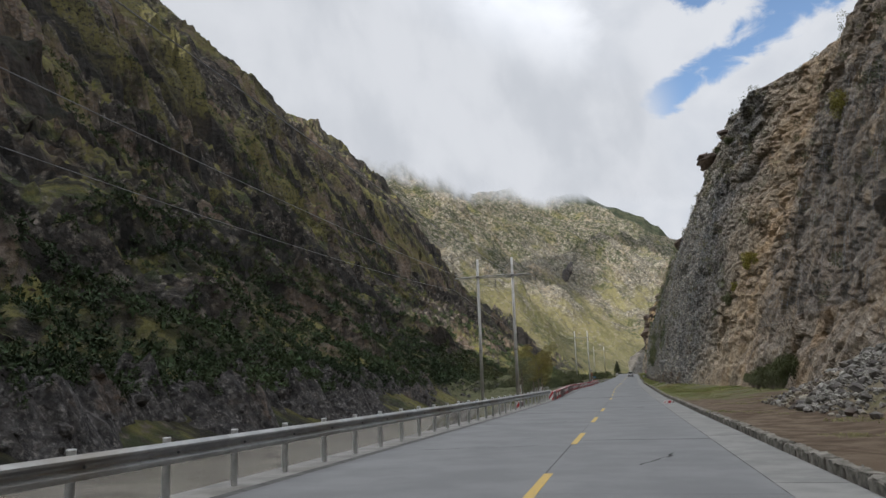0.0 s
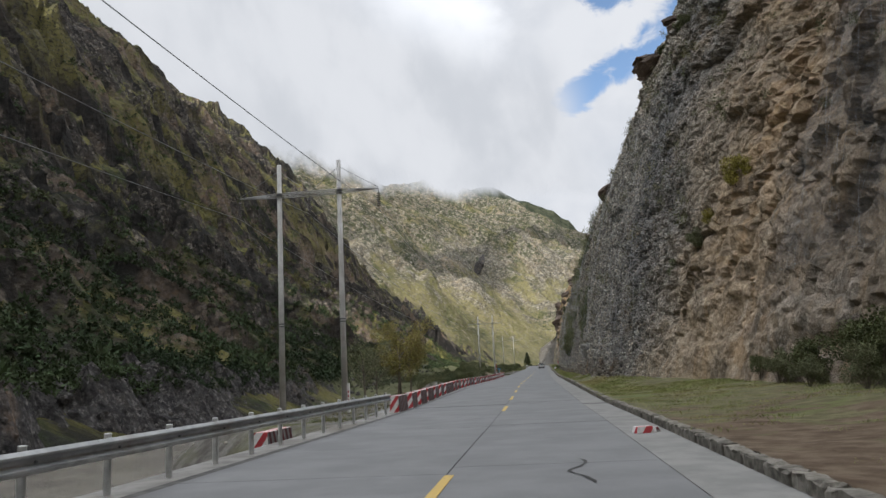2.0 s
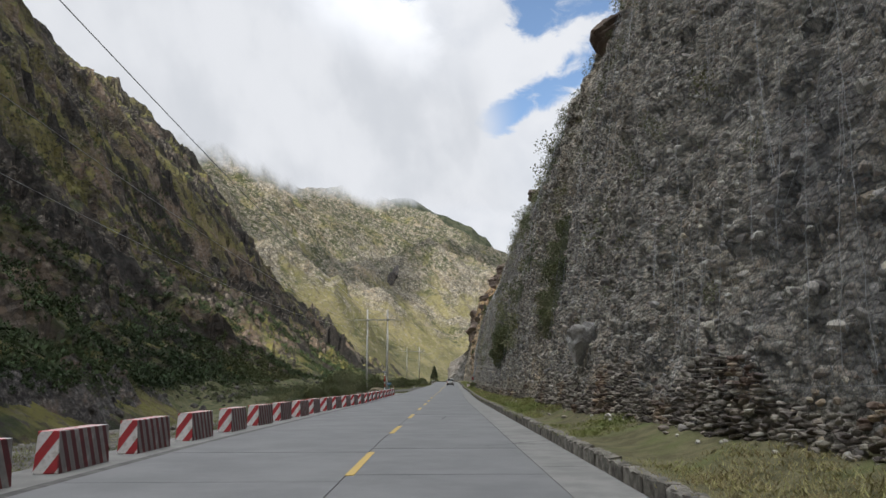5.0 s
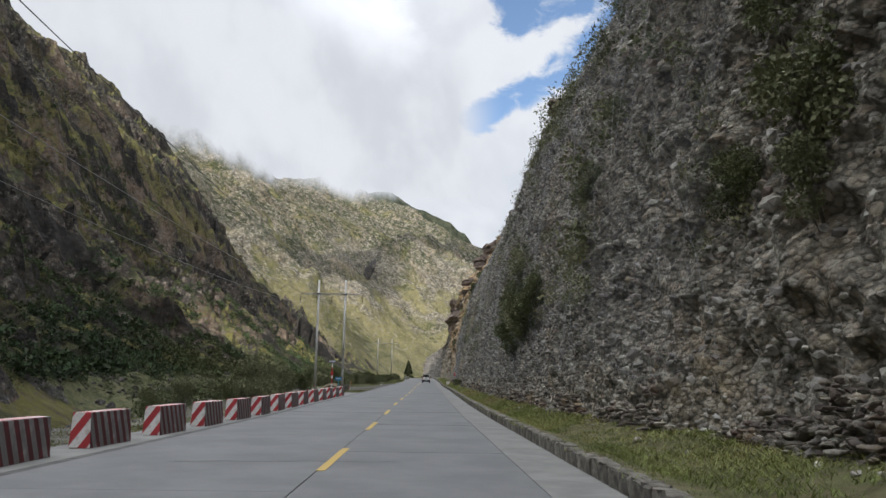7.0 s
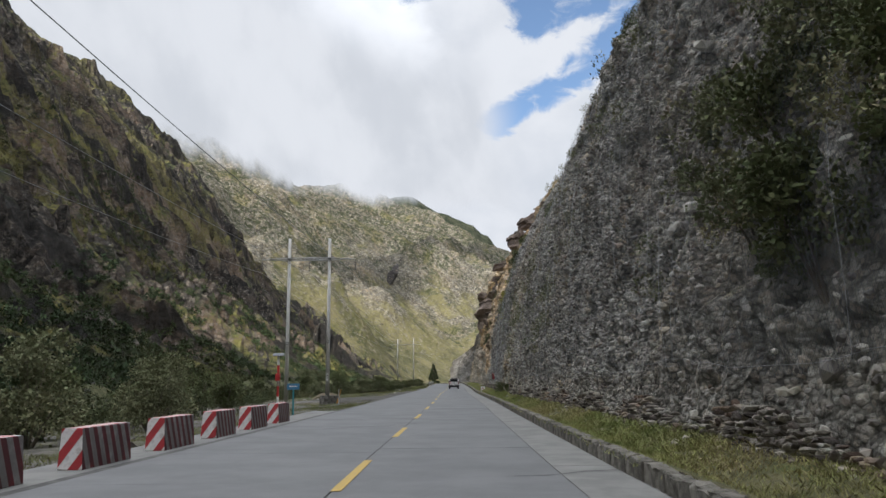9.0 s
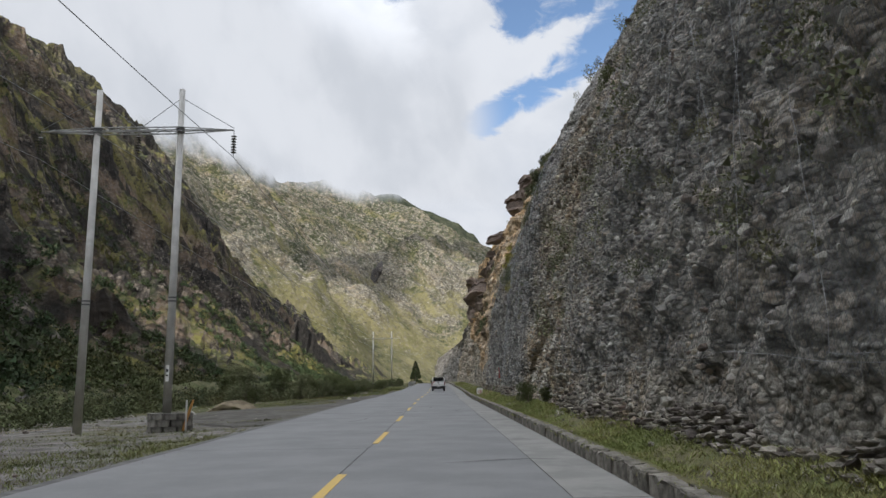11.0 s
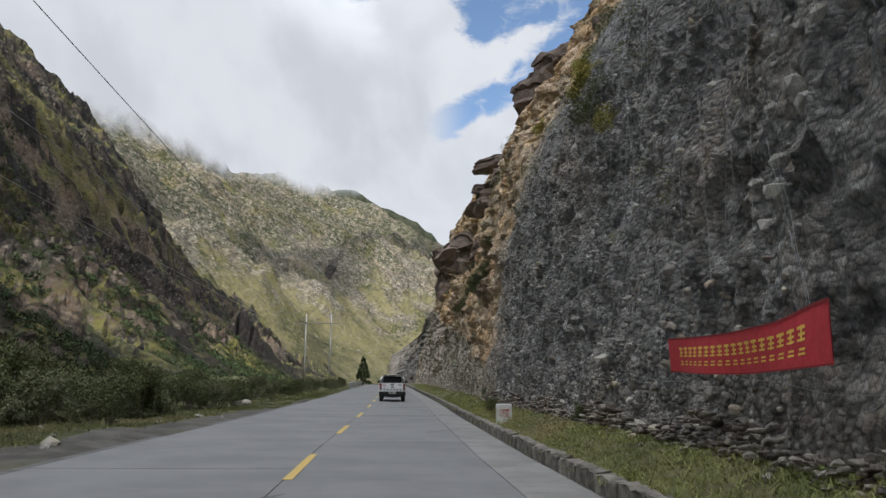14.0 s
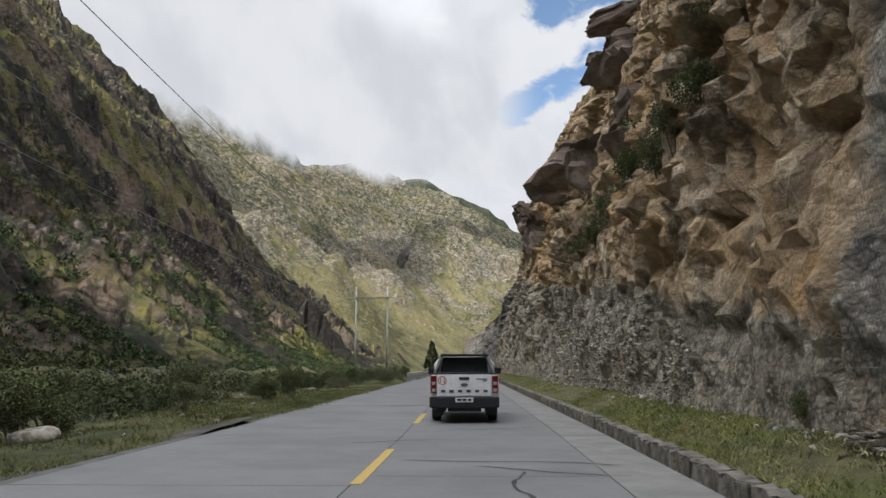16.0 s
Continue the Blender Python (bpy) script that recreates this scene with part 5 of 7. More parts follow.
def netting(y0, y1, z0, z1, seed):
    ob = None
    Y, T = np.meshgrid(np.arange(y0, y1, 0.5), np.linspace(0, 1, 44), indexing="ij")
    low = z0 + 0.35 * fbm(seed, Y, 0, 3.5, 3, 0.5, 78)
    high = z1 + 1.5 * fbm(seed, Y, 0, 8, 3, 0.5, 79)
    Zr = low + (high - low) * T
    ob = new("rockfall_net", grid_mesh("rockfall_net", net_x(Y, Zr), Y, road_z(Y) + 0.35 + Zr, "net"))
    tagged(ob, "grey wire rockfall netting hung over the cliff", "net", "nets on the cliff")
    rng = random.Random(seed)
    lines, y = [], y0 + 1
    while y < y1 - 0.5:
        drift = rng.uniform(-2.2, 2.2)
        zz = np.linspace(z0 + 0.1, z1 * rng.uniform(0.75, 1.0), 30)
        ys = y + drift * (zz - z0) / 10 + 0.12 * np.sin(zz * 1.3 + y)
        lines.append(np.stack([net_x(ys, zz) - 0.03, ys, road_z(ys) + 0.35 + zz], -1))
        y += rng.uniform(2.2, 5.0)
    ys = np.arange(y0, y1, 0.6)
    zz = z0 + 0.15 + 0.35 * fbm(seed, ys, 0, 3.5, 3, 0.5, 78)
    lines.append(np.stack([net_x(ys, zz) - 0.02, ys, road_z(ys) + 0.35 + zz], -1))
    for k, line in enumerate(lines):
        part("cable", tubes("cable", [line], 0.004, "net_cable"), ob)
    # slack lacing wires with twisted knots, drooping across the net
    knots = []
    for k in range(int((y1 - y0) / (0.32 if y0 < 125 else 0.6))):
        y, top = rng.uniform(y0 + 1, y1 - 1), rng.uniform(z0 + 3, z1)
        n = int(rng.uniform(5, 16))
        zz = np.maximum(top - 0.42 * np.arange(n), z0 + 0.1)
        ys = y - rng.uniform(0.06, 0.28) * np.arange(n) + 0.03 * np.sin(np.arange(n) * 2.2)
        line = np.stack([net_x(ys, zz) - 0.035, ys, road_z(ys) + 0.35 + zz], -1)
        knots += [[p + (-0.02, -0.014, 0.014), p + (-0.02, 0.014, -0.014)] for p in line[1:-1]]
        part("lacing_wire", tubes("lacing_wire", [line], 0.0052, "lacing", 3), ob)
    tagged(part("knotting", tubes("knotting", knots, 0.013, "knot", 4), ob, None, "bright twisted ends of the lacing wires"), kind="stuff")


for k, (y0, y1, z0, z1) in enumerate(((46, 72, 5.0, 24), (93, 111, 0.9, 24), (111, 122.5, 1.5, 24), (131.5, 152, 1.4, 25), (152, 190, 1.3, 25), (190, 212.5, 1.3, 23), (228, 245, 1.0, 16), (245, 279, 1.1, 19))):
    netting(y0, y1, z0, z1, k)


# ---------------------------------------------------------------- rubble facing under the nets
def rubble(y0, y1, tall, seed):
    rng = np.random.RandomState(seed)
    places, z = [], -0.5
    while z < tall:
        y = y0 + rng.uniform(0, 0.3)
        row = rng.uniform(0.08, 0.13)
        while y < y1:
            ln = float(np.clip(np.exp(rng.normal(-2.15, 0.45)), 0.07, 0.3))
            if z < tall * (0.8 + 0.35 * math.sin(y * 0.9)) and rng.rand() < 0.93:
                x = float(keyed(y, CLIFF_X)) - 0.42 + 0.22 * z + rng.normal() * 0.05
                a = rng.normal() * 0.45
                c, s = math.cos(a), math.sin(a)
                places.append((np.array((x, y + ln / 2, float(road_z(y)) + 0.3 + z + rng.normal() * 0.035)), np.array((rng.uniform(0.15, 0.34), ln * 1.2, row * rng.uniform(1.0, 1.9))), np.array(((1, 0, 0), (0, c, -s), (0, s, c)))))
            y += ln
        z += row
    tagged(part("rubble_facing", scatter("rubble_facing", SMALL, places, "rubble"), CLIFF, None, "rough facing of stacked grey stones under the net"), kind="stuff")


for k, (y0, y1, tall) in enumerate(((93, 111, 1.75), (111, 127, 1.3), (127, 152, 0.75), (152, 212, 0.75), (229, 246, 0.75), (246, 278, 0.7))):
    rubble(y0, y1, tall, 700 + k)

# ---------------------------------------------------------------- scree and loose stones
rng = np.random.RandomState(9)
y, x = 35 + rng.normal(size=2600) * 3.6, rng.uniform(8.2, 13.6, 2600)
size = np.clip(np.exp(rng.normal(-1.75, 0.5, 2600)), 0.07, 0.7)
z = verge_z(x, y) + np.maximum(0, (x - 8.2) / 5.2) * 2.6 * np.exp(-(((y - 36) / 8.0) ** 2)) + size * 0.12
pile = [(p, q, turn_matrix(rng, 0.6)) for p, q in zip(np.stack([x, y, z], -1), size)]
tagged(new("scree_stones", scatter("scree_stones", SMALL, pile, "scree")), "heap of pale grey fallen stones at the cliff foot", "stones", kind="stuff")
Y, X = np.meshgrid(np.arange(14, 60, 0.7), np.linspace(7.6, 14.5, 16), indexing="ij")
rise = np.maximum(0, (X - 8.2) / 5.2) * 2.6 * np.exp(-(((Y - 36) / 8.0) ** 2))
tagged(new("scree_ground", grid_mesh("scree_ground", X, Y, verge_z(X, Y) + rise - 0.06 + 0.12 * fbm(X, Y, 0, 0.9, 3, 0.6, 91) - 0.4 * (1 - ramp(rise, 0.0, 0.35)), "soil")), "sloping heap of soil and rubble under the scree", "ground", kind="structure")

y = rng.uniform(84, 330, 1500)
x = keyed(y, CLIFF_X) - np.abs(rng.normal(size=1500)) * 0.45 + 0.15
size = np.clip(np.exp(rng.normal(-2.1, 0.45, 1500)), 0.05, 0.28)
foot = [(p, q, turn_matrix(rng, 0.5)) for p, q in zip(np.stack([x, y, verge_z(x, y) + 0.15 * size], -1), size)]
tagged(new("fallen_stones", scatter("fallen_stones", SMALL, foot, "stone")), "small fallen stones along the cliff foot", "stones", kind="stuff")

pts, rng = on_grid("bank", 700, 12, lambda X, Y, Z: (X < -43) & (X > -61) & (Y > 40) & (Y < 420) & (Z > -7))
sz = np.clip(np.exp(rng.normal(-0.1, 0.5, len(pts))), 0.3, 2.6)
tagged(new("river_rocks", scatter("river_rocks", ROCKS, [(p, s, turn_matrix(rng, 0.5)) for p, s in zip(pts, sz)], "bank_rock")), "grey rocks along the far river bank", "rocks", kind="stuff")
pts, rng = on_grid("bank", 2600, 13, lambda X, Y, Z: (X > -32) & (road_x(Y) - 5.2 > X) & (Y > 66) & (Y < 330))
sz = np.clip(np.exp(rng.normal(-1.9, 0.6, len(pts))), 0.05, 0.7)
tagged(new("bank_stones", scatter("bank_stones", SMALL, [(p, s, turn_matrix(rng, 0.5)) for p, s in zip(pts, sz)], "scree")), "loose stones on the river bank", "stones", kind="stuff")
pts, rng = on_grid("slope", 500, 14, lambda X, Y, Z: (X < -58) & (X > -260) & (Y > 60) & (Y < 700))
sz = np.clip(np.exp(rng.normal(0.75, 0.5, len(pts))), 0.8, 7.0)
tagged(new("slope_rocks", scatter("slope_rocks", ROCKS, [(p - (0, 0, 0.25 * s), s, turn_matrix(rng, 0.6)) for p, s in zip(pts, sz)], "mountain")), "rock outcrops on the mountainside", "rocks", kind="stuff")


# ---------------------------------------------------------------- plants
def clump(seed, n_leaf, spread=0.5, leaf=0.16):
    rng = np.random.RandomState(seed)
    lumps = [((rng.uniform(-0.3, 0.3), rng.uniform(-0.3, 0.3), rng.uniform(0.1, 0.55)), rng.uniform(0.22, 0.42)) for _ in range(5)]
    return leaf_cloud(seed, n_leaf, leaf, lumps, 1.5, True)


MID_CLUMPS = [clump(230 + k, 150, leaf=0.06) for k in range(8)]
FAR_CLUMPS = [clump(200 + k, 64, leaf=0.165) for k in range(10)]
pts, rng = on_grid("slope", 10500, 15, lambda X, Y, Z: (X < -56) & (Y > 50) & (Y < 760) & (((X > -125) & (fbm(X, Y, 0, 40, 3, 0.5, 81) > -0.25)) | ((X > -250) & (fbm(X, Y, 0, 55, 3, 0.5, 82) > 0.18))))
sz = np.clip(np.exp(rng.normal(0.75, 0.35, len(pts))), 0.8, 4.2)
tagged(new("slope_shrubs", scatter("slope_shrubs", FAR_CLUMPS, [(p - (0, 0, 0.15), s, turn_matrix(rng, 0.2)) for p, s in zip(pts, sz)], "far_shrub")), "dark green shrubs covering the lower mountainside", "shrubs", kind="stuff")
pts, rng = on_grid("bank", 900, 18, lambda X, Y, Z: (X < -49) & (Y > 40) & (Y < 250) & (Z > 0.5))
sz = np.clip(np.exp(rng.normal(0.35, 0.35, len(pts))), 0.6, 3.0)
tagged(new("far_bank_shrubs", scatter("far_bank_shrubs", FAR_CLUMPS, [(p - (0, 0, 0.1), s, turn_matrix(rng, 0.2)) for p, s in zip(pts, sz)], "far_shrub")), "green shrubs along the top of the far bank", "shrubs", kind="stuff")
pts, rng = on_grid("bank", 3400, 17, lambda X, Y, Z: (X < road_x(Y) - 12 - 6 * ramp(Y, 190, 240) + 8 * ramp(Y, 250, 262)) & (X > -60) & (Y > 160) & (Y < 480) & (Z > -2.5) & (fbm(X, Y, 0, 12, 3, 0.5, 84) > -0.2))
sz = np.clip(np.exp(rng.normal(0.15, 0.4, len(pts))), 0.4, 2.6)
tagged(new("meadow_shrubs", scatter("meadow_shrubs", MID_CLUMPS, [(p - (0, 0, 0.1), s, turn_matrix(rng, 0.2)) for p, s in zip(pts, sz)], "meadow_shrub")), "low grey-green shrubs on the ground beyond the roadside", "shrubs", kind="stuff")
pts, rng = on_grid("cliff", 1700, 16, lambda X, Y, Z: (Y > 36) & (Y < 420) & (Z - road_z(Y) > 3) & (fbm(0, Y, Z, 7, 3, 0.6, 83) > 0.16 - 0.012 * (Z - road_z(Y))))
sz = np.clip(np.exp(rng.normal(-0.35, 0.4, len(pts))), 0.3, 1.7)
tagged(new("cliff_tufts", scatter("cliff_tufts", MID_CLUMPS, [(p - (0.05, 0, 0.1), s, turn_matrix(rng, 0.5)) for p, s in zip(pts, sz)], "dry_shrub")), "dry tufts and small shrubs growing on the cliff", "shrubs", kind="stuff")

pts, rng = on_grid("cliff", 200, 19, lambda X, Y, Z: (Y > 138) & (Y < 170) & (Z - road_z(Y) > 4) & (Z - road_z(Y) < 26) & (fbm(0, Y, Z, 9, 3, 0.6, 87) > 0.05))
sz = np.clip(np.exp(rng.normal(-0.1, 0.4, len(pts))), 0.35, 2.0)
tagged(new("cliff_shrubs", scatter("cliff_shrubs", MID_CLUMPS, [(p - (0.55, 0, 0.15), s, turn_matrix(rng, 0.6)) for p, s in zip(pts, sz)], "dry_shrub")), "olive green shrubs growing through the net", "shrubs", kind="stuff")


def tufts(seed, count, blades, height):
    """Upright blades of grass in a tuft of about one metre across."""
    rng = np.random.RandomState(seed)
    a = rng.uniform(0, 6.28, blades)
    r = rng.uniform(0, 0.5, blades) ** 0.8
    base = np.stack([r * np.cos(a), r * np.sin(a), 0 * a], -1)
    h = height * rng.uniform(0.5, 1.2, blades)
    lean = rng.normal(size=(blades, 2)) * 0.8
    tip = base + np.stack([lean[:, 0] * h, lean[:, 1] * h, h], -1)
    d = rng.uniform(0, 6.28, blades)
    wv = 0.010 * np.stack([np.cos(d), np.sin(d), 0 * d], -1)
    v = np.stack([base - wv, base + wv, tip], 1).reshape(-1, 3)
    return v, np.arange(blades * 3).reshape(-1, 3)


GRASS = [tufts(300 + k, 1, 46, 0.09) for k in range(10)]


def lay_grass(name, label, seed, x, y, z, s, mat="grass"):
    rng = np.random.RandomState(seed)
    places = []
    for p, size, t in zip(np.stack([x, y, z - 0.02], -1), s, rng.uniform(0, 6.28, len(x))):
        c, sn = math.cos(t), math.sin(t)
        places.append((p, size, np.array(((c, -sn, 0), (sn, c, 0), (0, 0, 1)))))
    tagged(new(name, scatter(name, GRASS, places, mat)), label, "grass", kind="stuff")


rng = np.random.RandomState(21)
y = np.where(rng.rand(26000) < 0.34, rng.uniform(8, 400, 26000), rng.uniform(64, 300, 26000))
x0, x1 = road_x(y) + 4.85, keyed(y, CLIFF_X) + 0.2
x = x0 + (x1 - x0) * rng.rand(26000) ** 0.85
thick = fbm(x, y, 0, 5.0, 3, 0.5, 85) + 0.32 * ramp(y, 125, 165) + 0.1 * ((y > 54) & (y < 62)) - 0.34 * (y < 50) + 0.2 * ((y > 126) & (y < 160)) + 0.22 * ((y > 66) & (y < 98)) - 0.42 * ((y > 94) & (y < 113))
k = thick > rng.uniform(-0.35, 0.3, 26000)
lay_grass("verge_grass", "yellow-green grass on the verge by the kerb", 23, x[k], y[k], verge_z(x[k], y[k]), rng.uniform(0.45, 1.1, k.sum()))
rng = np.random.RandomState(22)
y = np.where(rng.rand(17000) < 0.5, rng.uniform(66, 420, 17000), rng.uniform(235, 330, 17000))
off = 4.75 + rng.exponential(4.5, 17000)
x = road_x(y) - off
k = ~(((y < 170) & (off > 13)) | (off > 34) | ((y < 185) & (off < 6.0)) | ((y > 219) & (y < 246) & (off < 13.5 + 2 * np.sin(y))) | ((y > 240) & (y < 278) & (off < 6.6)))
k &= fbm(x, y, 0, 6.0, 3, 0.5, 86) > rng.uniform(-0.6, 0.2, 17000)
lay_grass("bank_grass", "rough green and yellow grass beside the road", 24, x[k], y[k], left_ground(x[k], y[k]), rng.uniform(0.5, 1.5, k.sum()), "bank_blades")


def shrub_meshes(seed, leaves, leaf, mat, tall=1.0):
    rng = np.random.RandomState(seed)
    lumps = []
    for _ in range(9):
        a, r = rng.uniform(0, 6.28), rng.uniform(0.05, 0.36)
        lumps.append(((r * math.cos(a), r * math.sin(a), tall * rng.uniform(0.22, 0.8)), rng.uniform(0.13, 0.25)))
    v, f = leaf_cloud(seed, leaves, leaf, lumps)
    bm = bmesh.new()
    for c, _ in lumps:
        rod((0, 0, -0.06), (c[0] * 0.5, c[1] * 0.5, c[2] * 0.5), 0.012, 0.008, 5, bm)
        rod((c[0] * 0.5, c[1] * 0.5, c[2] * 0.5), c, 0.008, 0.003, 5, bm)
    return mesh_from("foliage", v, f, mat), solid(bm, "stem", "bark")


SHRUBS = {m: [shrub_meshes(400 + 10 * i + k, 5400, 0.021, m) for k in range(3)] for i, m in enumerate(("shrub", "dry_shrub", "yellow_leaf"))}
SHRUB_WORDS = {"shrub": "dense dark green shrub", "dry_shrub": "pale grey-green shrub", "yellow_leaf": "yellow-leaved shrub"}


def shrub(x, y, z, size, mat, k, where, squash=1.0):
    ob = thing("shrub", Matrix.LocRotScale((x, y, z), Euler((0, 0, k * 2.4)), (size, size, size * squash)), f"{SHRUB_WORDS[mat]} {where}", "shrub", f"shrubs {where}")
    leaf, stem = SHRUBS[mat][k % 3]
    part("foliage", leaf, ob)
    part("stem", stem, ob)


rr = random.Random(33)
bank = "on the river bank beside the road"
for k, (x, y, s, m) in enumerate(((-10.4, 173, 3.6, "dry_shrub"), (-12.2, 177, 3.4, "shrub"), (-9.6, 180, 3.0, "dry_shrub"), (-11.5, 185, 3.4, "dry_shrub"), (-9.8, 190, 2.6, "shrub"), (-13.5, 192, 3.2, "dry_shrub"),
                                 (-12, 198, 2.8, "shrub"), (-15.5, 203, 3.4, "shrub"), (-9.0, 167, 1.9, "dry_shrub"), (-9.5, 162, 1.6, "shrub"), (-10.5, 157, 1.8, "dry_shrub"), (-9.6, 150, 1.4, "shrub"),
                                 (-17, 262, 4.0, "dry_shrub"), (-20, 268, 4.2, "shrub"), (-16, 274, 3.8, "shrub"), (-22, 279, 4.4, "dry_shrub"), (-25, 258, 3.6, "shrub"), (-15, 250, 2.0, "dry_shrub"))):
    shrub(x, y, float(left_ground(x, y)) - 0.05, s, m, k, bank)
for k in range(16):
    y = 254 + 2.3 * k + rr.uniform(-0.8, 0.8)
    x = float(road_x(y)) - 4.4 - rr.uniform(4.2, 7.5)
    shrub(x, y, float(left_ground(x, y)) - 0.08, rr.uniform(1.9, 3.1), rr.choice(("shrub", "dry_shrub", "shrub")), k, bank, rr.uniform(0.75, 1.0))
for k in range(64):
    y = rr.uniform(256, 420)
    x = float(road_x(y)) - 4.4 - 2.8 - rr.expovariate(1 / 7.0)
    s = rr.uniform(0.9, 2.4)
    shrub(x, y, float(left_ground(x, y)) - 0.05, s, rr.choice(("shrub", "dry_shrub", "dry_shrub")), k, bank, rr.uniform(0.7, 1.0))
for k, (y, z, s, m) in enumerate(((80, 11.3, 2.6, "yellow_leaf"), (62, 20.5, 3.0, "yellow_leaf"), (84, 8.4, 1.8, "dry_shrub"), (87, 7.0, 1.4, "dry_shrub"), (82.5, 9.6, 1.4, "yellow_leaf"), (118, 26, 2.0, "shrub"), (100, 29, 1.8, "shrub"), (96, 28, 1.6, "dry_shrub"), (107, 30, 1.5, "shrub"),
                                 (159.5, 2.6, 3.0, "shrub"), (161.5, 3.0, 3.2, "shrub"), (163.5, 3.6, 3.0, "dry_shrub"), (162.5, 5.0, 2.8, "shrub"), (165.5, 5.4, 2.6, "dry_shrub"), (160.5, 5.4, 2.4, "dry_shrub"), (159, 4.4, 2.4, "shrub"), (162, 6.8, 2.2, "dry_shrub"),
                                 (142, 7.4, 2.0, "dry_shrub"), (143, 5.4, 1.8, "yellow_leaf"), (141, 9.5, 1.8, "dry_shrub"),
                                 (124, 4.6, 2.4, "dry_shrub"), (125.5, 6.0, 3.0, "shrub"), (127, 7.4, 2.8, "dry_shrub"), (128.5, 5.2, 3.0, "dry_shrub"), (130, 7.8, 2.6, "dry_shrub"), (126.5, 9.0, 2.6, "shrub"), (129.5, 9.8, 2.4, "dry_shrub"), (123.5, 8.0, 2.2, "dry_shrub"), (128, 3.6, 2.0, "dry_shrub"), (131, 4.4, 1.8, "shrub"), (153.5, 4.2, 3.0, "shrub"), (155.5, 3.6, 3.0, "shrub"), (154.5, 5.6, 2.6, "dry_shrub"), (157, 4.6, 2.4, "shrub"),
                                 (237, 14.5, 2.6, "shrub"), (239.5, 13, 2.2, "dry_shrub"), (241, 17, 2.4, "shrub"), (258, 9.6, 2.2, "yellow_leaf"), (260, 11, 2.4, "dry_shrub"), (263, 12.8, 2.4, "yellow_leaf"), (266, 13.6, 2.0, "shrub"),
                                 (286, 8.6, 2.0, "dry_shrub"), (288, 8.2, 2.2, "shrub"), (290.5, 7.8, 2.4, "dry_shrub"), (293, 7.6, 2.2, "shrub"), (296, 7.8, 2.2, "dry_shrub"), (299, 9.0, 2.4, "shrub"), (302, 8.6, 2.2, "dry_shrub"), (306, 8.3, 2.4, "dry_shrub"), (311, 8.2, 2.2, "shrub"), (317, 8.4, 2.4, "dry_shrub"), (325, 8.4, 2.4, "shrub"),
                                 (283, 18, 1.6, "yellow_leaf"), (279, 21, 2.2, "yellow_leaf"), (272, 20, 2.2, "dry_shrub"), (250, 18, 2.0, "shrub"), (225, 17, 2.0, "shrub"), (214, 19, 2.2, "dry_shrub"), (190, 20, 2.2, "dry_shrub"), (183, 16, 2.0, "shrub"))):
    p = face_point(y, z)
    shrub(float(p[0]) + 0.15, y, float(p[2]) - 0.25 * s, s, m, k, "rooted in the cliff face")
for k, (x, y, s, m) in enumerate(((12.9, 63, 2.4, "shrub"), (12.5, 60.6, 2.0, "shrub"), (12.5, 66.6, 2.0, "dry_shrub"), (11.7, 70.8, 1.3, "shrub"), (11.9, 65.0, 2.1, "shrub"), (11.5, 67.6, 1.7, "dry_shrub"), (12.8, 58.0, 2.5, "shrub"), (13.3, 61.2, 3.1, "shrub"), (11.2, 63.2, 1.4, "dry_shrub"), (11.6, 59.4, 1.5, "dry_shrub"), (6.6, 216.5, 0.9, "shrub"), (6.2, 219.5, 1.1, "shrub"), (6.4, 223, 0.8, "dry_shrub"), (7.4, 255, 0.7, "shrub"), (6.7, 268.5, 0.8, "shrub"), (8.0, 280.5, 0.8, "shrub"))):
    shrub(x, y, float(verge_z(x, y)) - 0.04, s, m, k, "at the foot of the cliff")


def tree(x, y, tall, mat, seed, label, leaves=4200, bare=0.3):
    rng = random.Random(seed)
    ob = thing("tree", Matrix.Translation((x, y, float(left_ground(x, y)))), label, "tree", "trees by the river")
    bm, lumps = bmesh.new(), []
    top = Vector((rng.uniform(-0.2, 0.2), rng.uniform(-0.2, 0.2), tall * 0.62))
    rod((0, 0, -0.1), top * 0.5, 0.016 * tall, 0.012 * tall, 8, bm)
    rod(top * 0.5, top, 0.012 * tall, 0.006 * tall, 8, bm)
    for k in range(13):
        a, t = k * 2.4 + rng.uniform(-0.4, 0.4), rng.uniform(bare, 1.0)
        foot = top * t
        reach = tall * rng.uniform(0.16, 0.30)
        tip = foot + Vector((math.cos(a) * reach, math.sin(a) * reach, tall * rng.uniform(0.14, 0.34)))
        rod(foot, tip, 0.005 * tall, 0.0018 * tall, 6, bm)
        lumps.append((tuple(tip), tall * rng.uniform(0.07, 0.125)))
        lumps.append((tuple((foot + tip * 2) / 3), tall * rng.uniform(0.05, 0.09)))
    part("trunk", solid(bm, "trunk", "bark"), ob, None, "slim grey trunk with thin limbs")
    v, f = leaf_cloud(seed, int(leaves * 1.8), 0.06, lumps)
    part("crown", mesh_from("crown", v, f, mat), ob)


tree(-8.6, 81.5, 4.6, "dry_shrub", 1, "small sparse grey-green tree behind the striped blocks", 1300)
tree(-7.9, 88.5, 5.0, "autumn_leaf", 2, "young tree with yellow autumn leaves by the river", 2600)
tree(-8.2, 96, 6.2, "autumn_leaf", 3, "yellow-leaved tree by the river", 4600)
tree(-9.6, 99, 6.2, "autumn_leaf", 4, "yellow-leaved tree by the river", 4600)
tree(-10.6, 94, 4.6, "dry_shrub", 5, "olive-brown tree by the river", 3600)


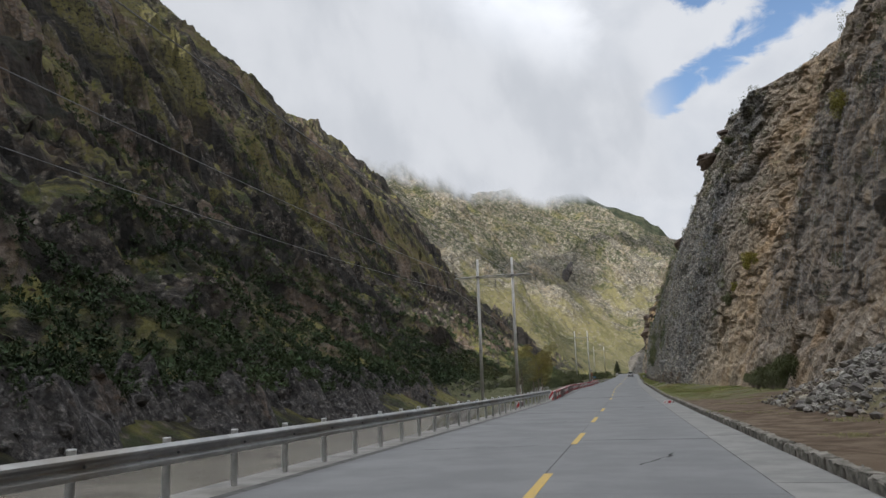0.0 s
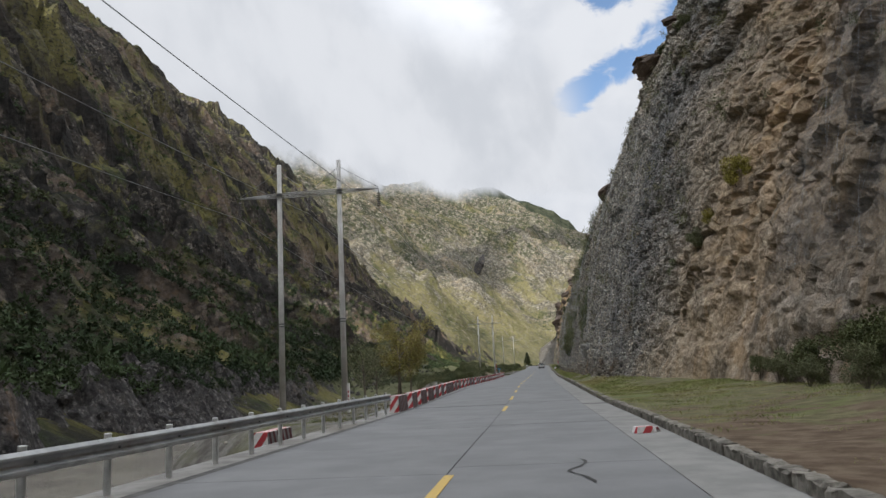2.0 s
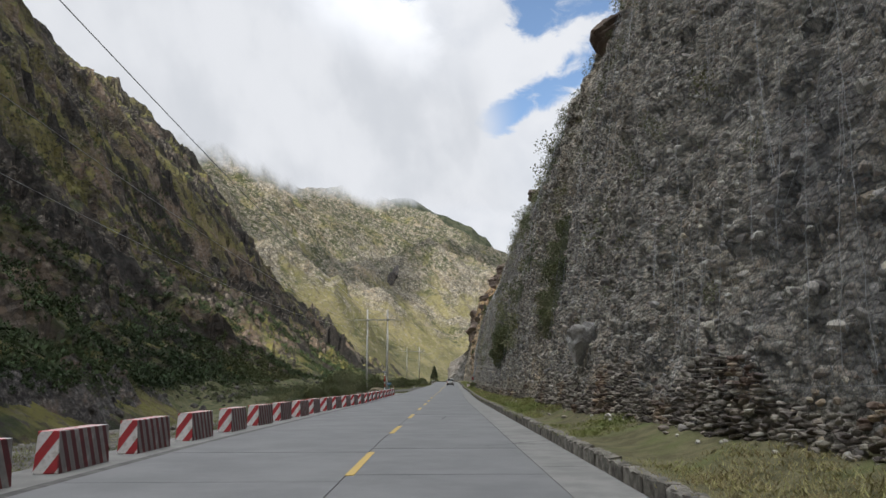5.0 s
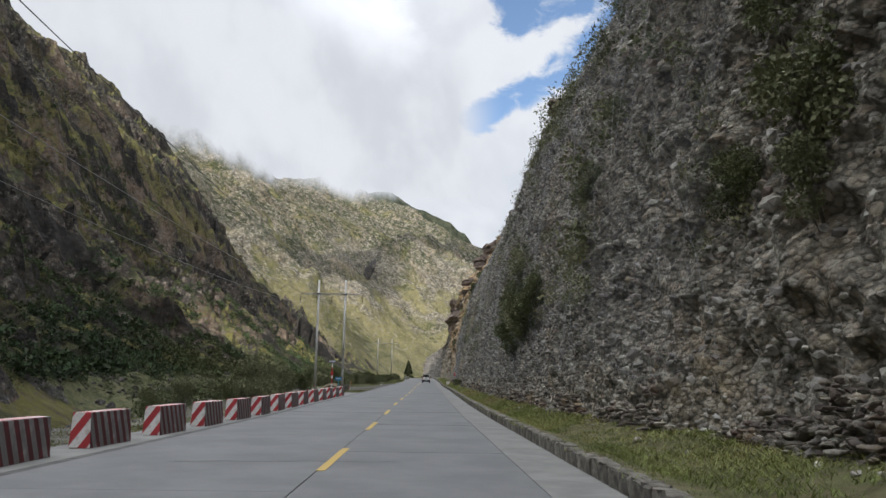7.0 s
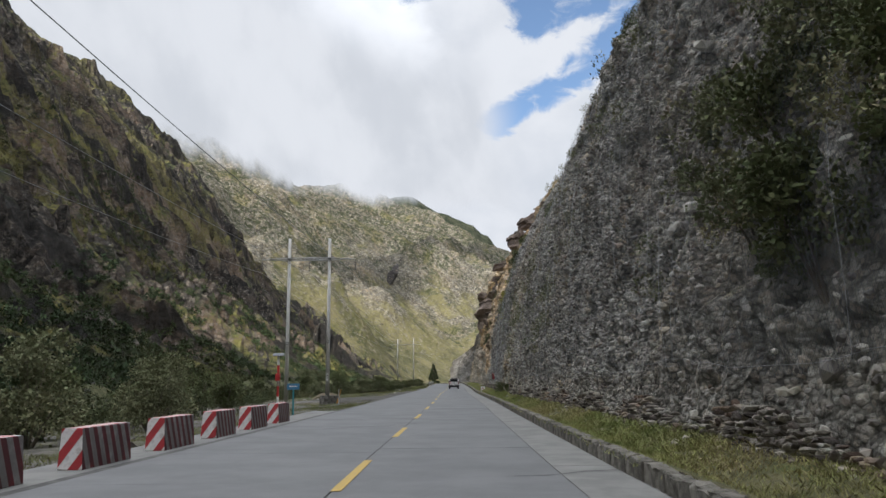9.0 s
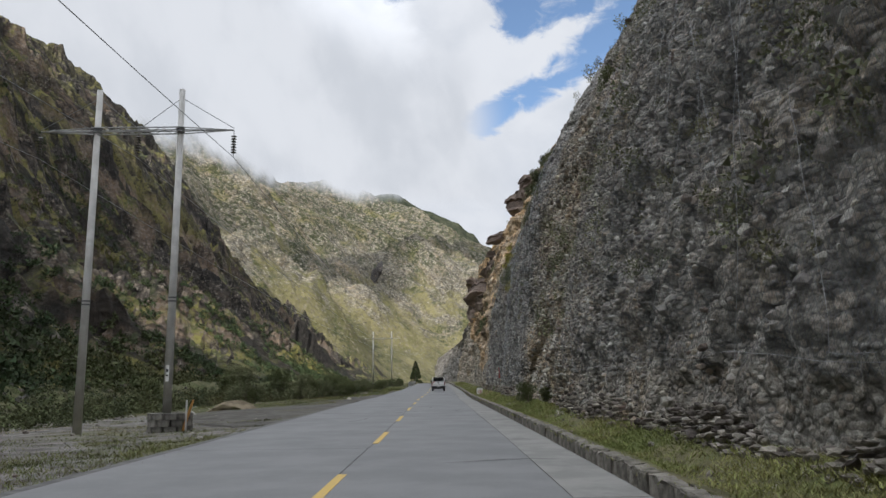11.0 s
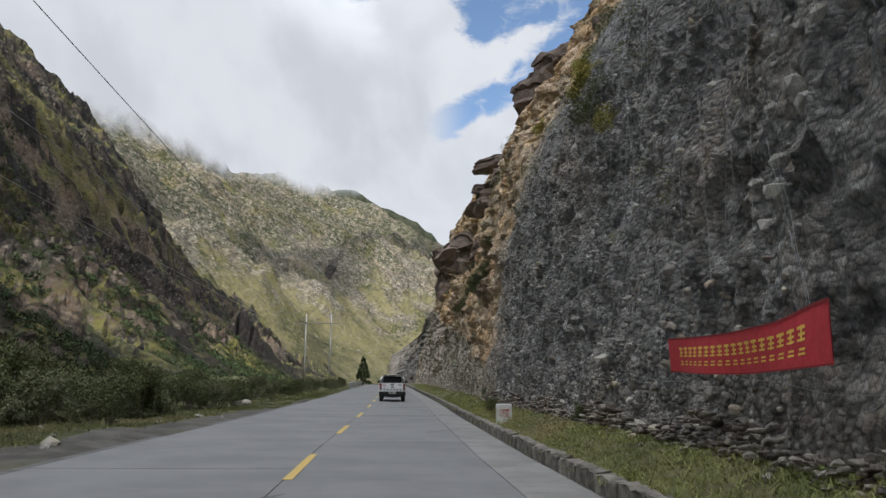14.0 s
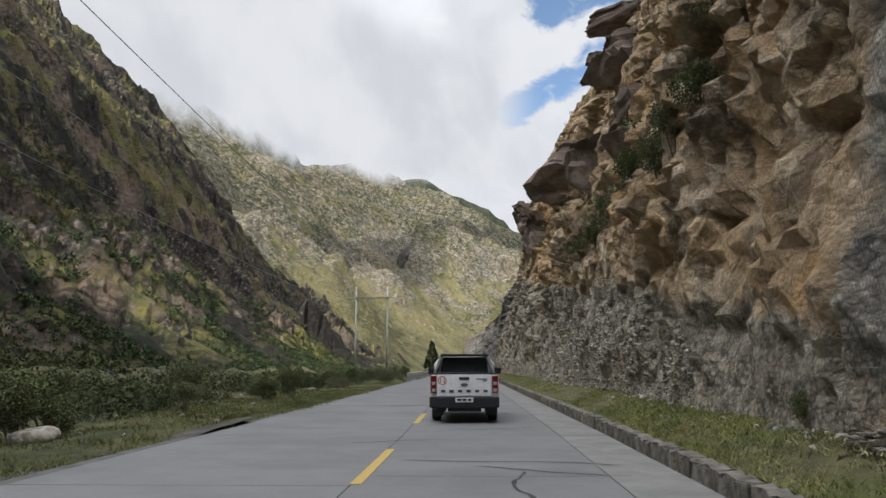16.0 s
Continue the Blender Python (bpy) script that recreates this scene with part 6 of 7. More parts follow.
def conifer(x, y, z, tall, seed):
    rng = random.Random(seed)
    ob = thing("conifer", Matrix.Translation((x, y, z)), "dark green pointed conifer at the road's far bend", "tree")
    part("trunk", solid(rod((0, 0, -0.2), (0, 0, tall * 0.95), 0.14, 0.03, 8), "trunk", "bark"), ob)
    lumps = []
    for k in range(120):
        t = rng.uniform(0.08, 1.0)
        a, r = rng.uniform(0, 6.28), (1 - t) ** 0.8 * tall * 0.27
        lumps.append(((r * math.cos(a), r * math.sin(a), t * tall), 0.2 + 0.35 * (1 - t)))
    part("crown", mesh_from("crown", *leaf_cloud(seed, 9000, 0.13, lumps), "needle"), ob)


conifer(-4.4, 428, 2.2, 7.2, 3)


# ---------------------------------------------------------------- guard rail
def guard_rail(y0, y1, off, label):
    ob = thing("guard_rail", Matrix.Translation((0, 0, 0)), label, "guard rail", "guard rails")
    # the folded steel beam, with its two waves and its thickness
    prof = [(0.0, 0.155), (0.03, 0.15), (0.082, 0.105), (0.082, 0.075), (0.012, 0.03), (0.0, 0.0), (0.012, -0.03), (0.082, -0.075), (0.082, -0.105), (0.03, -0.15), (0.0, -0.155)]
    loop = prof + [(a - 0.008, b) for a, b in reversed(prof)]
    piece, k = 4.0, 0
    y = y0
    while y < y1 - 0.1:
        e = min(y + piece, y1)
        ys = np.linspace(y - 0.12, e, 5)
        verts = [(float(road_x(t)) + off + a + (0.004 if k % 2 else 0), t, float(road_z(t)) + 0.70 + b) for t in ys for a, b in loop]
        n = len(loop)
        faces = [(i * n + j, i * n + (j + 1) % n, (i + 1) * n + (j + 1) % n, (i + 1) * n + j) for i in range(4) for j in range(n)]
        faces += [tuple(range(n)), tuple(range(4 * n, 5 * n))]
        part("beam", mesh_from("beam", verts, faces, "steel", False), ob)
        y, k = e, k + 1
    post = bmesh.new()
    rod((0, 0, -0.3), (0, 0, 0.90), 0.057, None, 14, post)
    rod((0, 0, 0.90), (0, 0, 0.915), 0.064, 0.05, 14, post)
    post = solid(post, "post", "post")
    block = solid(box(0.11, 0.16, 0.2, 0.01, (0, 0, -0.1)), "spacer", "steel")
    bolt = solid(rod((0, 0, 0), (0.03, 0, 0), 0.022, 0.016, 8), "bolt", "dark_steel")
    y = y0 + 0.5
    while y < y1:
        p = part("post", post, ob, Matrix.Translation((float(road_x(y)) + off - 0.17, y, float(road_z(y)))), "pale round steel post")
        part("spacer", block, p, Matrix.Translation((0.105, 0, 0.70)))
        part("bolt", bolt, p, Matrix.Translation((0.185, 0, 0.70)))
        y += 2.0
    return ob


guard_rail(-14, 68.6, -4.95, "long galvanised steel guard rail along the river side")
guard_rail(352, 404, -4.9, "distant steel guard rail where the road bends")


# ---------------------------------------------------------------- striped concrete blocks
def barrier_mesh(k):
    rng = random.Random(k)
    bm = box(0.46, 2.1, 0.74, 0.02, (0, 0, 0), 0.985)
    for v in bm.verts:
        v.co.x *= 1.0 if v.co.z < 0.4 else 0.84
        v.co += Vector((rng.uniform(-0.006, 0.006), rng.uniform(-0.008, 0.008), rng.uniform(-0.006, 0.004) if v.co.z > 0.3 else 0))
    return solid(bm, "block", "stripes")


BLOCKS = [barrier_mesh(k) for k in range(4)]
spots = [1.05 + y for y in [69.9, 73.3] + [76.75 + 3.68 * k for k in range(8)] + [106.2 + 3.9 * k for k in range(20)]]
for k, y in enumerate(spots):
    off = float(keyed(y, ((60, -4.8), (72, -4.9), (106, -5.45), (130, -5.45), (145, -5.2), (165, -5.2), (190, -5.3)))) + random.uniform(-0.05, 0.05)
    ob = new("concrete_block", BLOCKS[k % 4])
    ob.matrix_world = road_frame(y, off, -0.02) @ Matrix.Rotation(random.uniform(-0.035, 0.035), 4, "Z")
    tagged(ob, "red and white striped concrete barrier block beside the road", "barrier block", "striped blocks along the road")
ob = new("concrete_block", BLOCKS[1])
ob.matrix_world = road_frame(56.4, -5.95, -0.47)
tagged(ob, "red and white striped concrete block behind the guard rail", "barrier block", "striped blocks along the road")
# the seat of the blocks
tagged(new("block_footing", strip("block_footing", (-6.1, -6.0, -4.47), 69.2, 192, -0.022, "gutter")), "dirty grey edge strip under the striped blocks", "road edge", kind="structure")

debris = bmesh.new()
box(0.46, 0.3, 0.15, 0.02, (0, 0, 0), 0.8, debris, Matrix.Rotation(0.3, 4, "Z"))
box(0.2, 0.24, 0.11, 0.02, (0.27, 0.18, 0), 0.7, debris, Matrix.Rotation(0.9, 4, "Z"))
ob = new("broken_block", solid(debris, "broken_block", "stripes"))
ob.matrix_world = road_frame(53.7, 3.85, 0.0)
tagged(ob, "broken piece of a red and white block by the kerb", "debris")


# ---------------------------------------------------------------- power line
def pole_pair(y, xr, xl, foot_r, foot_l, tall):
    ob = thing("power_line_support", Matrix.Translation((0, 0, 0)), "twin concrete power poles with a steel cross-arm", "power pole", "power line supports")
    arm_z = tall - 1.75
    for x, z0 in ((xr, foot_r), (xl, foot_l)):
        bm = rod((x, y, z0 - 0.6), (x, y, tall), 0.17, 0.118, 20)
        p = part("pole", solid(bm, "pole", "pole", True), ob, None, "tapered grey concrete pole")
        for dz in (0.0, 0.14):
            part("band", solid(rod((x, y, z0 + 4.9 + dz), (x, y, z0 + 4.96 + dz), 0.165, None, 18), "band", "dark_steel"), p)
        part("clamp", solid(rod((x, y, arm_z - 0.12), (x, y, arm_z + 0.12), 0.165, None, 16), "clamp", "dark_steel"), p)
    a0, a1 = xl - 2.3, xr + 2.2
    bm = bmesh.new()
    for dz, bow in ((0.08, 0.0), (-0.10, 0.12)):
        for dy in (-0.17, 0.17):
            rod((a0, y, arm_z - 0.02), (xl, y + dy, arm_z + dz), 0.026, None, 6, bm)
            rod((xl, y + dy, arm_z + dz), (xr, y + dy, arm_z + dz), 0.026, None, 6, bm)
            rod((xr, y + dy, arm_z + dz), (a1, y, arm_z - 0.02), 0.026, None, 6, bm)
    n = 9
    for k in range(n):
        xa, xb = xl + (xr - xl) * k / n, xl + (xr - xl) * (k + 1) / n
        for dy in (-0.17, 0.17):
            rod((xa, y + dy, arm_z + (0.08 if k % 2 else -0.10)), (xb, y + dy, arm_z + (-0.10 if k % 2 else 0.08)), 0.014, None, 5, bm)
    part("cross_arm", solid(bm, "cross_arm", "steel"), ob, None, "steel lattice cross-arm")
    mid = (xl + xr) / 2
    for x, ends in ((xr, (a1, mid)), (xl, (a0, mid))):
        for e in ends:
            part("stay", solid(rod((x, y, tall - 0.35), (e, y, arm_z + 0.05), 0.014, None, 5), "stay", "dark_steel"), ob)
    hooks = []
    for x in (a1, mid, a0):
        bm = rod((x, y, arm_z - 0.05), (x, y, arm_z - 1.15), 0.014, None, 6)
        for k in range(7):
            z = arm_z - 0.25 - k * 0.115
            rod((x, y, z), (x, y, z - 0.05), 0.05, 0.12, 12, bm)
        part("insulator", solid(bm, "insulator", "insulator"), ob, None, "string of brown disc insulators")
        hooks.append((x, y, arm_z - 1.17))
    return hooks


h0 = pole_pair(-62, -8.0, -11.6, -0.2, -0.6, 13.4)
h1 = pole_pair(75.2, -8.25, -11.65, -0.5, -0.6, 13.35)
h2 = pole_pair(214.4, -8.4, -11.8, 0.2, 0.1, 13.95)
h3 = pole_pair(384, -9.4, -14.2, 1.3, 1.0, 15.7)
h4 = [(x + 4, 540, z + 4) for x, _, z in h3]
for a, b, sag in ((h0, h1, 2.2), (h1, h2, 2.2), (h2, h3, 0.9), (h3, h4, 2.0)):
    for p, q in zip(a, b):
        t = np.linspace(0, 1, 40)
        line = np.outer(1 - t, p) + np.outer(t, q)
        line[:, 2] -= sag * 4 * t * (1 - t)
        tagged(new("power_cable", tubes("power_cable", [line], 0.013, "wire", 6)), "thin dark power cable sagging between the poles", "cable", "power cables")

# small notice plate on the roadside pole of the second support
plate = thing("notice_plate", Matrix.Translation((-8.4, 214.22, 2.0)), "narrow white notice plate fixed to the concrete pole", "sign")
part("plate", solid(box(0.13, 0.012, 0.62, 0.004), "plate", "white_paint"), plate)
for z, tall in ((0.36, 0.12), (0.2, 0.06)):
    part("lettering", solid(box(0.08, 0.006, tall, 0.0, (0, -0.008, z)), "lettering", "black_paint"), plate)

# white marker stake by the first support
stake = thing("marker_stake", Matrix.Translation((-7.9, 74.6, float(left_ground(-7.9, 74.6)))), "short white marker stake beside the power pole", "marker stake")
part("stake", solid(box(0.12, 0.12, 1.5, 0.015), "stake", "white_paint"), stake)
for z in (0.55, 0.8, 1.0):
    part("mark", solid(box(0.05, 0.004, 0.12, 0.0, (0, -0.063, z)), "mark", "red_paint"), stake)

# stone collar round the foot of the second support
collar = thing("stone_collar", Matrix.Translation((-8.15, 214.1, float(left_ground(-8.15, 214.1)))), "low masonry collar of grey stones round the pole foot", "stone wall")
bricks = [solid(box(0.42, 0.3, 0.24, 0.03), "collar_stone", "masonry") for _ in range(3)]
for row in range(3):
    for k in range(10):
        a = (k + 0.5 * (row % 2)) * 2 * math.pi / 10
        part("collar_stone", bricks[(k + row) % 3], collar, Matrix.Translation((0.66 * math.cos(a), 0.66 * math.sin(a), row * 0.245 - 0.05)) @ Matrix.Rotation(a + math.pi / 2 + random.uniform(-0.06, 0.06), 4, "Z"))
guard = thing("cable_guard", Matrix.Translation((-7.3, 213.6, float(left_ground(-7.3, 213.6)))), "faded orange board guard leaning by the power pole", "guard")
part("board", solid(box(0.1, 0.06, 1.25, 0.01, (-0.22, 0, -0.05), 0.8, None, Matrix.Rotation(0.3, 4, "Y")), "board", "orange_paint"), guard, None, "faded orange board")
part("stake", solid(rod((0, -0.3, -0.1), (0, -0.3, 1.15), 0.035, None, 8), "stake", "pole"), guard)

# ---------------------------------------------------------------- signs
gz = float(left_ground(-6.6, 188))
beacon = thing("warning_beacon", Matrix.Translation((-6.6, 188, gz)), "red and white post with a small solar panel", "warning post")
for k in range(6):
    part("post_section", solid(rod((0, 0, k * 0.5 - (0.1 if k == 0 else 0)), (0, 0, k * 0.5 + 0.5), 0.055, None, 14), "post_section", "white_paint" if k % 2 else "red_paint"), beacon)
part("lamp_box", solid(box(0.22, 0.12, 0.34, 0.02, (0, -0.09, 1.75)), "lamp_box", "red_paint"), beacon)
part("solar_panel", solid(box(0.55, 0.4, 0.03, 0.005, (0, 0, 3.0), 1.0, None, Matrix.Rotation(0.35, 4, "X")), "solar_panel", "panel"), beacon, None, "dark tilted solar panel")
sign = thing("road_sign", Matrix.Translation((-6.15, 189.5, float(left_ground(-6.15, 189.5)))), "small blue sign on a teal post beside the road", "road sign")
part("post", solid(rod((0, 0, -0.1), (0, 0, 1.55), 0.045, None, 12), "post", "teal_paint"), sign)
part("panel", solid(box(0.62, 0.03, 0.3, 0.01, (0, -0.06, 1.3)), "panel", "blue_paint"), sign, None, "blue rectangular panel")
part("lettering", solid(box(0.4, 0.004, 0.05, 0.0, (0, -0.078, 1.44)), "lettering", "white_paint"), sign)

# milestone on the verge
mz = float(verge_z(6.4, 262.9)) - 0.06
mile = thing("milestone", Matrix.Translation((6.4, 262.9, mz)) @ Matrix.Rotation(radians(-6), 4, "Z"), "white painted milestone with red numerals on the verge", "milestone")
part("slab", solid(box(0.6, 0.2, 0.78, 0.05), "slab", "white_paint"), mile)
part("rule", solid(box(0.38, 0.004, 0.012, 0.0, (0, -0.102, 0.515)), "rule", "red_paint"), mile)
for k, wd in enumerate((0.04, 0.03, 0.03, 0.12)):
    part("lettering", solid(box(wd, 0.004, 0.05, 0.0, (-0.1 + 0.06 * k + wd * 0.4, -0.102, 0.53)), "lettering", "red_paint"), mile)


def letters(text, size, parent, m, mat, label="", name="numerals"):
    cu = bpy.data.curves.new(name, "FONT")
    cu.body, cu.size, cu.extrude, cu.align_x, cu.align_y = text, size, 0.003, "CENTER", "CENTER"
    tmp = bpy.data.objects.new(name, cu)
    me = bpy.data.meshes.new_from_object(tmp)
    bpy.data.objects.remove(tmp)
    me.materials.clear()
    me.materials.append(M[mat])
    return part(name, me, parent, m, label)


letters("4738", 0.24, mile, Matrix.Translation((0, -0.103, 0.38)) @ Matrix.Rotation(radians(90), 4, "X") @ Matrix.Diagonal((0.72, 1.15, 1, 1)), "red_paint", "red numerals 4738")

# banner on the netting
ban = thing("banner", Matrix.Translation((0, 0, 0)), "long red cloth banner with yellow lettering tied to the net", "banner")
Y, T = np.meshgrid(np.linspace(241.4, 247.6, 40), np.linspace(0, 1, 8), indexing="ij")
bx = net_x(Y, 2.4 + 0 * Y) - 0.42 - 0.05 * np.sin(Y * 1.9) * (1 - T)
bzz = road_z(Y) + 1.70 + 0.60 * T - 0.06 * np.sin((Y - 241.6) / 5.4 * math.pi) + 0.1 * T * ramp(-Y, -243, -241.6)
cloth = np.stack([bx, Y, bzz], -1)
n = Y.size
v = np.concatenate([cloth.reshape(-1, 3), (cloth + (0.012, 0, 0)).reshape(-1, 3)])
i = np.arange(n).reshape(Y.shape)
q = np.stack([i[:-1, :-1], i[1:, :-1], i[1:, 1:], i[:-1, 1:]], -1).reshape(-1, 4)
part("cloth", mesh_from("cloth", v, np.concatenate([q, (q + n)[:, ::-1]]), "cloth", True), ban)


def cloth_bar(t0, t1, y0, y1, name, mat="gold"):
    yy = np.linspace(y0, y1, max(2, int((y1 - y0) / 0.18)))
    Yb, Tb = np.meshgrid(yy, np.array((t0, t1)), indexing="ij")
    x = net_x(Yb, 2.4 + 0 * Yb) - 0.425 - 0.05 * np.sin(Yb * 1.9) * (1 - Tb)
    z = road_z(Yb) + 1.70 + 0.60 * Tb - 0.06 * np.sin((Yb - 241.6) / 5.4 * math.pi) + 0.1 * Tb * ramp(-Yb, -243, -241.6)
    part(name, grid_mesh(name, x - 0.004, Yb, z, mat), ban)


for k in range(18):
    y = 242.0 + 0.28 * k
    for lo, hi, wd in ((0.66, 0.72, 0.2), (0.55, 0.6, 0.17), (0.46, 0.5, 0.2), (0.30, 0.34, 0.15), (0.22, 0.26, 0.17)):
        cloth_bar(lo, hi, y, y + wd, "lettering")
    cloth_bar(0.45, 0.73, y + 0.07, y + 0.115, "lettering")
cloth_bar(0.955, 1.0, 241.4, 247.6, "hem", "dark_cloth")
cloth_bar(0.0, 0.03, 241.4, 247.6, "hem", "dark_cloth")

# soil heap and pale rock on the far side of the road
v, f = rock_shape(150, 4, 0.2, 0.4)
ob = new("earth_mound", mesh_from("earth_mound", v * (4.4, 3.4, 3.6), f, "soil"))
ob.location = (-12.6, 240, float(left_ground(-12.6, 240)) + 0.1)
tagged(ob, "heap of brown soil at the gravel lay-by", "soil heap")
v, f = rock_shape(151, 3, 0.15, 0.6)
ob = new("pale_rock", mesh_from("pale_rock", v * (1.3, 0.9, 0.9), f, "rubble"))
ob.location = (-7.4, 285, float(left_ground(-7.4, 285)) + 0.12)
tagged(ob, "flat pale rock lying in the roadside grass", "rock")
Y, T = np.meshgrid(np.arange(214, 290, 1.0), np.linspace(0, 1, 14), indexing="ij")
X = road_x(Y) - 4.46 - T * (8.5 * np.sin(np.clip((Y - 212) / 40, 0, 1) * math.pi) + 0.35 + 1.5 * ramp(Y, 228, 244) * (1 - ramp(Y, 268, 290)))
tagged(new("lay_by", grid_mesh("lay_by", X, Y, np.maximum(left_ground(X, Y) + 0.03, road_z(Y) - 0.06 - 0.03 * T * 9), "lay_by")), "packed gravel and soil lay-by next to the road", "ground", kind="structure")


# ---------------------------------------------------------------- pick-up truck
def pickup(m):
    ob = thing("pickup_truck", m, "white double-cab pick-up truck with black bumper driving in its lane", "truck")

    def loft(name, sections, mat, parent, label="", smooth=True):
        """Skin over cross-sections (y, [(x, z), ...]), closed at both ends."""
        verts = [(x, y, z) for y, ring in sections for x, z in ring]
        n = len(sections[0][1])
        faces = [(i * n + j, i * n + (j + 1) % n, (i + 1) * n + (j + 1) % n, (i + 1) * n + j) for i in range(len(sections) - 1) for j in range(n)]
        faces += [tuple(reversed(range(n))), tuple(range((len(sections) - 1) * n, len(sections) * n))]
        me = mesh_from(name, verts, faces, mat)
        bm = bmesh.new()
        bm.from_mesh(me)
        bmesh.ops.recalc_face_normals(bm, faces=bm.faces)
        bmesh.ops.bevel(bm, geom=[e for e in bm.edges if len(e.link_faces) == 2 and e.calc_face_angle() > 0.5], offset=0.02, segments=2, affect="EDGES")
        bm.to_mesh(me)
        bm.free()
        return part(name, me, parent, None, label)

    def ring(wl, wh, z0, z1, mid=0.55):
        zm = z0 + (z1 - z0) * mid
        return [(-wl, z0), (wl, z0), (wl + 0.02, zm), (wh, z1), (-wh, z1), (-wl - 0.02, zm)]

    body = loft("body", [(0.0, ring(0.90, 0.90, 0.66, 1.27)), (0.3, ring(0.92, 0.91, 0.52, 1.27)), (3.9, ring(0.92, 0.90, 0.48, 1.22)), (4.6, ring(0.91, 0.86, 0.48, 1.16)), (5.2, ring(0.82, 0.74, 0.52, 1.05))], "truck_white", ob, "white painted body")
    loft("cab", [(1.50, ring(0.84, 0.64, 1.22, 1.78)), (1.72, ring(0.87, 0.67, 1.22, 1.83)), (2.9, ring(0.87, 0.68, 1.22, 1.86)), (3.4, ring(0.87, 0.64, 1.22, 1.80)), (4.15, ring(0.85, 0.79, 1.16, 1.24))], "truck_white", ob, "white cab with rounded roof")
    # roll bar behind the cab: two side sails and a hoop
    for s in (-1, 1):
        loft("roll_bar_side", [(0.55, [(s * 0.86, 1.27), (s * 0.80, 1.27), (s * 0.80, 1.31), (s * 0.86, 1.31)]), (1.25, [(s * 0.86, 1.27), (s * 0.78, 1.27), (s * 0.62, 1.76), (s * 0.70, 1.76)]),
                               (1.47, [(s * 0.86, 1.27), (s * 0.78, 1.27), (s * 0.62, 1.82), (s * 0.70, 1.82)])], "black_plastic", ob, "black roll bar side")
    part("roll_bar_hoop", solid(box(1.36, 0.24, 0.075, 0.025, (0, 1.36, 1.77)), "roll_bar_hoop", "black_plastic"), ob)
    part("load_cover", solid(box(1.70, 1.40, 0.07, 0.02, (0, 0.75, 1.25)), "load_cover", "black_plastic"), ob)
    part("rear_window", solid(box(1.40, 0.03, 0.44, 0.02, (0, 1.475, 1.31), 0.88), "rear_window", "glass_dark"), ob, None, "dark tinted rear window")
    for s in (-1, 1):
        part("side_window", solid(box(0.02, 1.7, 0.36, 0.01, (s * 0.80, 2.65, 1.34), 0.9, None, Matrix.Rotation(-s * 0.3, 4, "Y")), "side_window", "glass_dark"), ob)
    part("windscreen", solid(box(1.3, 0.03, 0.7, 0.01, (0, 3.83, 1.26), 0.9, None, Matrix.Rotation(0.98, 4, "X")), "windscreen", "glass_dark"), ob)
    gate = part("tailgate", solid(box(1.44, 0.06, 0.58, 0.02, (0, -0.02, 0.70)), "tailgate", "truck_white"), ob, None, "white tailgate with dark badge letters")
    part("gate_cap", solid(box(1.48, 0.09, 0.06, 0.015, (0, 0.0, 1.27)), "gate_cap", "black_plastic"), gate)
    part("gate_handle", solid(box(0.27, 0.03, 0.075, 0.015, (0, -0.062, 1.13)), "gate_handle", "black_plastic"), gate)
    bm = rod((0, -0.05, 1.0), (0, -0.075, 1.0), 0.10, 0.09, 20)
    for v in bm.verts:
        v.co.z = 1.0 + (v.co.z - 1.0) * 0.45
    part("emblem", solid(bm, "emblem", "grey_mark"), gate, None, "dark oval emblem")
    for k in range(6):
        part("badge_letter", solid(box(0.115, 0.012, 0.07, 0.012, (-0.57 + 0.228 * k, -0.056, 0.80)), "badge_letter", "grey_mark"), gate)
    part("badge_mark", solid(box(0.30, 0.01, 0.03, 0.0, (0.47, -0.055, 1.14)), "badge_mark", "grey_mark"), gate)
    part("badge_mark", solid(box(0.11, 0.01, 0.03, 0.0, (0.56, -0.055, 1.095)), "badge_mark", "grey_mark"), gate)
    bm = bmesh.new()
    for k in range(24):
        a, b = k * math.pi / 12, (k + 1) * math.pi / 12
        rod((0.105 * math.cos(a) - 0.59, -0.056, 0.105 * math.sin(a) + 1.115), (0.105 * math.cos(b) - 0.59, -0.056, 0.105 * math.sin(b) + 1.115), 0.012, None, 5, bm)
    disc = part("number_ring", solid(bm, "number_ring", "red_paint"), gate, None, "round red number sticker")
    letters("11", 0.2, disc, Matrix.Translation((-0.59, -0.056, 1.115)) @ Matrix.Rotation(radians(90), 4, "X"), "red_paint", "red number 11")
    for s in (-1, 1):
        lamp = part("tail_light", solid(box(0.155, 0.09, 0.46, 0.02, (s * 0.825, -0.01, 0.78)), "tail_light", "lamp_red"), ob, None, "tall red tail light")
        part("clear_lens", solid(box(0.10, 0.02, 0.085, 0.008, (s * 0.825, -0.058, 1.0)), "clear_lens", "lamp_clear"), lamp)
        part("clear_lens", solid(box(0.10, 0.02, 0.085, 0.008, (s * 0.825, -0.058, 0.82)), "clear_lens", "lamp_clear"), lamp)
        part("mirror", solid(box(0.2, 0.13, 0.19, 0.03, (s * 1.03, 3.25, 1.26)), "mirror", "black_plastic"), ob, None, "black door mirror")
        part("mud_flap", solid(box(0.30, 0.02, 0.34, 0.005, (s * 0.74, 0.66, 0.16)), "mud_flap", "black_plastic"), ob)
    bump = bmesh.new()
    box(1.86, 0.30, 0.28, 0.04, (0, -0.10, 0.41), 1.0, bump)
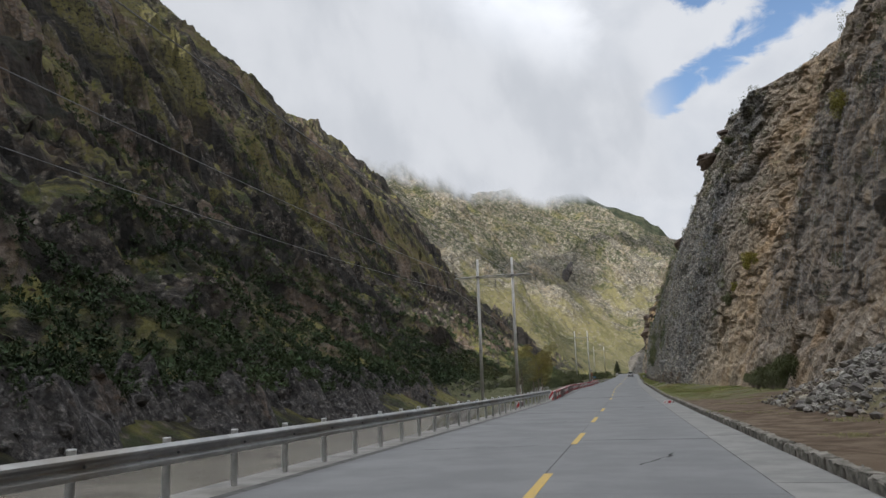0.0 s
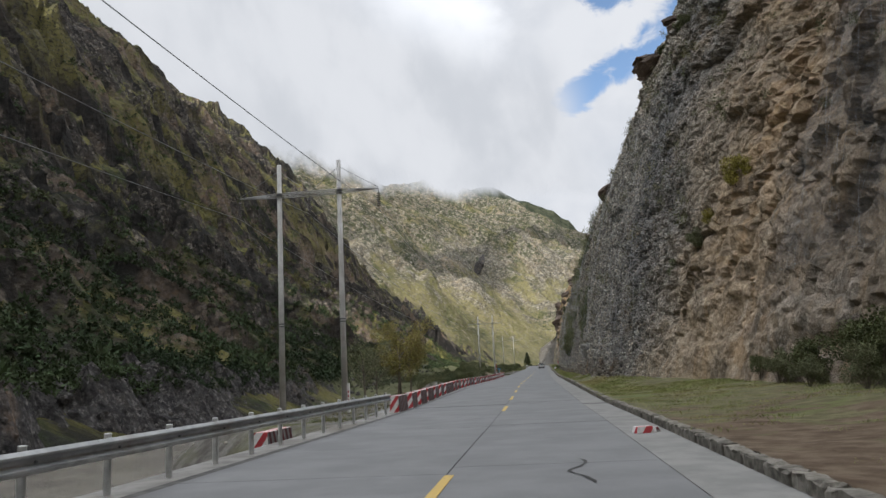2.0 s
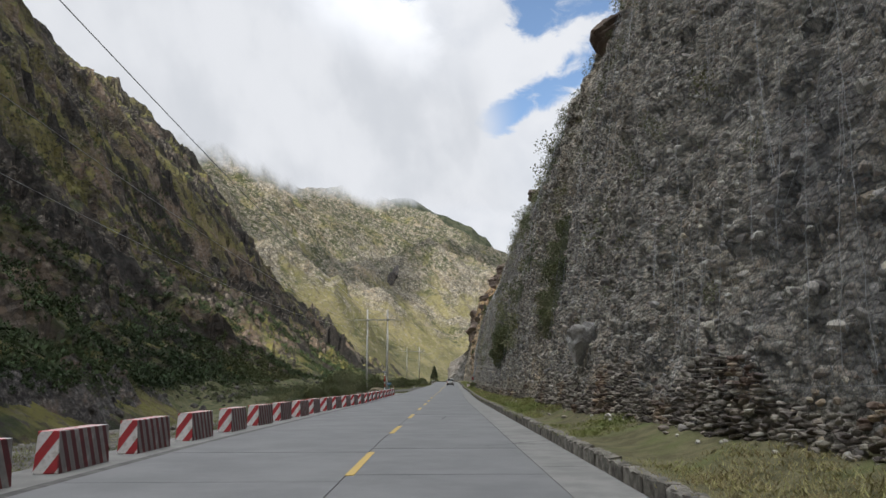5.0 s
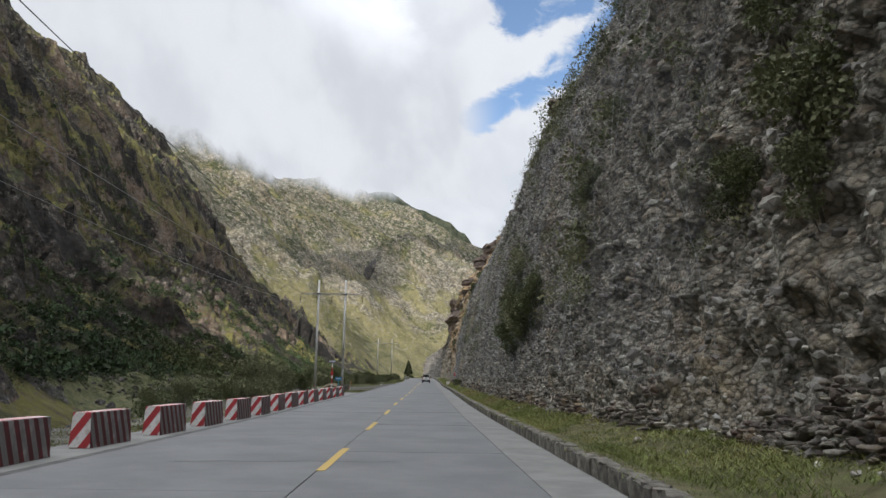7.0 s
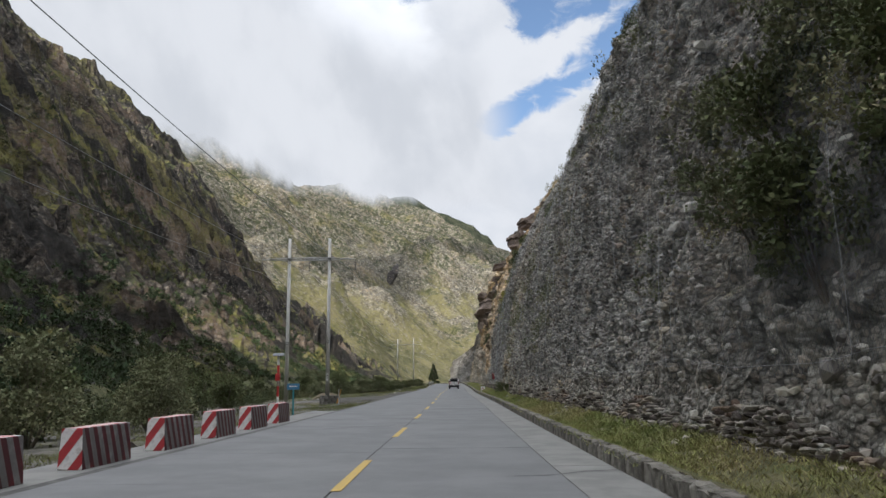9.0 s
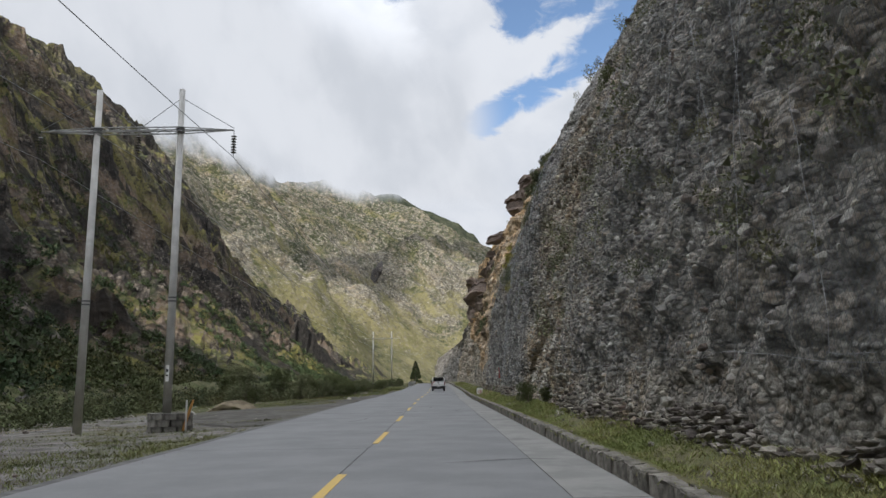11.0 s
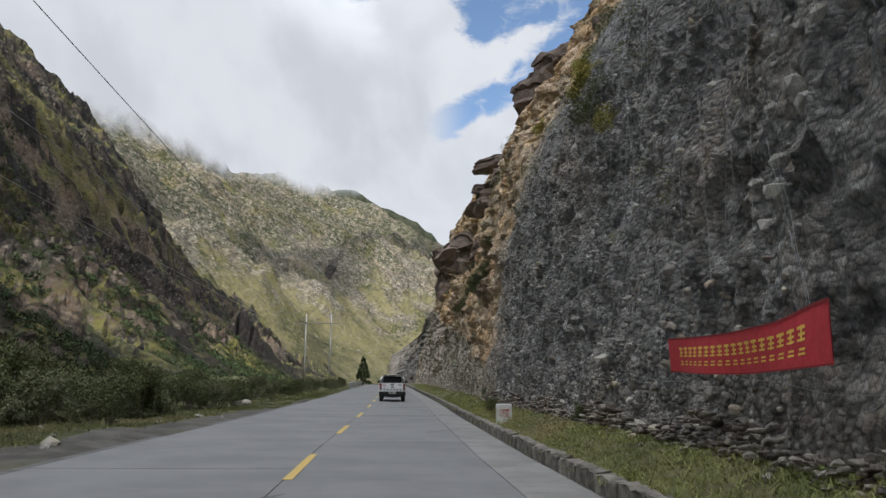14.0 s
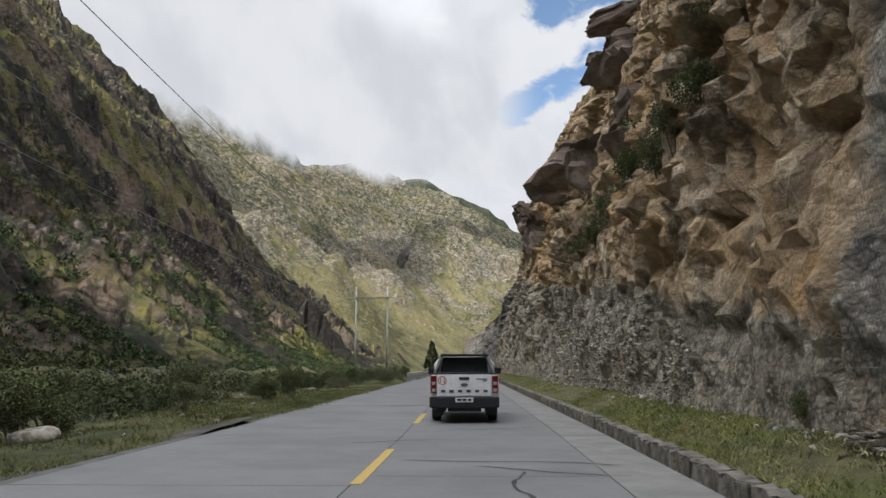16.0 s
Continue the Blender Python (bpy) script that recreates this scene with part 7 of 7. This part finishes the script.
    box(0.9, 0.16, 0.14, 0.03, (0, -0.08, 0.30), 1.0, bump)
    b = part("bumper", solid(bump, "bumper", "black_plastic"), ob, None, "black step bumper")
    pl = part("number_plate", solid(box(0.48, 0.012, 0.125, 0.006, (0, -0.262, 0.55)), "number_plate", "plate"), b, None, "white plate with plain dark bars")
    for k in range(3):
        part("plate_bar", solid(box((0.12, 0.1, 0.08)[k], 0.004, 0.06, 0.0, (-0.13 + 0.135 * k, -0.27, 0.585)), "plate_bar", "black_paint"), b)
    under = bmesh.new()
    box(1.2, 4.4, 0.2, 0.02, (0, 2.6, 0.36), 1.0, under)
    rod((-0.8, 1.08, 0.38), (0.8, 1.08, 0.38), 0.06, None, 10, under)
    bmesh.ops.create_uvsphere(under, u_segments=12, v_segments=8, radius=0.15, matrix=Matrix.Translation((0.05, 1.08, 0.38)))
    rod((-0.55, 0.05, 0.30), (-0.55, 1.6, 0.30), 0.035, None, 8, under)
    part("chassis", solid(under, "chassis", "black_plastic"), ob)
    for s in (-1, 1):
        for y in (1.08, 4.3):
            tyre = bmesh.new()
            seg = 28
            prof = [(0.24, -0.115), (0.33, -0.125), (0.375, -0.10), (0.38, 0.0), (0.375, 0.10), (0.33, 0.125), (0.24, 0.115)]
            vs = [[tyre.verts.new((wx, r * math.cos(a), r * math.sin(a))) for r, wx in prof] for a in (2 * math.pi * k / seg for k in range(seg))]
            for k in range(seg):
                for j in range(len(prof) - 1):
                    tyre.faces.new((vs[k][j], vs[k][j + 1], vs[(k + 1) % seg][j + 1], vs[(k + 1) % seg][j]))
            bmesh.ops.recalc_face_normals(tyre, faces=tyre.faces)
            wheel = part("wheel", solid(tyre, "wheel", "tyre"), ob, Matrix.Translation((s * 0.78, y, 0.38)), "black rubber tyre")
            rim = rod((-0.09, 0, 0), (0.09, 0, 0), 0.245, None, 24)
            part("rim", solid(rim, "rim", "rim"), wheel)
    part("roof_rail", solid(box(0.04, 1.5, 0.04, 0.01, (0.58, 2.35, 1.85)), "roof_rail", "black_plastic"), ob)
    part("roof_rail", solid(box(0.04, 1.5, 0.04, 0.01, (-0.58, 2.35, 1.85)), "roof_rail", "black_plastic"), ob)
    return ob


pickup(road_frame(288.4, 1.35, 0.003))
